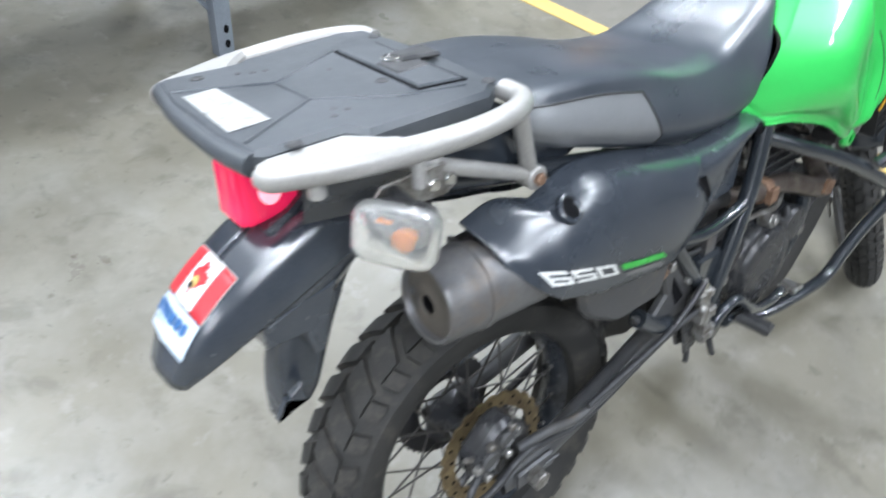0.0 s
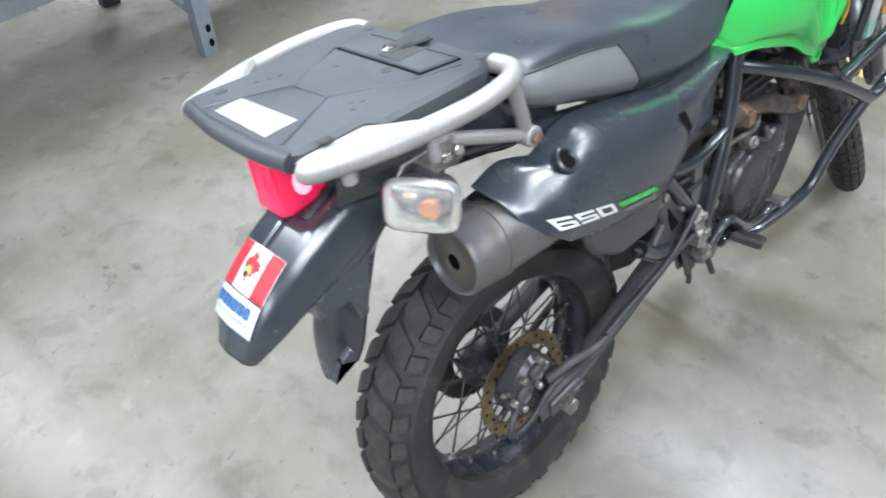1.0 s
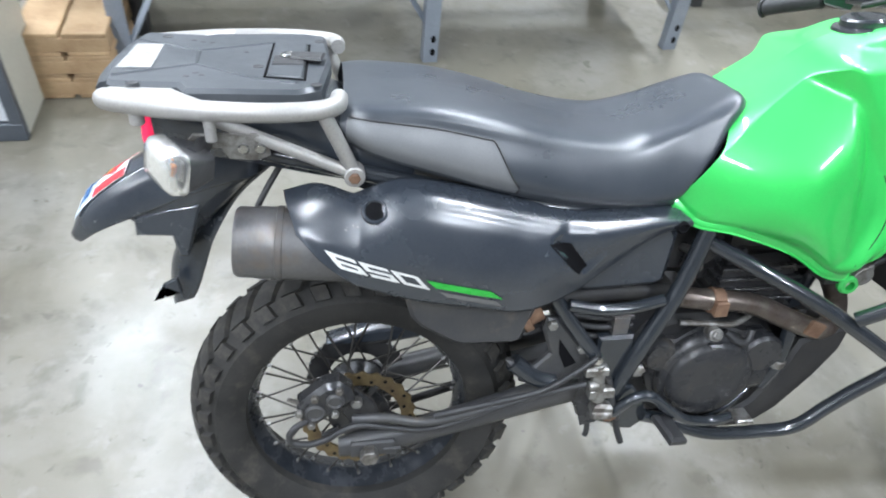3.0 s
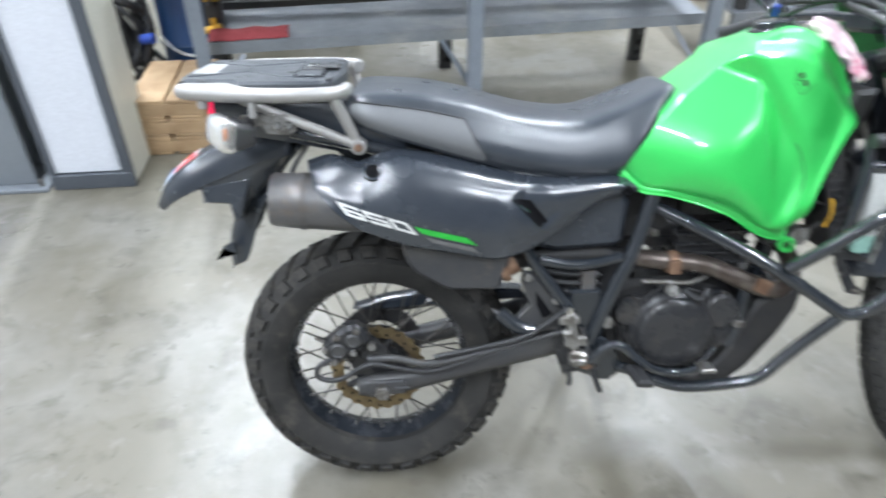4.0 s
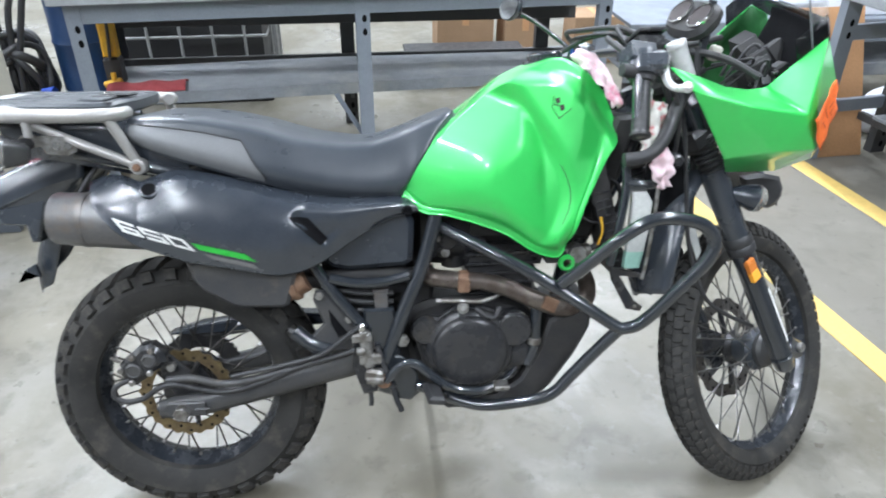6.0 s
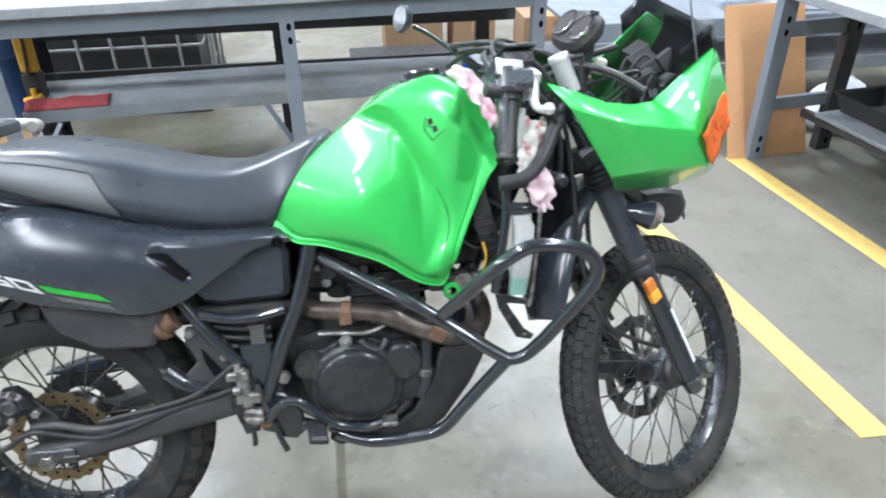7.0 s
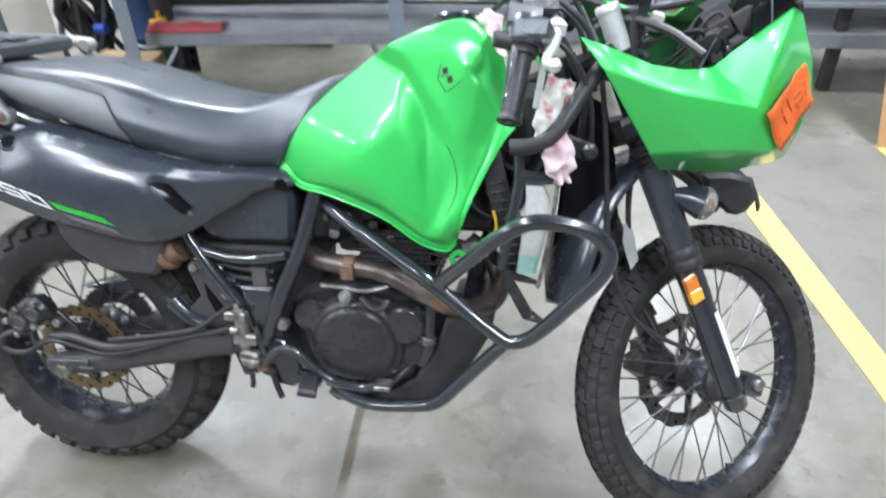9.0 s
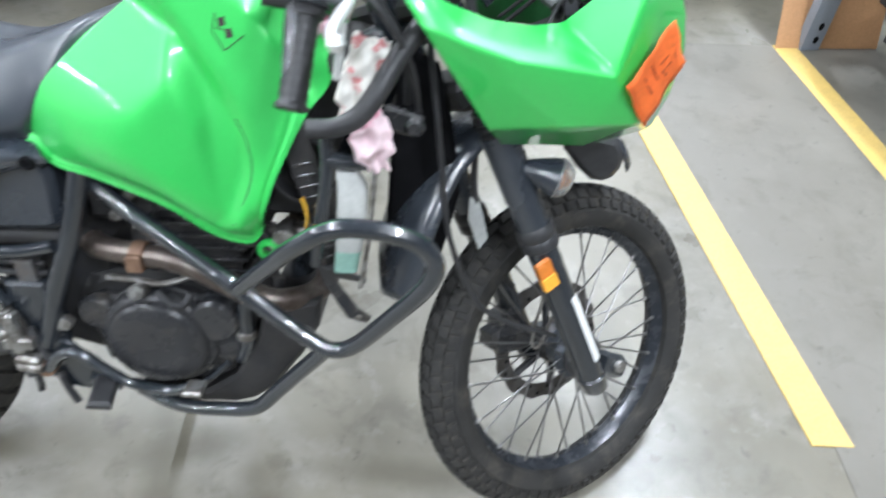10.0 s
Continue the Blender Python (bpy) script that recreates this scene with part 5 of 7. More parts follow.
LEAF = ((0.0, 1.0), (0.14, 0.74), (0.30, 0.82), (0.25, 0.42), (0.46, 0.58), (0.52, 0.44), (0.82, 0.48), (0.70, 0.28), (0.90, 0.16), (0.42, -0.20), (0.46, -0.40), (0.07, -0.33), (0.07, -0.80))
outline = [(u, v) for u, v in LEAF] + [(-u, v) for u, v in LEAF[:0:-1]]
pts = [on_fender(0.585, 0.0, 0.0056)] + [on_fender(0.585 - 0.078 * v, 0.40 * u, 0.0056) for u, v in outline]
n = len(outline)
thick(part("leaf", Shape().add(pts, [(0, 1 + k, 1 + (k + 1) % n) for k in range(n)]), RED, fender, smooth=0), 0.0006, 0)
pts = [on_fender(0.597 + 0.024 * math.cos(t), 0.14 * math.sin(t), 0.0066) for t in np.linspace(0, 2 * math.pi, 13)[:-1]]
thick(part("emblem", Shape().add(pts, [tuple(range(12))]), YELLOW, fender, smooth=0), 0.0006, 0)
pts = [on_fender(0.612 + 0.014 * math.cos(t), 0.02 + 0.10 * math.sin(t), 0.0074) for t in np.linspace(0, 2 * math.pi, 13)[:-1]]
thick(part("emblem", Shape().add(pts, [tuple(range(12))]), INK, fender, smooth=0), 0.0006, 0)

light_rows = []
for x, hw, z0, z1 in ((-0.262, 0.037, 0.908, 0.985), (-0.300, 0.040, 0.904, 0.992), (-0.320, 0.040, 0.902, 0.994), (-0.330, 0.037, 0.905, 0.992), (-0.334, 0.030, 0.911, 0.986)):
    ring = []
    for t in np.linspace(0, 2 * math.pi, 25)[:-1]:
        c, sn = math.cos(t), math.sin(t)
        ring.append(Vector((x - 0.012 * (1 - sn) * 0.5, 0.046 + hw * math.copysign(abs(c) ** 0.25, c), (z0 + z1) / 2 + (z1 - z0) / 2 * math.copysign(abs(sn) ** 0.4, sn))))
    light_rows.append(ring)
sh = Shape().grid(light_rows, closed=True)
sh.f.append(tuple(range(96, 120)))
tail_light = part("tail_light", sh, RED_LENS, bike, "lit red tail light", smooth=50)
part("bulb_glow", Shape().turn([(0.017, -0.002), (0.0155, 0.0005), (0.009, 0.0022), (0.0005, 0.0028)], side(-0.303, 0.0063, 0.946) @ Matrix.Diagonal((0.95, 1.25, 1, 1)), 24), RED_HOT, tail_light, "bright bulb spot")
part("lens_rib", Shape().tube([(-0.337, 0.012, 0.910), (-0.339, 0.012, 0.945), (-0.338, 0.012, 0.985)], 0.0016, 6), RED_LENS, tail_light)
part("light_base", Shape().slab([(-0.322, 0.900), (-0.318, 0.878), (-0.255, 0.905), (-0.255, 0.935), (-0.29, 0.912)], side(0, 0.104, 0), 0.108, 0.005), PLASTIC, bike, "black light base")
TAIL = [
    [(-0.30, -0.060, 0.925), (-0.30, -0.075, 0.960), (-0.30, -0.07, 0.998), (-0.30, 0, 1.004)],
    [(-0.18, -0.078, 0.910), (-0.18, -0.092, 0.950), (-0.18, -0.085, 0.998), (-0.18, 0, 1.004)],
    [(-0.05, -0.090, 0.885), (-0.05, -0.105, 0.930), (-0.05, -0.095, 0.992), (-0.05, 0, 1.000)],
    [(0.08, -0.095, 0.870), (0.08, -0.108, 0.900), (0.08, -0.100, 0.930), (0.08, 0, 0.935)],
]
net_t = patch(TAIL, 4, 4)
part("tail_cover", Shape().grid(net_t, flip=True).grid(mirror(net_t)), PLASTIC, bike, "black tail cover under the rack", smooth=50)
SKIRT = [
    [(-0.165, -0.045, 0.878), (-0.172, -0.038, 0.870), (-0.178, -0.020, 0.862)],
    [(-0.243, -0.045, 0.856), (-0.232, -0.036, 0.838), (-0.216, -0.014, 0.822)],
    [(-0.316, -0.041, 0.826), (-0.290, -0.032, 0.800), (-0.256, -0.006, 0.778)],
    [(-0.376, -0.035, 0.800), (-0.335, -0.024, 0.768), (-0.288, 0.004, 0.738)],
]
thick(part("fender_skirt", Shape().grid(patch(SKIRT, 5, 5)), PLASTIC, bike, "black side skirt of the rear fender", smooth=60), 0.003, 0)
# torn inner mudguard hanging below the fender
FLAP = [
    [(-0.134, -0.045, 0.896), (-0.150, -0.020, 0.900), (-0.155, 0.015, 0.900), (-0.150, 0.050, 0.900), (-0.134, 0.075, 0.896)],
    [(-0.205, -0.045, 0.825), (-0.235, -0.020, 0.830), (-0.245, 0.015, 0.832), (-0.235, 0.050, 0.830), (-0.205, 0.075, 0.825)],
    [(-0.252, -0.045, 0.750), (-0.295, -0.020, 0.752), (-0.305, 0.015, 0.752), (-0.295, 0.050, 0.752), (-0.252, 0.075, 0.750)],
    [(-0.276, -0.040, 0.690), (-0.325, -0.020, 0.690), (-0.338, 0.015, 0.690), (-0.330, 0.050, 0.690), (-0.280, 0.070, 0.690)],
    [(-0.293, -0.035, 0.645), (-0.335, -0.018, 0.635), (-0.350, 0.015, 0.635), (-0.345, 0.045, 0.640), (-0.300, 0.060, 0.660)],
    [(-0.308, -0.025, 0.615), (-0.338, -0.012, 0.600), (-0.352, 0.015, 0.585), (-0.352, 0.035, 0.600), (-0.318, 0.050, 0.645)],
]
FLAP = [FLAP[0]] + [[(x, y * 0.8 + 0.036, z - 0.008) for x, y, z in r] for r in FLAP[1:]]
net_f = patch(FLAP, 5, 5)
thick(part("mud_flap", Shape().grid(net_f), PLASTIC, bike, "torn black inner mudguard", smooth=50), 0.003, 0)
part("mud_flap_bracket", Shape().slab([(-0.365, 0.800), (-0.366, 0.767), (-0.312, 0.763), (-0.306, 0.724), (-0.290, 0.724), (-0.26, 0.82), (-0.31, 0.815)], side(0, 0.06, 0), 0.10, 0.004), PLASTIC, bike)
part("torn_strip", Shape().slab([(-0.325, 0.665), (-0.345, 0.655), (-0.350, 0.635), (-0.368, 0.622), (-0.350, 0.648), (-0.336, 0.64), (-0.32, 0.632)], side(0, 0.0, 0), 0.012, 0.002), PLASTIC, bike)

# fairing
FAIR_CORNERS = {
    "tip": (1.106, -0.150, 1.081), "t1": (1.170, -0.147, 1.059), "t2": (1.231, -0.140, 1.035), "t3": (1.288, -0.128, 1.026), "n": (1.333, -0.115, 1.028),
    "s": (1.143, -0.187, 1.034), "s1": (1.207, -0.196, 1.013), "m": (1.273, -0.200, 0.994), "v": (1.408, -0.166, 0.969),
    "e": (1.388, -0.128, 1.080), "a": (1.443, -0.138, 1.129), "f": (1.430, -0.150, 1.058),
    "k1": (1.261, -0.188, 0.959), "k2": (1.346, -0.160, 0.891), "c": (1.456, -0.126, 0.886), "d": (1.240, -0.150, 0.880),
    "b1": (1.265, -0.110, 0.842), "b2": (1.390, -0.090, 0.836), "q": (1.487, -0.068, 0.858),
    "a2": (1.470, -0.100, 1.120), "g1": (1.505, -0.085, 1.040), "g2": (1.516, -0.080, 0.985), "g3": (1.510, -0.075, 0.920), "g4": (1.500, -0.055, 0.865)}

# ---- front end: fork, fender and brake turn with the steering ----
FORK_TOP, FORK_LOW = Vector((1.093, 0, 1.101)), Vector((1.436, 0, 0.280))
FORK_DIR = (FORK_TOP - FORK_LOW).normalized()
FORK_LEN = (FORK_TOP - FORK_LOW).length


def on_fork(y, d, dx=0.0):
    p = FORK_LOW + FORK_DIR * d
    return Vector((p.x + dx, y, p.z))


def turned(name, shape, mat, parent, label="", smooth=40):
    return part(name, shape, mat, parent, label, smooth, m=STEER)


for y in (-0.1, 0.105):
    fork = turned("fork_leg", Shape().rod(on_fork(y, 0), on_fork(y, 0.05), 0.024, 24, 0.01, 0.027).rod(on_fork(y, 0.048), on_fork(y, 0.37), 0.027, 24, 0.002, 0.0275), FRAME, bike, "black fork leg with a rubber gaiter")
    turned("dust_seal", Shape().turn([(0.027, 0), (0.033, 0.004), (0.034, 0.02), (0.0315, 0.024), (0.034, 0.03), (0.034, 0.044), (0.03, 0.05)], Matrix.Translation(on_fork(y, 0.35)) @ FORK_DIR.to_track_quat("Z", "Y").to_matrix().to_4x4(), 28), HOSE, fork, "black rubber seal")
    turned("cover", Shape().rod(on_fork(y, 0.395), on_fork(y, 0.58), 0.029, 24, 0.003, 0.031), PLASTIC, fork, "black fork cover")
    prof = []
    for k in range(7):
        prof += [(0.0245, k * 0.013), (0.030, k * 0.013 + 0.004), (0.030, k * 0.013 + 0.008), (0.0245, k * 0.013 + 0.0125)]
    turned("gaiter", Shape().turn(prof, Matrix.Translation(on_fork(y, 0.575)) @ FORK_DIR.to_track_quat("Z", "Y").to_matrix().to_4x4(), 24), HOSE, fork, "ribbed dusty gaiter")
    turned("stanchion", Shape().rod(on_fork(y, 0.65), on_fork(y, FORK_LEN - 0.10), 0.021, 20), FRAME, fork)
    if y > 0:
        turned("tube_top", Shape().rod(on_fork(y, FORK_LEN - 0.10), on_fork(y, FORK_LEN), 0.0205, 24, 0.002).turn([(0.022, 0), (0.023, 0.003), (0.022, 0.009), (0.016, 0.010), (0.0155, 0.004), (0.001, 0.004)], Matrix.Translation(on_fork(y, FORK_LEN - 0.002)) @ FORK_DIR.to_track_quat("Z", "Y").to_matrix().to_4x4(), 24), CHROME, fork, "bright chrome fork tube top")
    turned("axle_lug", Shape().box(Matrix.Translation((1.462, y - 0.002, 0.334)) @ Euler((0, radians(25), 0)).to_matrix().to_4x4(), 0.055, 0.04, 0.05, 0.01), FRAME, fork)
    turned("axle_end", Shape().rod((1.470, y - 0.018, 0.334), (1.470, y - 0.030, 0.334), 0.013, 16).rod((1.470, y - 0.029, 0.334), (1.470, y - 0.031, 0.334), 0.006, 6), ALLOY, fork)
for d, w in ((0.655, 0.05), (0.80, 0.04)):
    q = Matrix.Translation(on_fork(0.0, d, -0.02)) @ FORK_DIR.to_track_quat("Z", "Y").to_matrix().to_4x4()
    turned("fork_yoke", Shape().box(q, 0.25, 0.075, w, 0.012), ENGINE_DARK, bike, "black fork yoke")
turned("axle", Shape().rod((FRONT.x, -0.1, FRONT.z), (FRONT.x, 0.11, FRONT.z), 0.012, 16), ALLOY, bike)
refl = turned("reflector", Shape().box(Matrix.Translation((1.290, -0.127, 0.560)) @ Euler((0, radians(-23), 0)).to_matrix().to_4x4(), 0.030, 0.010, 0.060, 0.004), AMBER, bike, "amber side reflector on the fork")
turned("lower_lens", Shape().box(Matrix.Translation((1.296, -0.1285, 0.546)) @ Euler((0, radians(-23), 0)).to_matrix().to_4x4(), 0.0305, 0.0105, 0.030, 0.004), AMBER_PALE, refl, "paler lower half")
turned("reflector_bracket", Shape().box(Matrix.Translation((1.305, -0.118, 0.560)) @ Euler((0, radians(-23), 0)).to_matrix().to_4x4(), 0.05, 0.006, 0.05, 0.002), FRAME, refl)

TUBE = Vector((0.385, 0.05, -0.92)).normalized()
tube_m = Matrix.Translation((1.150, -0.050, 1.133)) @ TUBE.to_track_quat("Z", "Y").to_matrix().to_4x4()
part("tube_top", Shape().turn([(0.0001, 0.004), (0.013, 0.004), (0.0135, 0.0), (0.021, 0.0), (0.0225, 0.002), (0.0225, 0.012), (0.0205, 0.014), (0.0205, 0.085)], tube_m, 28), LEVER, bike, "bright satin fork tube top")

# front fender: a narrow trough above the wheel
rows = []
arc = [(1.050, 0.540), (1.062, 0.620), (1.092, 0.700), (1.150, 0.785), (1.240, 0.845), (1.340, 0.855), (1.440, 0.830), (1.520, 0.775), (1.556, 0.732)]
for k, (x, z) in enumerate(arc):
    w = (0.045, 0.068, 0.078, 0.08, 0.08, 0.08, 0.078, 0.074, 0.058)[k]
    n = Vector((x - 1.33, 0, z - 0.48)).normalized()
    rows.append([Vector((x, 0, z)) + n * -0.03 + Vector((0, -w, 0)), Vector((x, 0, z)) + n * -0.010 + Vector((0, -w * 0.9, 0)), Vector((x, 0, z)) + Vector((0, -w * 0.55, 0)), Vector((x, 0, z)) + n * 0.004,
                 Vector((x, 0, z)) + Vector((0, w * 0.55, 0)), Vector((x, 0, z)) + n * -0.010 + Vector((0, w * 0.9, 0)), Vector((x, 0, z)) + n * -0.03 + Vector((0, w, 0))])
thick(turned("front_fender", Shape().grid(patch(rows, 5, 3)), PLASTIC, bike, "black plastic front fender", smooth=50), 0.004, -1)

# front brake on the far side
caliper = turned("front_caliper", Shape().box(Matrix.Translation((1.345, 0.075, 0.365)), 0.085, 0.07, 0.06, 0.014).box(Matrix.Translation((1.36, 0.10, 0.37)), 0.05, 0.05, 0.10, 0.01), ENGINE, bike, "black front brake caliper")
turned("bleed_screw", Shape().rod((1.335, 0.07, 0.39), (1.325, 0.07, 0.41), 0.005, 8), ALLOY, caliper)
part("hub_shell", Shape().turn([(0.016, 0.055), (0.030, 0.052), (0.052, 0.040), (0.056, 0.030), (0.050, 0.022), (0.040, 0.010), (0.038, -0.020)], AXIS_Y, 32), HUB_GREY, front_wheel, "blue-grey hub shell", m=M_FRONT)
part("valve", Shape().rod((0.02, 0, -0.262), (0.019, 0, -0.232), 0.004, 8), HOSE, front_wheel, m=M_FRONT)
part("speed_drive", Shape().turn([(0.044, 0.0), (0.046, 0.012), (0.040, 0.022), (0.022, 0.026), (0.012, 0.026)], AXIS_Y @ at(0, 0, 0.045), 28), SHIELD, front_wheel, m=M_FRONT)
pipe("speed_cable", [(1.148, -0.10, 1.02), (1.160, -0.12, 0.935), (1.173, -0.12, 0.820), (1.192, -0.12, 0.674), (1.240, -0.115, 0.547), (1.302, -0.10, 0.488), (1.40, -0.06, 0.43)], 0.005, HOSE, "black speedometer cable")
pipe("cable_guide", [(1.385, -0.05, 0.57), (1.365, -0.06, 0.50), (1.355, -0.07, 0.42), (1.37, -0.07, 0.41), (1.385, -0.06, 0.46), (1.40, -0.05, 0.52)], 0.003, ALLOY, "bent steel cable guide")
pipe("brake_hose", [(1.20, 0.0, 0.98), (1.225, -0.02, 0.86), (1.23, -0.03, 0.72), (1.26, 0.0, 0.58), (1.32, 0.05, 0.47)], 0.006, HOSE, "black front brake hose")
turned("mud_tab", Shape().slab([(1.20, 0.70), (1.22, 0.69), (1.235, 0.62), (1.215, 0.60), (1.195, 0.66)], side(0, -0.03, 0), 0.003, 0.001), MILKY, bike, "pale torn plastic tab")

# ---- fairing furniture ----
MID, LEANN = Vector((1.101, 0.0035, 1.1155)), Vector((-0.082, 0.958, 0.275))


def across(p):
    """The fairing sits crooked on its brackets: the twin of a point on its other cheek."""
    return p - LEANN * (2 * (p - MID).dot(LEANN))


CORNER = {k: Vector(p) for k, p in FAIR_CORNERS.items()}
FACETS = ["tip t1 s1 s", "t1 t2 m s1", "t2 t3 v m", "t3 n v", "n e v", "e a f v", "s s1 k1", "s1 m k1", "m v k1", "v k2 k1", "v c k2",
          "s k1 d", "k1 k2 d", "d k2 b2 b1", "k2 c q b2", "a a2 g1 f", "f g1 g2 v", "v g2 g3 c", "c g3 g4 q"]
NAMES = list(CORNER)


for sgn in (1, -1):
    pts = [CORNER[k] if sgn == 1 else across(CORNER[k]) for k in NAMES]
    faces = [tuple(NAMES.index(k) for k in f.split()) for f in FACETS]
    ob = part("fairing", Shape().add(pts, [f[::-1] if sgn > 0 else f for f in faces]), GREEN, bike, "glossy green faceted front fairing", smooth=32)
    md = ob.modifiers.new("rounded_edges", "BEVEL")
    md.width, md.segments, md.limit_method, md.angle_limit = 0.006, 3, "ANGLE", radians(12)
    # inner faces: darker green, the lining's own tone plus painted-in cavity shade
    ob.data.materials.append(GREEN_INNER_SHADE)
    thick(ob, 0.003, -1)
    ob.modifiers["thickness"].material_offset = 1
last = [CORNER[k] for k in ("a2", "g1", "g2", "g3", "g4")]
glass = [[p.lerp(across(p), t) + Vector((0.03 * math.sin(math.pi * t), 0, 0)) for p in last] for t in np.linspace(0.0, 1.0, 9)]
part("headlight", Shape().grid(glass, flip=True), SMOKED, bike, "dark headlight glass between the fairing halves")
part("headlight_shell", Shape().box(at(1.405, 0.005, 1.00) @ Euler((radians(16), 0, 0)).to_matrix().to_4x4(), 0.07, 0.24, 0.13, 0.03).rod((1.34, -0.05, 0.98), (1.39, -0.05, 0.99), 0.04).rod((1.34, 0.06, 1.01), (1.39, 0.06, 1.02), 0.04), ENGINE_DARK, bike, "black headlight shell")
top = [CORNER["n"].lerp(CORNER["e"], t) for t in (0, 0.5)] + [CORNER["e"].lerp(CORNER["a"], t) for t in (0, 0.5, 1)] + [CORNER["a2"]]
topl = [across(p) for p in top]
edge = top + topl[::-1]


def sheet(steps, inset=0):
    """A bent sheet that rises from the cowl's rim and leans back."""
    rim = edge[inset:len(edge) - inset]
    return [[p + Vector((-0.16 * lift, -p.y * 0.5 * lift, lift)) for p in rim] for lift in steps]


scr = part("windscreen", Shape().grid(sheet((0.0, 0.015, 0.030, 0.045), 2)), SCREEN, bike, "small smoked windscreen", smooth=60)
upper = part("clear_sheet", Shape().grid(sheet((0.045, 0.09, 0.13, 0.17), 3)), CLEAR, scr, "clear upper part of the windscreen", smooth=60)
thick(upper, 0.003, 0)
rim = sheet(np.linspace(0.0, 0.17, 8), 3)
part("sheet_edge", Shape().tube([r[0] for r in rim], 0.0022, 8), SMOKED_EDGE, scr, "grey cut edge")
thick(scr, 0.003, 0)
rows = []
for t in np.linspace(0.05, 0.72, 13):
    A, E, N = (CORNER[k].lerp(across(CORNER[k]), t) for k in ("a", "e", "n"))
    arch = math.sin(math.pi * t)
    rows.append([A + Vector((0.004, 0, 0.004 + 0.014 * arch)), A.lerp(E, 0.4) + Vector((0.022, 0, -0.004 + 0.010 * arch)), E + Vector((0.030, 0, -0.02)), N + Vector((0.060, 0, -0.03))])
thick(part("inner_cowl", Shape().grid(patch(rows, 2, 5)), HOLE, bike, "black inner cowl under the windscreen", smooth=60), 0.003, 0)
part("cowl_liner", Shape().slab([(1.26, 0.92), (1.30, 0.90), (1.42, 0.90), (1.45, 0.98), (1.43, 1.06), (1.40, 1.07), (1.36, 1.01), (1.27, 0.97)], side(0, 0.09, 0), 0.165, 0.02), ENGINE_DARK, bike, "black liner behind the headlight")
rnd = random.Random(11)
for k in range(22):
    x, y = (rnd.uniform(1.15, 1.24), rnd.uniform(-0.085, 0.02)) if k % 2 else (rnd.uniform(1.33, 1.40), rnd.uniform(-0.08, 0.09))
    z = 1.02 + 0.28 * (y + 0.085) * 0.5 + rnd.uniform(-0.02, 0.055)
    rot = Euler((rnd.uniform(-0.8, 0.8), rnd.uniform(-0.8, 0.8), rnd.uniform(0, 3))).to_matrix().to_4x4()
    w = rnd.uniform(0.016, 0.034)
    part("plug", Shape().box(at(x, y, z) @ rot, w, w * rnd.uniform(0.5, 0.9), w * rnd.uniform(0.6, 1.2), 0.004), (ENGINE_DARK, HOSE, ENGINE, HOSE, PLASTIC)[k % 5], bike, "black wiring plug")
    if k % 2 == 0:
        pipe("wire", [(x, y, z), (x + rnd.uniform(-0.04, 0.02), y + rnd.uniform(-0.05, 0.05), z + rnd.uniform(0.0, 0.05)), (x - rnd.uniform(0.04, 0.09), y + rnd.uniform(-0.06, 0.06), z - rnd.uniform(0.0, 0.04))], rnd.uniform(0.0025, 0.0045), HOSE, "loose black wire")
    if k % 5 == 1:
        part("bright_screw", Shape().rod((x - 0.01, y - 0.02, z + 0.02), (x - 0.01, y - 0.03, z + 0.026), 0.007, 8), CHROME, bike, "bright screw head")
for x, y, z, r in ((1.345, -0.045, 1.065, 0.026), (1.36, -0.015, 1.085, 0.022), (1.365, 0.04, 1.10, 0.030), (1.37, 0.09, 1.12, 0.028), (1.385, -0.06, 1.06, 0.02), (1.40, 0.0, 1.10, 0.026)):
    part("connector", Shape().box(at(x, y, z) @ Euler((0.4 + y * 9, 0.5, x * 7)).to_matrix().to_4x4(), r * 1.7, r * 1.5, r * 1.8, 0.005), ENGINE_DARK, bike, "black wiring connector")
gauge_m = at(1.197, -0.005, 1.185) @ Euler((radians(16), radians(-48), 0)).to_matrix().to_4x4() @ Matrix.Diagonal((0.8, 0.8, 0.8, 1))
gauge = part("instrument_panel", Shape().slab([(0.062 * math.copysign(abs(math.cos(t)) ** 0.7, math.cos(t)), 0.098 * math.copysign(abs(math.sin(t)) ** 0.7, math.sin(t))) for t in np.linspace(0, 2 * math.pi, 25)[:-1]], gauge_m @ at(0, 0, -0.035), 0.042, 0.014), ENGINE_DARK, bike, "black instrument panel")
for y, r in ((-0.05, 0.036), (0.045, 0.036)):
    part("dial", Shape().turn([(r + 0.004, 0.0), (r + 0.004, 0.006), (r, 0.008), (r * 0.97, 0.003), (0.001, 0.003)], gauge_m @ at(0.005, y, 0.008), 28), CHROME, gauge, "round dial with a bright bezel")
    part("dial_face", Shape().turn([(r * 0.95, 0), (0.001, 0.0)], gauge_m @ at(0.005, y, 0.013), 24), INK, gauge)
part("mount_bracket", Shape().tube([(1.135, -0.03, 1.09), (1.19, -0.045, 1.11), (1.26, -0.075, 1.09), (1.32, -0.11, 1.05)], 0.008, 8).tube([(1.135, 0.04, 1.10), (1.19, 0.05, 1.12), (1.27, 0.09, 1.13), (1.33, 0.13, 1.14)], 0.008, 8).tube([(1.20, -0.05, 1.12), (1.21, -0.05, 1.02), (1.235, -0.06, 0.94)], 0.008, 8), HOSE, bike, "bent black fairing bracket")
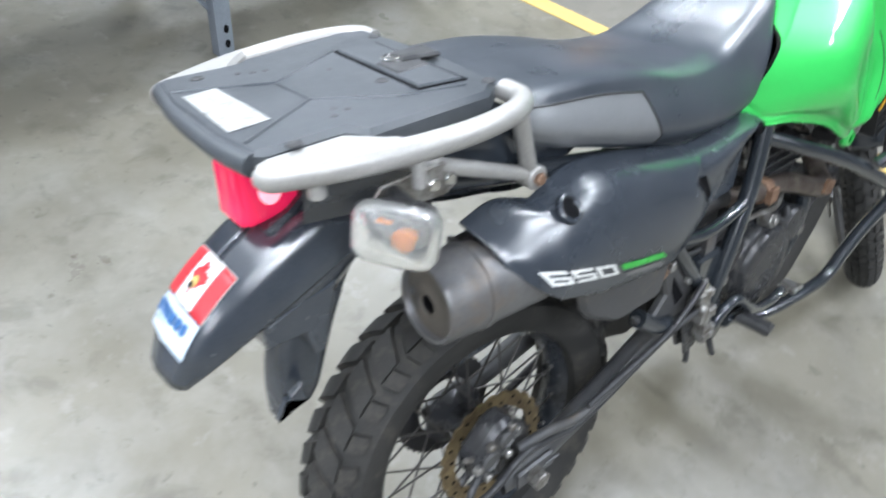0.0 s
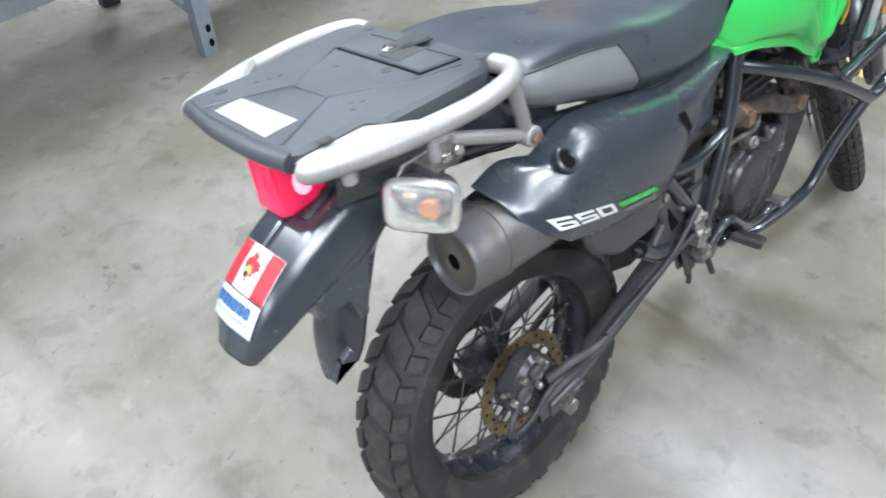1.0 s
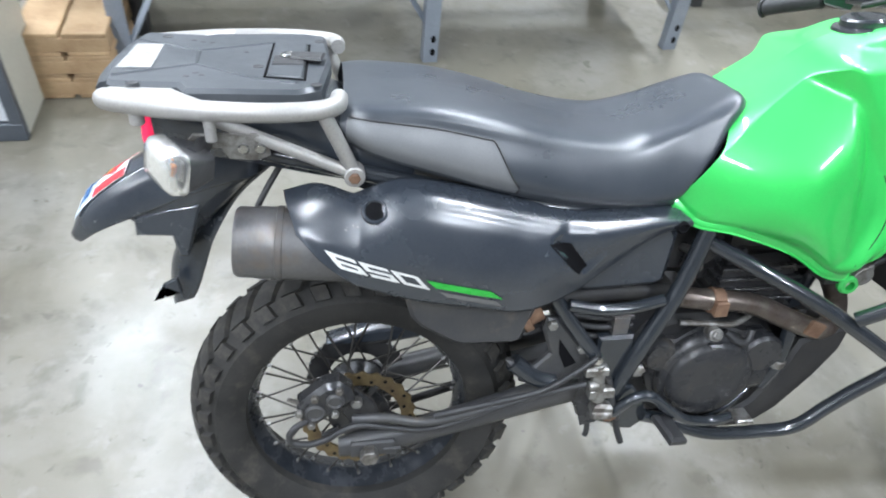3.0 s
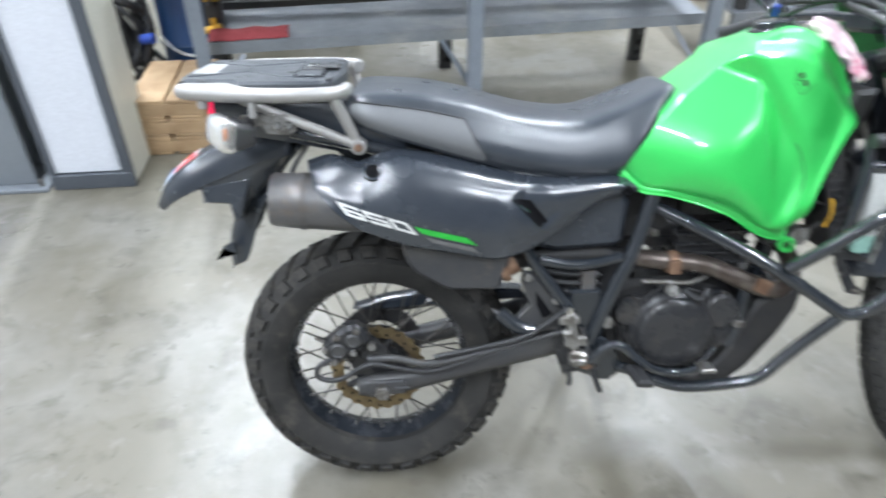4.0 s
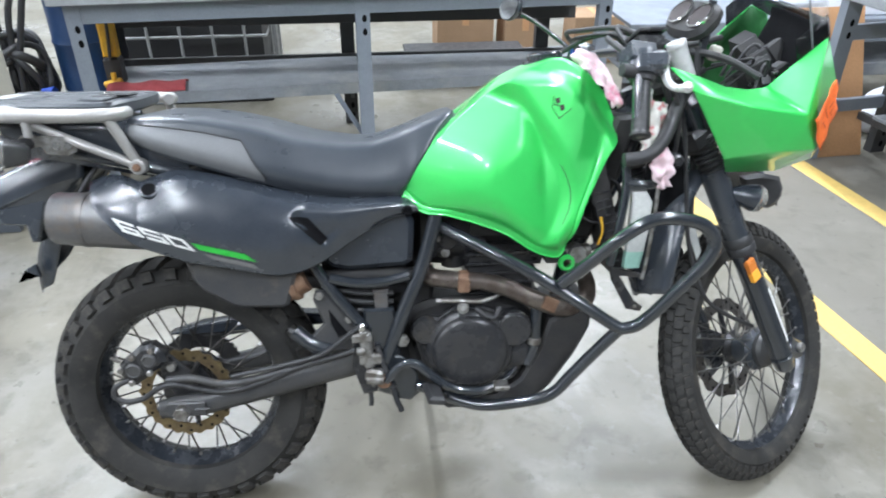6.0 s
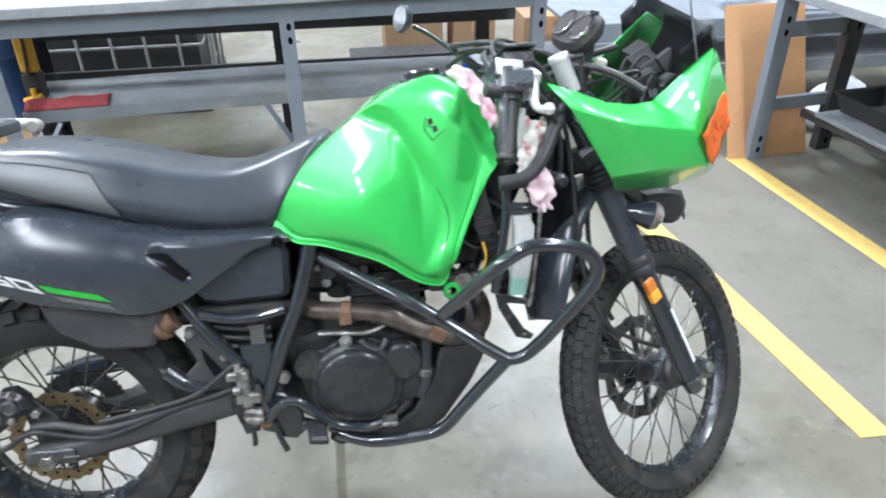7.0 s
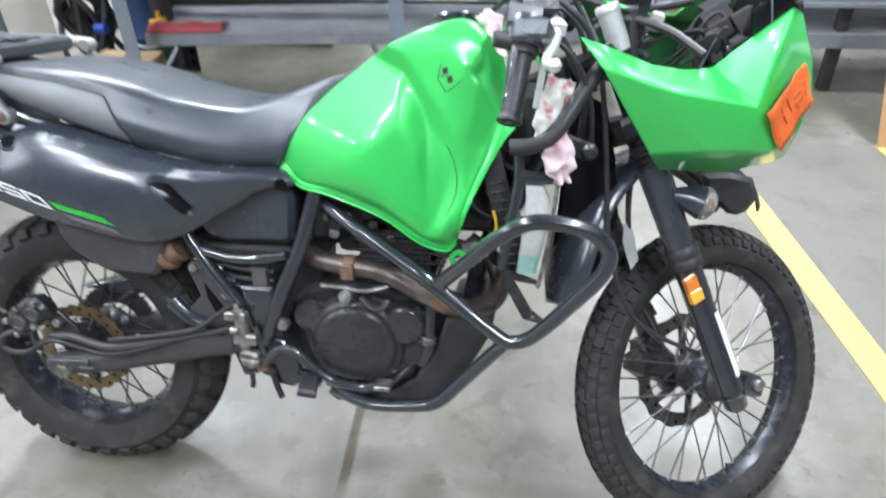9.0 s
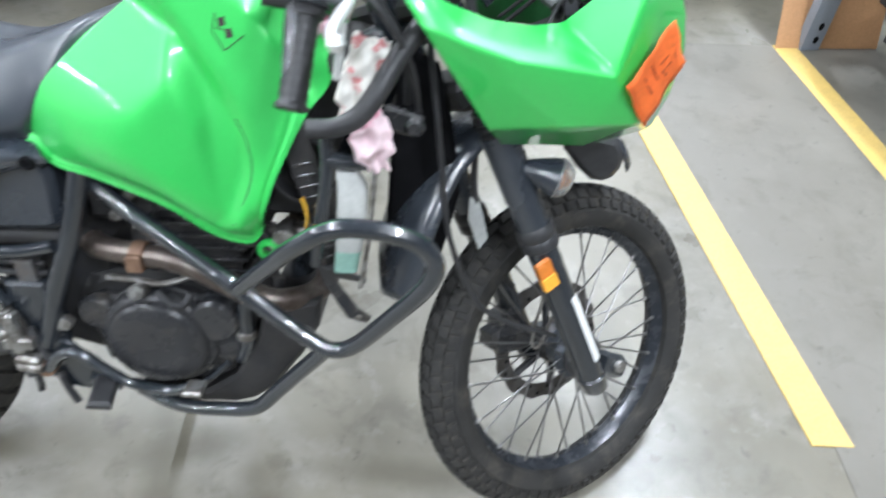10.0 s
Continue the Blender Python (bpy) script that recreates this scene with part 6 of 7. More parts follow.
part("stay", Shape().slab([(1.195, 1.055), (1.213, 1.048), (1.232, 1.150), (1.240, 1.215), (1.222, 1.220), (1.212, 1.155)], side(0, -0.035, 0), 0.010, 0.003), FRAME, bike, "flat black instrument stay")
part("relay", Shape().box(at(1.239, -0.052, 1.105) @ Euler((0.2, 0.3, 0.1)).to_matrix().to_4x4(), 0.022, 0.02, 0.034, 0.004), BEIGE, bike, "cream plug-in relay")

LEG_TOP, LEG_LOW = (STEER.inverted() @ Vector(p) for p in ((1.405, -0.093, 0.537), (1.459, -0.078, 0.390)))
rows = []
for d in np.linspace((LEG_LOW - FORK_LOW).dot(FORK_DIR), (LEG_TOP - FORK_LOW).dot(FORK_DIR), 7):
    rows.append([on_fork(-0.1, d) + (Vector((0.92 * math.sin(t), -math.cos(t), 0.38 * math.sin(t)))) * 0.0292 for t in np.linspace(0.05, 0.81, 9)])
turned("fork_stripe", Shape().grid(rows), WHITE, bike, "white reflective strip on the fork guard")

# orange notice on the fairing's front corner
rows = []
NL, NT, NR, NB = (Vector(p) for p in ((1.418, -0.170, 0.958), (1.477, -0.127, 1.040), (1.517, -0.084, 0.972), (1.464, -0.124, 0.884)))
out = (NT - NL).cross(NB - NL).normalized()
out = out if out.y < 0 else -out
for i in range(9):
    rows.append([NL.lerp(NB, i / 8).lerp(NT.lerp(NR, i / 8), j / 8) + out * (0.004 + 0.0022 * math.sin(i * 0.9 + j * 0.7) + 0.0015 * math.sin(j * 1.7 - i * 0.4)) for j in range(9)])
notice_rows = rows
notice = thick(part("paper_notice", Shape().grid(rows, flip=True), ORANGE, bike, "orange paper notice with scrawled marks", smooth=60), 0.0006, 0)
for i0, i1, j0, j1 in ((2, 3.0, 2.3, 2.5), (3.6, 5.2, 2.3, 2.5), (2, 4.6, 3.7, 3.88), (3, 3.2, 4.6, 5.9), (4.2, 4.4, 4.4, 5.9), (4.5, 5.4, 4.7, 4.88), (2.6, 5.2, 6.8, 6.95)):
    q = []
    for i, j in ((i0, j0), (i1, j0), (i1, j1), (i0, j1)):
        li, lj = min(int(i), 7), min(int(j), 7)
        p = notice_rows[li][lj].lerp(notice_rows[li + 1][lj], i - li).lerp(notice_rows[li][lj + 1].lerp(notice_rows[li + 1][lj + 1], i - li), j - lj)
        q.append(p + out * 0.0012)
    part("pen_mark", Shape().add(q, [(0, 1, 2, 3)]), PEN, notice)

part("fender_tip", Shape().slab([(1.376, 0.802), (1.430, 0.806), (1.478, 0.796), (1.491, 0.765), (1.489, 0.742), (1.477, 0.722), (1.460, 0.714), (1.440, 0.716), (1.411, 0.741), (1.385, 0.775)], side(0, 0.062, 0), 0.024, 0.010), HOSE, bike, "rounded black fender tip")

# front turn signal hanging under the fairing
fs = Matrix.Translation((1.300, -0.062, 0.786)) @ Vector((0.064, -0.006, -0.018)).to_track_quat("Z", "Y").to_matrix().to_4x4() @ Matrix.Diagonal((1, 0.92, 1, 1))
sig = part("front_turn_signal", Shape().turn([(0.001, 0.0), (0.010, 0.001), (0.020, 0.018), (0.030, 0.042), (0.035, 0.058), (0.036, 0.064)], fs, 28), PLASTIC, bike, "front turn signal with a clear lens")
part("lens", Shape().turn([(0.0362, 0.062), (0.0362, 0.070), (0.032, 0.080), (0.020, 0.088), (0.001, 0.091)], fs, 28), LENS, sig, "clear lens")
part("reflector_bowl", Shape().turn([(0.034, 0.066), (0.024, 0.062), (0.001, 0.060)], fs, 24), WHITE, sig)
part("bulb", Shape().turn([(0.010, 0.060), (0.010, 0.072), (0.001, 0.076)], fs, 14), AMBER, sig, "amber bulb")
part("stalk", Shape().tube([(1.306, -0.049, 0.785), (1.295, -0.03, 0.795), (1.275, -0.01, 0.815)], 0.010, 10), HOSE, sig)

# ---- handlebar, twisted on its mounts ----
bar = part("handlebar", Shape().tube([(0.985, 0.36, 1.085), (1.02, 0.28, 1.105), (1.06, 0.12, 1.115), (1.075, 0.0, 1.110), (1.062, -0.12, 1.112), (1.030, -0.205, 1.122), (1.006, -0.245, 1.105), (1.000, -0.268, 1.060), (0.994, -0.302, 0.968)], 0.011, 12, 6), FRAME, bike, "bent black handlebar")
gd = (Vector((0.996, -0.310, 0.948)) - Vector((1.012, -0.253, 1.066)))
gm = Matrix.Translation((1.012, -0.253, 1.066)) @ gd.to_track_quat("Z", "Y").to_matrix().to_4x4()
prof = [(0.012, -0.002), (0.024, 0.0), (0.026, 0.004), (0.0235, 0.009), (0.0235, 0.012)]
for k in range(8):
    prof += [(0.0175, 0.014 + k * 0.0125), (0.0178, 0.020 + k * 0.0125), (0.0170, 0.0225 + k * 0.0125)]
prof += [(0.018, 0.116), (0.021, 0.119), (0.021, 0.124), (0.018, 0.126), (0.008, 0.126), (0.008, 0.123), (0.001, 0.123)]
grip = part("grip", Shape().turn(prof, gm, 28), HOSE, bar, "ribbed black rubber grip")
part("bar_end_bolt", Shape().rod(gm @ Vector((0, 0, 0.121)), gm @ Vector((0, 0, 0.127)), 0.007, 6), ALLOY, bar, "dull alloy bar end bolt")
part("throttle_housing", Shape().turn([(0.014, -0.05), (0.030, -0.048), (0.034, -0.04), (0.035, -0.006), (0.030, 0.0), (0.014, 0.002)], gm, 24).box(gm @ at(0.02, 0.012, -0.022), 0.05, 0.045, 0.04, 0.008), PLASTIC, bar, "black throttle housing")
part("switch_box", Shape().box(at(1.008, -0.232, 1.105) @ Euler((radians(-35), radians(8), 0.2)).to_matrix().to_4x4(), 0.055, 0.05, 0.05, 0.008), PLASTIC, bar, "black switch box")
part("master_cylinder", Shape().box(at(1.030, -0.205, 1.125) @ Euler((radians(-25), 0, 0.3)).to_matrix().to_4x4(), 0.06, 0.05, 0.032, 0.006).box(at(1.032, -0.200, 1.146) @ Euler((radians(-25), 0, 0.3)).to_matrix().to_4x4(), 0.064, 0.054, 0.008, 0.002), ENGINE, bar, "black brake fluid reservoir")
part("front_hook", Shape().rod((0.965, -0.268, 1.082), (1.020, -0.255, 1.072), 0.0135, 14), HOSE, bar)
part("lever_perch", Shape().box(at(1.060, -0.205, 1.098) @ Euler((0.2, 0.1, 0.3)).to_matrix().to_4x4(), 0.030, 0.032, 0.030, 0.006), LEVER, bar, "bright alloy lever perch")
part("brake_lever", Shape().tube([(1.060, -0.205, 1.098), (1.062, -0.228, 1.082), (1.056, -0.262, 1.064), (1.050, -0.300, 1.052), (1.054, -0.330, 1.046), (1.062, -0.352, 1.047)], [0.010, 0.010, 0.009, 0.0075, 0.007, 0.008], 12, 6), LEVER, bar, "bent bright alloy brake lever")
part("lever_ball", Shape().turn([(0.0001, -0.011), (0.007, -0.0085), (0.011, 0.0), (0.007, 0.0085), (0.0001, 0.011)], at(1.063, -0.355, 1.048), 16), LEVER, bar)
part("cut_stub", Shape().rod((1.046, -0.205, 1.04), (1.036, -0.215, 0.965), 0.006, 10), MILKY, bar, "pale cable stub")
part("left_grip", Shape().rod((1.006, 0.315, 1.098), (0.940, 0.425, 1.062), 0.0175, 20, 0.004).rod((0.940, 0.425, 1.062), (0.937, 0.430, 1.060), 0.021, 20), HOSE, bar, "black rubber grip")
part("left_switch_box", Shape().box(at(1.02, 0.285, 1.115) @ Euler((0.3, 0.2, -0.5)).to_matrix().to_4x4(), 0.055, 0.05, 0.05, 0.008), PLASTIC, bar)
part("horn_button", Shape().box(at(0.998, 0.268, 1.125) @ Euler((0.3, 0.2, -0.5)).to_matrix().to_4x4(), 0.01, 0.02, 0.03, 0.003), BLUE_PLASTIC, bar, "blue clip on the switch box")
part("clutch_lever", Shape().tube([(1.055, 0.25, 1.115), (1.04, 0.32, 1.105), (1.00, 0.40, 1.08), (0.985, 0.43, 1.07)], 0.006, 10), ALLOY, bar)
part("bar_clamp", Shape().box(at(1.075, 0.0, 1.108), 0.05, 0.11, 0.045, 0.01), FRAME, bar)
mir = part("mirror", Shape().turn([(0.001, -0.016), (0.04, -0.013), (0.056, -0.004), (0.058, 0.004), (0.053, 0.006), (0.001, 0.007)], at(0.842, 0.345, 1.240) @ Euler((radians(6), radians(-80), 0.15)).to_matrix().to_4x4() @ Matrix.Diagonal((0.60, 1.15, 1, 1)), 32), PLASTIC, bike, "round black rear-view mirror on a stem")
part("glass", Shape().turn([(0.052, 0.0), (0.001, 0.0)], at(0.842, 0.345, 1.240) @ Euler((radians(6), radians(-80), 0.15)).to_matrix().to_4x4() @ Matrix.Diagonal((0.60, 1.15, 1, 1)) @ at(0, 0, 0.0085), 32), CHROME, mir, "mirror glass")
part("stem", Shape().tube([(1.01, 0.29, 1.11), (0.99, 0.32, 1.135), (0.96, 0.33, 1.160), (0.915, 0.335, 1.195), (0.868, 0.34, 1.222)], 0.006, 10), FRAME, mir, "thin black stem")

# cables over the tank
for k, pts in enumerate((
    [(1.02, 0.26, 1.11), (0.97, 0.18, 1.14), (0.96, 0.06, 1.15), (1.02, -0.05, 1.15), (1.10, -0.06, 1.10), (1.13, -0.04, 1.0)],
    [(1.02, 0.27, 1.12), (0.95, 0.15, 1.16), (0.95, 0.02, 1.165), (1.03, -0.08, 1.16), (1.12, -0.09, 1.09), (1.14, -0.06, 0.98)],
    [(1.00, -0.23, 1.10), (0.985, -0.15, 1.13), (1.00, -0.04, 1.145), (1.05, 0.06, 1.15), (1.12, 0.08, 1.09)],
    [(1.01, -0.22, 1.11), (1.00, -0.13, 1.15), (1.03, -0.02, 1.17), (1.09, 0.05, 1.15), (1.14, 0.05, 1.06)],
    [(0.93, 0.10, 1.12), (0.98, 0.03, 1.15), (1.06, -0.03, 1.155), (1.15, -0.02, 1.13), (1.20, 0.0, 1.10)],
    [(1.06, -0.17, 1.10), (1.09, -0.16, 1.05), (1.12, -0.13, 0.98), (1.12, -0.10, 0.90)],
    [(1.05, -0.19, 1.09), (1.10, -0.19, 1.04), (1.13, -0.16, 0.97), (1.14, -0.12, 0.88)],
)):
    pipe("control_cable", pts, 0.0048 + 0.001 * (k % 3), HOSE, "black control cable")
pipe("loom", [(1.145, -0.14, 1.03), (1.115, -0.17, 0.99), (1.09, -0.20, 0.950), (1.065, -0.215, 0.918), (1.034, -0.222, 0.902), (0.995, -0.222, 0.898)], 0.0145, HOSE, "thick black cable loom")

# ---- radiator side ----
part("radiator", Shape().box(at(0.985, -0.105, 0.755) @ Euler((0, radians(-14), 0)).to_matrix().to_4x4(), 0.04, 0.11, 0.26, 0.006), ENGINE_DARK, bike, "dark radiator")
for k in range(11):
    part("radiator_fin", Shape().box(at(0.985, -0.161, 0.755) @ Euler((0, radians(-14), 0)).to_matrix().to_4x4() @ at(0, 0, -0.12 + k * 0.0185), 0.03, 0.006, 0.004, 0.001), ENGINE, bike)
part("fan_ring", Shape().turn([(0.05, 0), (0.055, 0.01), (0.055, 0.03), (0.05, 0.03)], side(0.968, -0.12, 0.80), 28).rod((0.968, -0.13, 0.80), (0.968, -0.155, 0.80), 0.02), HOSE, bike, "black fan ring")
pipe("radiator_guard", [(1.010, -0.190, 0.895), (1.012, -0.195, 0.83), (0.998, -0.20, 0.74), (0.985, -0.195, 0.66)], 0.010, FRAME, "black guard bar")
pipe("radiator_guard", [(1.008, -0.192, 0.842), (1.05, -0.195, 0.838), (1.088, -0.185, 0.838)], 0.012, FRAME, "black guard bar")
res = []
for x, z, w, d in ((1.032, 0.825, 0.032, 0.022), (1.040, 0.80, 0.044, 0.03), (1.036, 0.74, 0.044, 0.03), (1.030, 0.69, 0.040, 0.03), (1.024, 0.652, 0.036, 0.028)):
    res.append([Vector((x + 0.008 + w / 2 * math.copysign(abs(math.cos(t)) ** 0.5, math.cos(t)), -0.192 + d / 2 * math.copysign(abs(math.sin(t)) ** 0.5, math.sin(t)), z)) for t in np.linspace(0, 2 * math.pi, 25)[:-1]])
sh = Shape().grid(res[:4], closed=True)
sh.f.append(tuple(range(24)))
bottle = part("coolant_bottle", sh, MILKY, bike, "milky plastic coolant bottle")
sh = Shape().grid(res[3:], closed=True)
sh.f.append(tuple(range(24, 48))[::-1])
part("coolant", sh, COOLANT, bottle, "green coolant showing through")
pipe("bottle_strap", [(1.082, -0.195, 0.835), (1.075, -0.20, 0.76), (1.062, -0.205, 0.66), (1.055, -0.205, 0.625)], 0.004, ALLOY, "thin steel strap")
part("lower_bracket", Shape().slab([(0.985, 0.655), (1.06, 0.632), (1.062, 0.622), (1.01, 0.63), (1.048, 0.566), (1.068, 0.552), (1.062, 0.540), (1.030, 0.548), (0.992, 0.620)], side(0, -0.182, 0), 0.008, 0.002), ENGINE, bike, "bent bracket with a bolt hole")
part("bracket_hole", Shape().rod((1.048, -0.189, 0.553), (1.048, -0.1915, 0.553), 0.005, 10), ALLOY, bike)
tap = part("fuel_tap", Shape().rod((0.885, -0.115, 0.667), (0.960, -0.115, 0.675), 0.016).rod((0.925, -0.10, 0.672), (0.925, -0.15, 0.672), 0.020), ALLOY, bike, "dull alloy fuel tap")
part("tap_ring", Shape().turn([(0.010, 0.0), (0.019, 0.0), (0.020, 0.008), (0.016, 0.014), (0.010, 0.014), (0.010, 0.0)], side(0.899, -0.140, 0.655), 24), GREEN, tap, "green ring")
part("tap_mount", Shape().box(at(0.875, -0.12, 0.668), 0.05, 0.05, 0.03, 0.006), ENGINE_DARK, tap)
pipe("fuel_hose", [(0.96, -0.115, 0.675), (0.985, -0.125, 0.70), (0.985, -0.15, 0.74), (0.975, -0.155, 0.80)], 0.007, HOSE)
pipe("wiring", [(0.965, -0.165, 0.70), (0.972, -0.17, 0.735), (0.966, -0.17, 0.765)], 0.003, YELLOW_GEAR, "yellow wire")
pipe("down_tube", [(1.09, 0.0, 0.93), (1.02, 0.0, 0.78), (0.93, 0.0, 0.60), (0.90, 0.0, 0.36)], 0.024, FRAME, "black frame down tube")
pipe("top_tube", [(1.09, 0.0, 0.98), (0.85, 0.0, 0.86), (0.62, 0.0, 0.80)], 0.025, FRAME)
part("head_stock", Shape().rod(on_fork(0, 0.60, -0.045), on_fork(0, 0.82, -0.045), 0.030, 20), FRAME, bike)
part("horn", Shape().turn([(0.001, 0.0), (0.03, 0.0), (0.034, 0.008), (0.02, 0.022), (0.001, 0.022)], side(1.135, -0.150, 0.880) @ Matrix.Diagonal((0.45, 0.45, 0.6, 1)), 20).box(at(1.115, -0.14, 0.885) @ Euler((0, 0.3, 0)).to_matrix().to_4x4(), 0.06, 0.02, 0.035, 0.005), ENGINE, bike, "dark bracket with a bolt eye")
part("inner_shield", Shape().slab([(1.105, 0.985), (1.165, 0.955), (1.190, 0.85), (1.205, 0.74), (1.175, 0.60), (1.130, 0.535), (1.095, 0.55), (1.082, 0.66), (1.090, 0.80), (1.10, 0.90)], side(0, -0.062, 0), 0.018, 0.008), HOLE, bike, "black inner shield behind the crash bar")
part("tank_wedge", Shape().slab([(0.88, 0.70), (0.955, 0.86), (0.99, 0.93), (1.01, 0.98), (1.06, 0.98), (1.03, 0.86), (0.96, 0.70)], side(0, 0.09, 0), 0.20, 0.01), ENGINE_DARK, bike)

# ---- side panel furniture ----
def on_net(grid, x, z, lift):
    """The place on a side-facing net over the point (x, z), lift out to the bike's right."""
    best = sorted((((p.x - x) ** 2 + (p.z - z) ** 2, p.y) for r in grid for p in r), key=lambda q: q[0])[:5]
    w = [1 / (d + 1e-6) for d, _ in best]
    return Vector((x, sum(a * y for a, (_, y) in zip(w, best)) / sum(w) - lift, z))


panel_net = PANEL_NET
tank_net = TANK_NET


def decal(name, quad, grid, mat, parent, lift=0.002, nu=8, nv=3, label=""):
    a, b, c, d = (Vector((x, 0, z)) for x, z in quad)
    rows = [[on_net(grid, *((a.lerp(b, i / nu)).lerp(d.lerp(c, i / nu), j / nv).xz), lift) for j in range(nv + 1)] for i in range(nu + 1)]
    return part(name, Shape().grid(rows), mat, parent, label, smooth=60)


SIDE_PANEL = [o for o in bike.children if o.name.startswith("side_panel")][0]
base, e1, e2 = Vector((-0.040, 0, 0.781)), Vector((0.0455, 0, -0.0160)), Vector((-0.0215, 0, 0.030))
BARS = {"6": ((0, 0, 1, 0.24), (0, 0.40, 1, 0.60), (0, 0.78, 1, 1), (0, 0, 0.22, 1), (0.78, 0, 1, 0.55)),
        "5": ((0, 0, 1, 0.24), (0, 0.40, 1, 0.60), (0, 0.78, 1, 1), (0, 0.45, 0.22, 1), (0.78, 0, 1, 0.55)),
        "0": ((0, 0, 1, 0.24), (0, 0.78, 1, 1), (0, 0, 0.22, 1), (0.78, 0, 1, 1))}
for k, ch in enumerate("650"):
    sh = Shape()
    for x0, z0, x1, z1 in BARS[ch]:
        def spot(u, v):
            p = base + e1 * (k * 1.06 + u * 0.94) + e2 * v
            return on_net(panel_net, p.x, p.z, 0.0035)
        nu, nv = (5, 2) if x1 - x0 > 0.5 else (2, 4)
        sh.grid([[spot(x0 + (x1 - x0) * i / nu, z0 + (z1 - z0) * j / nv) for j in range(nv + 1)] for i in range(nu + 1)])
    part("digit", sh, WHITE, SIDE_PANEL, "white number decal", smooth=60)
decal("stripe", [(0.092, 0.754), (0.197, 0.724), (0.220, 0.703), (0.106, 0.737)], panel_net, DECAL_GREEN, SIDE_PANEL, 0.0035, label="bright green stripe")
decal("stripe", [(0.112, 0.729), (0.210, 0.700), (0.222, 0.684), (0.126, 0.715)], panel_net, DECAL_GREY, SIDE_PANEL, 0.0035, label="grey stripe")
vent = decal("vent", [(0.290, 0.797), (0.330, 0.792), (0.368, 0.742), (0.352, 0.730)], panel_net, HOLE, SIDE_PANEL, 0.0036, 6, 4, "dark vent opening")
c = on_net(panel_net, 0.015, 0.863, 0.0055)
face = Matrix.Translation(c) @ Vector((0.08, -0.74, 0.67)).to_track_quat("Z", "Y").to_matrix().to_4x4()
part("bolt_recess", Shape().turn([(0.021, -0.004), (0.020, 0.002), (0.0165, 0.004), (0.0145, 0.002), (0.0145, -0.002)], face, 28), PLASTIC, SIDE_PANEL, "round bolt recess")
part("recess_floor", Shape().turn([(0.0147, 0.0012), (0.0001, 0.0008)], face, 24), HOLE, SIDE_PANEL)
c = on_net(panel_net, 0.541, 0.792, 0.0)
part("panel_bolt", Shape().turn([(0.012, 0.0), (0.012, 0.004), (0.008, 0.007), (0.006, 0.004), (0.0001, 0.004)], Matrix.Translation(c + Vector((0, -0.004, 0))) @ AXIS_Y, 20), HOLE, SIDE_PANEL, "black panel bolt")
part("air_box", Shape().slab([(0.33, 0.70), (0.36, 0.66), (0.40, 0.650), (0.53, 0.655), (0.548, 0.665), (0.555, 0.76), (0.54, 0.79), (0.45, 0.78)], side(0, 0.09, 0), 0.205, 0.012), PLASTIC, bike, "black air box")

# tank decal and scuff
LOGO = [((0.865, 1.024), (0.874, 1.027), (0.876, 1.016), (0.867, 1.013)), ((0.874, 1.010), (0.883, 1.012), (0.885, 1.001), (0.876, 0.998)), ((0.862, 1.013), (0.874, 1.010), (0.874, 1.0085), (0.862, 1.0115)),
        ((0.872, 0.983), (0.899, 1.003), (0.900, 1.002), (0.873, 0.982)), ((0.862, 1.032), (0.8632, 1.032), (0.858, 1.006), (0.8568, 1.006)), ((0.8568, 1.006), (0.858, 1.0065), (0.873, 0.983), (0.872, 0.982))]
TANK_OB = [o for o in bike.children if o.name.startswith("fuel_tank")][0]
for q in LOGO:
    decal("tank_mark", q, tank_net, INK, TANK_OB, 0.002, 3, 2)
part("scuff", Shape().tube([on_net(tank_net, x, z, -0.0005) for x, z in ((0.876, 0.885), (0.890, 0.855), (0.897, 0.820), (0.893, 0.79), (0.880, 0.758), (0.862, 0.720))], 0.0011, 6), ENGINE_DARK, TANK_OB, "dark scuffed crease")

# ---- rear rack furniture ----
Z0 = 1.035
part("label", Shape().slab([(-0.346, 0.100), (-0.306, 0.100), (-0.299, -0.029), (-0.347, -0.030)], at(0, 0, Z0 + 0.0005), 0.0008), FADED, rack, "faded white paper label")
lid = part("tool_lid", Shape().slab([(-0.134, 0.108), (-0.081, 0.100), (-0.082, -0.085), (-0.134, -0.071)], at(0, 0, Z0 - 0.002), 0.006, 0.002), RACK_PLASTIC, rack, "hinged tool box lid")
part("lid_seam", Shape().tube([(-0.136, 0.111, Z0), (-0.078, 0.103, Z0), (-0.079, -0.088, Z0), (-0.137, -0.073, Z0), (-0.136, 0.111, Z0)], 0.002, 6, smooth_path=False), HOLE, rack)
part("lock", Shape().turn([(0.013, 0.0), (0.013, 0.006), (0.010, 0.008), (0.0095, 0.005), (0.0001, 0.005)], at(-0.108, 0.022, Z0 + 0.002), 24), CHROME, rack, "chrome key lock")
part("lock_housing", Shape().box(at(-0.106, 0.0, Z0 + 0.001), 0.05, 0.05, 0.010, 0.004), HOSE, rack)
for pts in (((-0.349, 0.127), (-0.246, 0.066), (-0.136, 0.118)), ((-0.344, -0.063), (-0.241, -0.009), (-0.160, -0.073), (-0.09, -0.10)), ((-0.246, 0.066), (-0.241, -0.009))):
    part("moulded_rib", Shape().tube([(x, y, Z0 - 0.0005) for x, y in pts], 0.0028, 6, smooth_path=False), RACK_PLASTIC, rack)
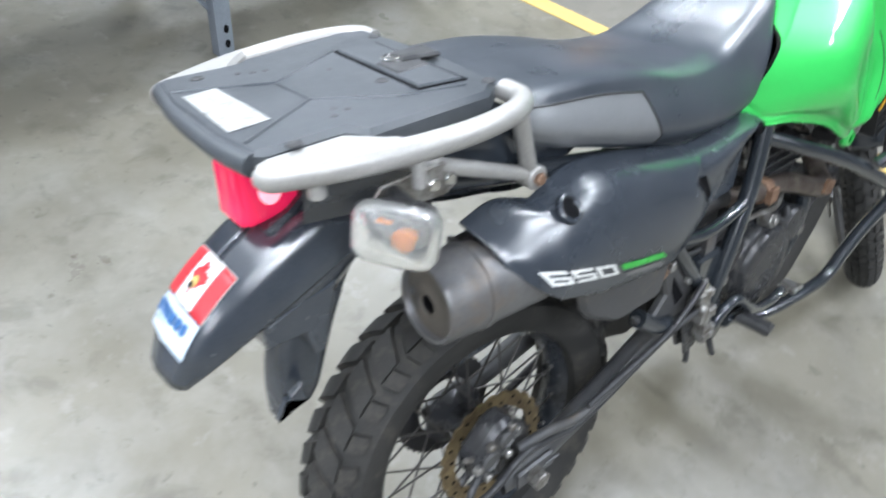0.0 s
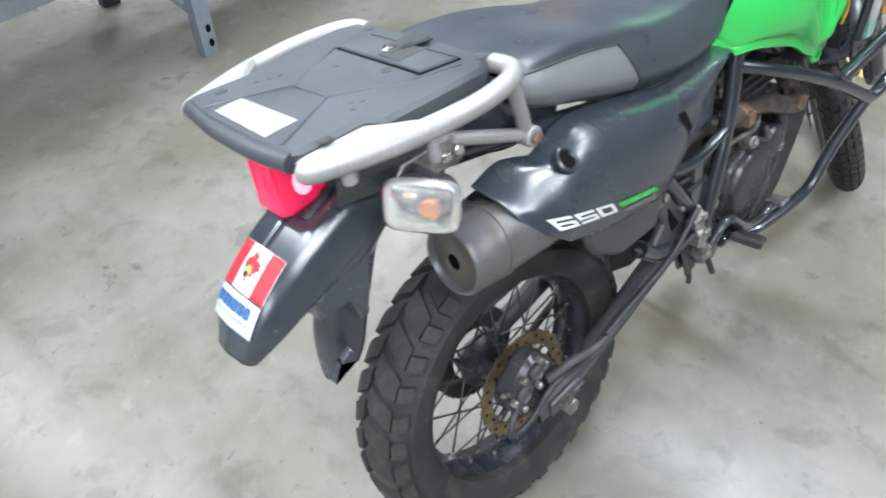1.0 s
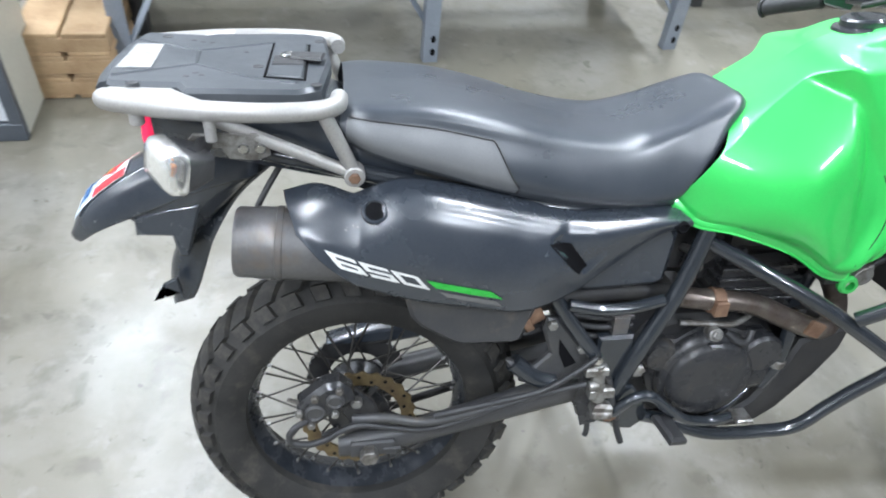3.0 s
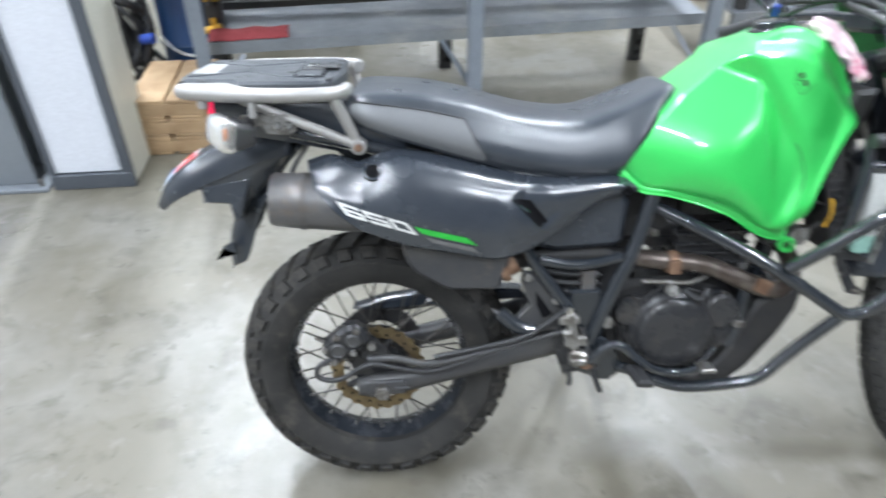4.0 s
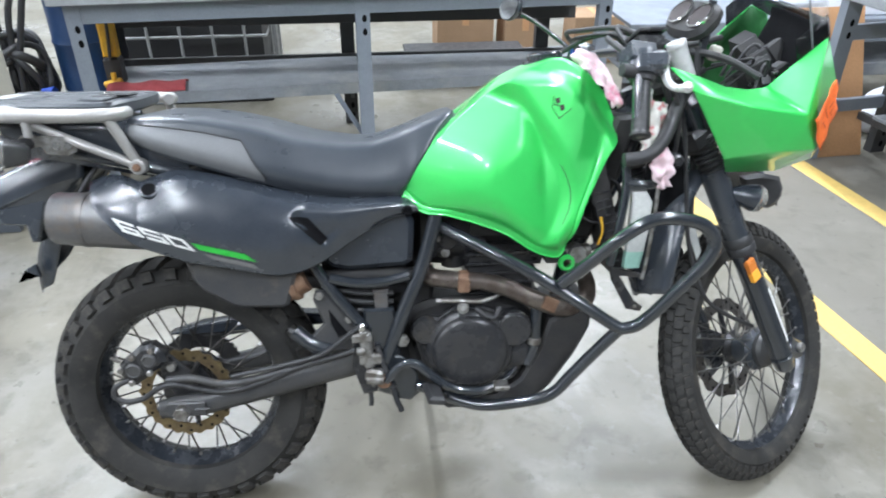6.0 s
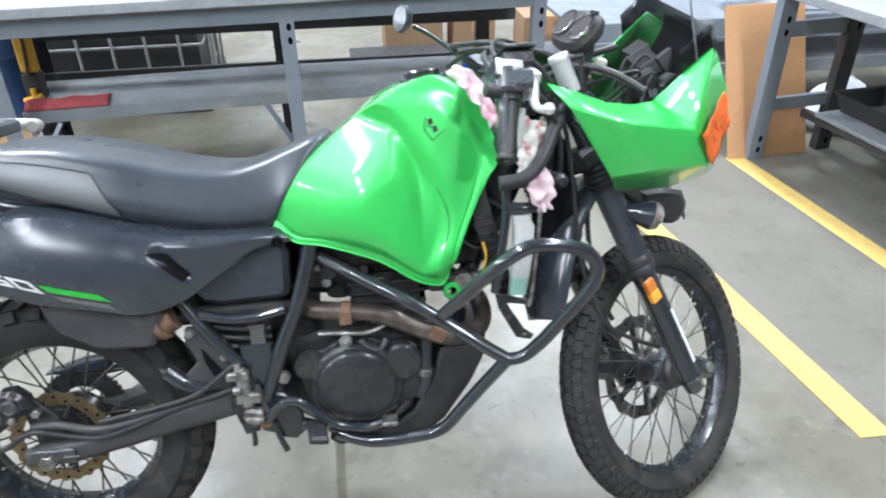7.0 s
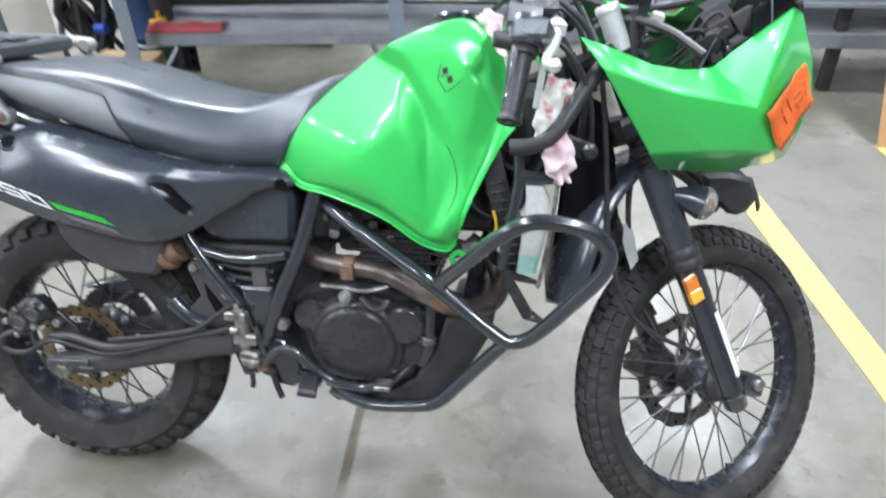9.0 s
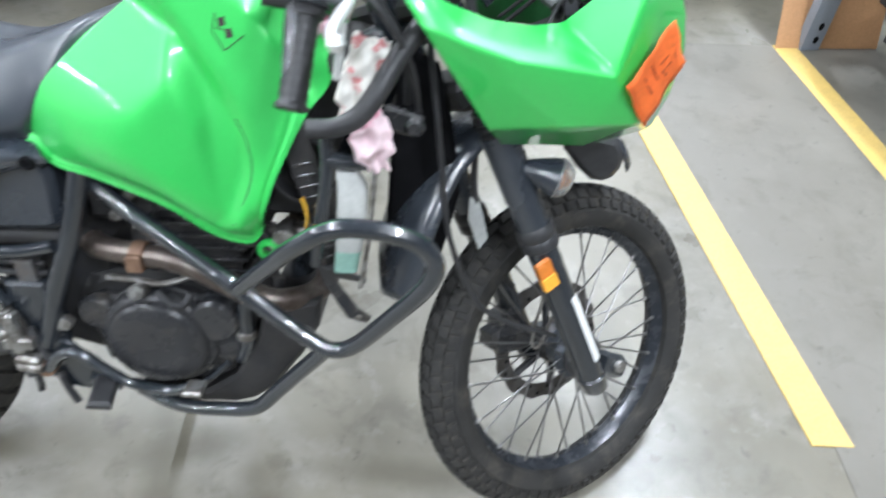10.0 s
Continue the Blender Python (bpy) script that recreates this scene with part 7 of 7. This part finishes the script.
for x, y in ((-0.310, 0.150), (-0.309, -0.099), (-0.150, -0.019), (-0.062, -0.108), (-0.175, 0.06), (-0.062, 0.13), (-0.235, -0.05), (-0.225, -0.062), (-0.245, -0.068), (-0.25, 0.12), (-0.235, 0.115), (-0.265, 0.13)):
    big = (x, y) in ((-0.310, 0.150), (-0.309, -0.099), (-0.062, -0.108), (-0.150, -0.019), (-0.062, 0.13))
    part("plate_bolt", Shape().turn([(0.0085, 0.0002), (0.0078, 0.0012), (0.006, 0.0008), (0.0001, 0.0006)] if big else [(0.0042, 0.0002), (0.0035, 0.0008), (0.0001, 0.0008)], at(x, y, Z0 - 0.0002), 14), HOSE, rack)
part("lid_strap", Shape().slab([(-0.104, 0.034), (-0.104, 0.004), (-0.056, -0.012), (-0.050, 0.030)], at(0, 0, Z0 + 0.003), 0.007, 0.003), HOSE, rack, "black rubber lid strap")
part("plate_edge", Shape().tube([(-0.346, 0.178, 1.021), (-0.358, 0.09, 1.020), (-0.358, -0.02, 1.020), (-0.349, -0.084, 1.020)], 0.0125, 10, 6), RACK_PLASTIC, rack)
part("rail_foot", Shape().rod((-0.305, -0.125, 0.985), (-0.305, -0.125, 1.010), 0.010, 14), SILVER, rack)
part("rail_foot", Shape().rod((-0.205, -0.160, 0.972), (-0.205, -0.160, 1.006), 0.008, 14), SILVER, rack)

# rear turn signal on its alloy bracket
brk = part("signal_bracket", Shape().slab([(-0.252, 0.955), (-0.235, 0.972), (-0.150, 0.972), (-0.132, 0.960), (-0.132, 0.938), (-0.15, 0.930), (-0.19, 0.934), (-0.20, 0.950), (-0.24, 0.946)], side(0, -0.125, 0), 0.006, 0.002), ALLOY, bike, "bright alloy signal bracket")
for x in (-0.168, -0.145):
    part("bolt", Shape().rod((x, -0.13, 0.950), (x, -0.137, 0.950), 0.008, 14), CHROME, brk)
im = at(-0.256, -0.184, 0.948) @ Euler((radians(8), radians(8), radians(36))).to_matrix().to_4x4()


def squircle(w, h, x, p=0.6, n=28):
    return [Vector((x, w * math.copysign(abs(math.cos(t)) ** p, math.cos(t)), h * math.copysign(abs(math.sin(t)) ** p, math.sin(t)))) for t in np.linspace(0, 2 * math.pi, n + 1)[:-1]]


sh = Shape().grid([squircle(0.010, 0.010, 0.055), squircle(0.030, 0.020, 0.046, 0.45), squircle(0.043, 0.027, 0.014, 0.4), squircle(0.045, 0.029, 0.0, 0.4)], closed=True)
sig = part("rear_turn_signal", sh, SHIELD, bike, "rear turn signal with a clear lens", m=im)
sh = Shape().grid([squircle(0.046, 0.031, 0.004, 0.4), squircle(0.047, 0.032, 0.0, 0.4), squircle(0.044, 0.030, -0.014, 0.4), squircle(0.036, 0.024, -0.021, 0.45), squircle(0.016, 0.010, -0.024, 0.6)], closed=True)
sh.f.append(tuple(range(112, 140)))
part("lens", sh, LENS, sig, "clear ribbed lens", m=im)
part("bulb", Shape().rod((-0.002, -0.010, -0.004), (-0.016, -0.010, -0.004), 0.015, 14).box(at(-0.004, 0.016, 0.012), 0.006, 0.016, 0.008, 0.002), AMBER, sig, "amber bulb and its mirror image spot", m=im)
part("reflector_bowl", Shape().grid([squircle(0.040, 0.024, 0.002), squircle(0.02, 0.012, 0.004), squircle(0.001, 0.001, 0.005)], closed=True), ALLOY, sig, m=im)
part("stalk", Shape().tube([(-0.232, -0.185, 0.957), (-0.225, -0.160, 0.957), (-0.222, -0.128, 0.957)], [0.016, 0.011, 0.012], 12), HOSE, sig)
pipe("tail_cable", [(-0.12, -0.06, 0.905), (-0.145, -0.08, 0.870), (-0.165, -0.09, 0.835), (-0.185, -0.095, 0.79)], 0.005, HOSE, "loose black cable end")

# ---- rear brake, pegs and pivot ----
CAL = at(-0.082, -0.112, 0.448) @ Euler((0, radians(-38), 0)).to_matrix().to_4x4()
cal = part("rear_caliper", Shape().slab([(-0.050, -0.030), (0.046, -0.034), (0.058, -0.012), (0.054, 0.020), (0.030, 0.034), (-0.036, 0.032), (-0.056, 0.008)], CAL @ AXIS_Y @ at(0, 0, -0.022), 0.046, 0.010), ENGINE, bike, "grimy black rear brake caliper")
for dx, dz, r in ((-0.020, 0.0, 0.019), (0.024, -0.004, 0.017)):
    part("piston_cap", Shape().turn([(r, 0.0), (r, 0.006), (r - 0.004, 0.009), (r - 0.006, 0.006), (0.0005, 0.006)], CAL @ AXIS_Y @ at(dx, dz, 0.022), 20), SHIELD, cal)
for dx, dz in ((-0.044, -0.018), (0.046, 0.010), (0.002, 0.026), (0.004, -0.027), (-0.040, 0.020)):
    part("caliper_bolt", Shape().rod(CAL @ Vector((dx, -0.022, dz)), CAL @ Vector((dx, -0.034, dz)), 0.0075, 6), ALLOY, cal)
part("bleed_screw", Shape().rod(CAL @ Vector((-0.03, -0.018, 0.034)), CAL @ Vector((-0.036, -0.02, 0.056)), 0.0045, 8), ALLOY, cal)
part("torque_arm", Shape().slab([(-0.060, 0.455), (-0.030, 0.462), (0.010, 0.420), (0.030, 0.360), (0.020, 0.318), (-0.022, 0.312), (-0.026, 0.350), (-0.050, 0.400)], side(0, -0.094, 0), 0.012, 0.003), ENGINE, bike, "black caliper bracket")
part("bracket_bolt", Shape().rod((-0.022, -0.104, 0.432), (-0.022, -0.124, 0.432), 0.011, 6), ALLOY, bike)
pipe("rear_brake_hose", [(-0.10, -0.125, 0.415), (-0.140, -0.14, 0.400), (-0.146, -0.14, 0.372), (-0.12, -0.14, 0.360), (-0.085, -0.14, 0.366), (-0.045, -0.142, 0.392), (-0.01, -0.142, 0.398), (0.045, -0.140, 0.382), (0.11, -0.142, 0.372), (0.19, -0.146, 0.395), (0.27, -0.150, 0.428), (0.36, -0.152, 0.452), (0.41, -0.16, 0.47)], 0.0065, HOSE, "black rear brake hose")
pipe("hose_guide", [(-0.03, -0.13, 0.405), (0.03, -0.142, 0.412), (0.10, -0.145, 0.395), (0.18, -0.145, 0.405), (0.26, -0.145, 0.425)], 0.009, SHIELD, "dusty hose cover on the swingarm")
part("chain_adjuster", Shape().box(at(0.006, -0.135, 0.330), 0.085, 0.012, 0.038, 0.004).box(at(0.042, -0.142, 0.330), 0.035, 0.006, 0.006, 0.002), SHIELD, bike, "dusty chain adjuster block")
part("rear_reflector_bolt", Shape().rod((-0.002, -0.14, 0.328), (-0.002, -0.165, 0.328), 0.018, 6), ALLOY, bike)
gus = part("rear_shock_mount", Shape().slab([(0.255, 0.520), (0.262, 0.498), (0.325, 0.455), (0.42, 0.460), (0.43, 0.50), (0.345, 0.610), (0.325, 0.612), (0.318, 0.59), (0.338, 0.530), (0.31, 0.50)], side(0, -0.118, 0), 0.018, 0.005), SHIELD, bike, "dusty black frame gusset")
part("gusset_window", Shape().slab([(0.355, 0.53), (0.352, 0.565), (0.392, 0.505), (0.37, 0.495)], side(0, -0.1365, 0), 0.0012), HOLE, gus)
pipe("frame_arm", [(0.27, -0.128, 0.512), (0.31, -0.135, 0.478), (0.35, -0.138, 0.462)], 0.018, FRAME)
for x, z in ((0.334, 0.600), (0.398, 0.540), (0.425, 0.52)):
    part("frame_bolt", Shape().rod((x, -0.134, z), (x, -0.146, z), 0.010, 6), ALLOY, bike)
plate_o = [(0.43, 0.56), (0.50, 0.56), (0.515, 0.48), (0.505, 0.40), (0.52, 0.355), (0.49, 0.33), (0.455, 0.345), (0.43, 0.42)]
part("pivot_plate", Shape().slab(plate_o, side(0, -0.112, 0), 0.026, 0.006), FRAME, bike, "black swingarm pivot plate")
part("pivot_bolt", Shape().rod((0.518, -0.128, 0.478), (0.518, -0.148, 0.478), 0.015, 6), ALLOY, bike)
part("lower_bolt", Shape().rod((0.470, -0.13, 0.385), (0.470, -0.165, 0.382), 0.016, 12), RUST, bike, "weathered pivot bolt")
mc = part("brake_cylinder", Shape().rod((0.428, -0.155, 0.515), (0.440, -0.158, 0.425), 0.014, 14).box(at(0.425, -0.158, 0.50), 0.045, 0.022, 0.022, 0.004).box(at(0.442, -0.158, 0.445), 0.05, 0.022, 0.026, 0.004).rod((0.412, -0.165, 0.468), (0.432, -0.165, 0.468), 0.010, 10), ALLOY, bike, "dull alloy brake cylinder")
part("push_rod", Shape().rod((0.441, -0.158, 0.425), (0.446, -0.158, 0.372), 0.006, 8), STEEL, mc)
part("banjo_bolt", Shape().rod((0.427, -0.158, 0.515), (0.425, -0.158, 0.532), 0.008, 6), CHROME, mc)
part("hanger", Shape().slab([(0.395, 0.415), (0.43, 0.43), (0.45, 0.40), (0.435, 0.355), (0.415, 0.36)], side(0, -0.12, 0), 0.01, 0.003), ENGINE, bike)
pipe("stop_rod", [(0.488, -0.15, 0.372), (0.496, -0.155, 0.335), (0.508, -0.158, 0.302)], 0.007, ENGINE, "grimy stub")
pipe("stop_rod", [(0.435, -0.14, 0.36), (0.437, -0.142, 0.33), (0.435, -0.143, 0.315)], 0.006, ENGINE)
peg = part("foot_peg", Shape().box(at(0.585, -0.195, 0.362) @ Euler((radians(8), radians(14), radians(12))).to_matrix().to_4x4(), 0.040, 0.07, 0.022, 0.006), HOSE, bike, "black rubber foot peg")
part("peg_hinge", Shape().rod((0.545, -0.15, 0.365), (0.60, -0.15, 0.345), 0.014, 12), FRAME, peg)
pipe("brake_pedal", [(0.475, -0.158, 0.385), (0.51, -0.165, 0.425), (0.545, -0.168, 0.430), (0.585, -0.17, 0.395), (0.63, -0.17, 0.362), (0.69, -0.17, 0.350), (0.738, -0.172, 0.362)], [0.011, 0.011, 0.0115, 0.011, 0.010, 0.010, 0.011], FRAME, "worn black brake pedal")
part("pedal_tip", Shape().box(at(0.744, -0.18, 0.366), 0.035, 0.04, 0.012, 0.003), ALLOY, bike, "bright worn pedal tip")
part("peg_mount", Shape().slab([(0.475, 0.445), (0.515, 0.440), (0.548, 0.395), (0.556, 0.345), (0.530, 0.322), (0.490, 0.330), (0.470, 0.375)], side(0, -0.132, 0), 0.014, 0.004), FRAME, bike, "black peg mount")
part("heel_plate", Shape().slab([(0.405, 0.500), (0.445, 0.505), (0.462, 0.420), (0.452, 0.352), (0.420, 0.345), (0.398, 0.420)], side(0, -0.139, 0), 0.008, 0.003), ENGINE, bike, "grimy heel plate")
part("cylinder_foot", Shape().box(at(0.448, -0.160, 0.405) @ Euler((0.1, 0.2, 0)).to_matrix().to_4x4(), 0.040, 0.024, 0.030, 0.006).rod((0.43, -0.165, 0.395), (0.47, -0.165, 0.390), 0.011, 12), ALLOY, mc, "worn alloy clevis")
pipe("brake_line", [(0.425, -0.158, 0.530), (0.385, -0.160, 0.500), (0.330, -0.158, 0.462), (0.250, -0.155, 0.440), (0.120, -0.152, 0.415)], 0.006, HOSE, "black brake line")
pipe("return_spring", [(0.458, -0.148, 0.470), (0.466, -0.150, 0.440), (0.476, -0.152, 0.402)], 0.007, SHIELD, "dusty return spring")
part("link_arm", Shape().slab([(0.30, 0.415), (0.40, 0.440), (0.47, 0.400), (0.46, 0.355), (0.38, 0.345), (0.32, 0.370)], side(0, 0.03, 0), 0.06, 0.008), ENGINE_DARK, bike, "dark suspension link")
pipe("crank_line", [(0.60, -0.12, 0.325), (0.68, -0.13, 0.318), (0.74, -0.125, 0.335), (0.79, -0.115, 0.38)], 0.007, FRAME)
pipe("cross_tube", [(0.36, -0.135, 0.640), (0.42, -0.138, 0.627), (0.48, -0.138, 0.627), (0.54, -0.138, 0.640)], 0.012, FRAME)
part("relay_block", Shape().box(at(0.472, -0.115, 0.578), 0.03, 0.03, 0.045, 0.004).box(at(0.472, -0.117, 0.602), 0.036, 0.03, 0.008, 0.002), MUFFLER, bike, "grey relay block")
for k in range(3):
    pipe("harness", [(0.36, -0.10, 0.60 - 0.02 * k), (0.43, -0.118, 0.595 - 0.022 * k), (0.50, -0.115, 0.59 - 0.02 * k)], 0.006, HOSE)
part("shock", Shape().tube([(0.36, 0.0, 0.72), (0.42, 0.0, 0.50)], 0.035, 16).tube([(0.42, 0.0, 0.50), (0.44, 0.0, 0.40)], 0.015, 12), ENGINE_DARK, bike, "dark rear shock absorber")
part("intake_boot", Shape().slab([(0.55, 0.64), (0.70, 0.625), (0.86, 0.62), (0.90, 0.70), (0.80, 0.80), (0.62, 0.84), (0.55, 0.80)], side(0, 0.05, 0), 0.10, 0.02), ENGINE_DARK, bike, "sooty intake and head behind the frame")
part("frame_web", Shape().slab([(0.40, 0.40), (0.53, 0.36), (0.58, 0.45), (0.60, 0.62), (0.45, 0.66), (0.38, 0.58)], side(0, 0.02, 0), 0.09, 0.01), ENGINE_DARK, bike, "grimy frame web")
for x, z, r in ((0.615, 0.665, 0.012), (0.645, 0.705, 0.010), (0.70, 0.69, 0.011), (0.735, 0.66, 0.009), (0.60, 0.70, 0.008)):
    part("hose_end", Shape().rod((x, -0.045, z), (x + 0.012, -0.085, z + 0.01), r, 12), (ALLOY, HOSE, SHIELD)[int(x * 1000) % 3], bike, "grimy fitting on the carburettor")
part("battery_side", Shape().slab([(0.32, 0.70), (0.36, 0.56), (0.50, 0.50), (0.55, 0.55), (0.55, 0.70)], side(0, 0.06, 0), 0.13, 0.01), ENGINE_DARK, bike)
part("left_frame", Shape().tube([(0.556, 0.12, 0.775), (0.52, 0.135, 0.60), (0.47, 0.14, 0.42)], 0.017, 10).tube([(0.324, 0.125, 0.67), (0.43, 0.14, 0.515)], 0.014, 10), FRAME, bike)
part("inner_mudguard", Shape().grid([[Vector((0.345 * math.sin(a) * -1 + 0.06, y, 0.33 + 0.345 * math.cos(a) + 0.04)) for y in np.linspace(-0.07, 0.07, 5)] for a in np.linspace(-0.95, 0.15, 12)]), ENGINE_DARK, bike)
part("chain", Shape().tube([(0.0, 0.075, 0.432), (0.25, 0.078, 0.455), (0.50, 0.08, 0.45)], 0.009, 8).tube([(0.0, 0.075, 0.224), (0.25, 0.078, 0.30), (0.50, 0.08, 0.38)], 0.009, 8), ENGINE_DARK, bike, "oily drive chain")
part("chain_guard", Shape().slab([(-0.08, 0.445), (0.0, 0.470), (0.22, 0.490), (0.35, 0.48), (0.35, 0.455), (0.0, 0.44)], side(0, 0.105, 0), 0.05, 0.006), PLASTIC, bike, "black chain guard")
stand_tip = BIKE.inverted() @ Vector((0.60, 0.36, 0.012))
stand = part("side_stand", Shape().tube([(0.46, 0.11, 0.33), tuple(Vector((0.46, 0.11, 0.33)).lerp(stand_tip, 0.5)), tuple(stand_tip)], 0.012, 12), FRAME, bike, "black side stand holding up the bike")
part("stand_foot", Shape().rod(stand_tip + Vector((0, -0.002, -0.010)), stand_tip + Vector((0, 0.003, 0.006)), 0.03, 16), FRAME, stand)

# ---- cloth caught in the handlebar ----
def crumple(name, path, width, seed, label, mat):
    rows = []
    pts = spline(path, 8)
    for i, p in enumerate(pts):
        d = (pts[min(i + 1, len(pts) - 1)] - pts[max(i - 1, 0)]).normalized()
        s = d.cross(Vector((0.3, -1, 0.25))).normalized()
        o = d.cross(s)
        w = width[min(i * len(width) // len(pts), len(width) - 1)]
        rows.append([p + s * (w * (j / 9 - 0.5)) + o * (0.014 * noise.noise((i * 0.22, j * 0.4, seed)) + 0.004 * math.sin(j * 1.1 + i * 0.3 + seed)) + d * (0.008 * noise.noise((j * 0.7, seed, i * 0.2))) for j in range(10)])
    ob = solo(name, Shape().grid(patch(rows[::2], 2, 2)), mat, label, "cloth", smooth=80, m=BIKE)
    return thick(ob, 0.002, 0)


crumple("rag", [(0.922, -0.040, 1.108), (0.948, -0.066, 1.092), (0.970, -0.092, 1.062), (0.988, -0.112, 1.030), (1.000, -0.126, 1.000)], (0.030, 0.040, 0.044, 0.036, 0.022), 8.0, "pink and white printed cloth stuffed behind the tank", RAG)
crumple("rag", [(1.072, -0.165, 1.012), (1.066, -0.180, 0.975), (1.058, -0.195, 0.940), (1.054, -0.205, 0.905)], (0.055, 0.062, 0.066, 0.05), 3.0, "pale printed cloth wrapped on the loom", RAG_PALE)
crumple("rag", [(1.060, -0.205, 0.925), (1.070, -0.212, 0.900), (1.078, -0.212, 0.868), (1.084, -0.208, 0.835)], (0.05, 0.060, 0.055, 0.030), 5.0, "pink and white cloth end hanging from the loom", RAG)


# ---- the frame and body, a little bent from hard use ----
def bend(p):
    """Where a place on a straight bike has come to lie, in the hall's axes."""
    x, y, z = p
    return Vector((x - 0.0026 * x + 0.0280 * y - 0.0203 * z + 0.0038 * x * x + 0.0132,
                   y + 0.0241 * x - 0.0044 * y - 0.0127 * z - 0.0190 * x * x + 0.0092,
                   z - 0.0210 * x - 0.0515 * y + 0.0193 * z + 0.0193 * x * x - 0.0189))


bpy.context.view_layer.update()
kept_straight = {rear_wheel, front_wheel, *rear_wheel.children_recursive, *front_wheel.children_recursive}
bent = set()
for ob in bike.children_recursive:
    if ob.type == "MESH" and ob not in kept_straight and ob.data.name not in bent:
        bent.add(ob.data.name)
        to_hall, to_part = ob.matrix_world.copy(), ob.matrix_world.inverted()
        for v in ob.data.vertices:
            v.co = to_part @ bend(to_hall @ v.co)
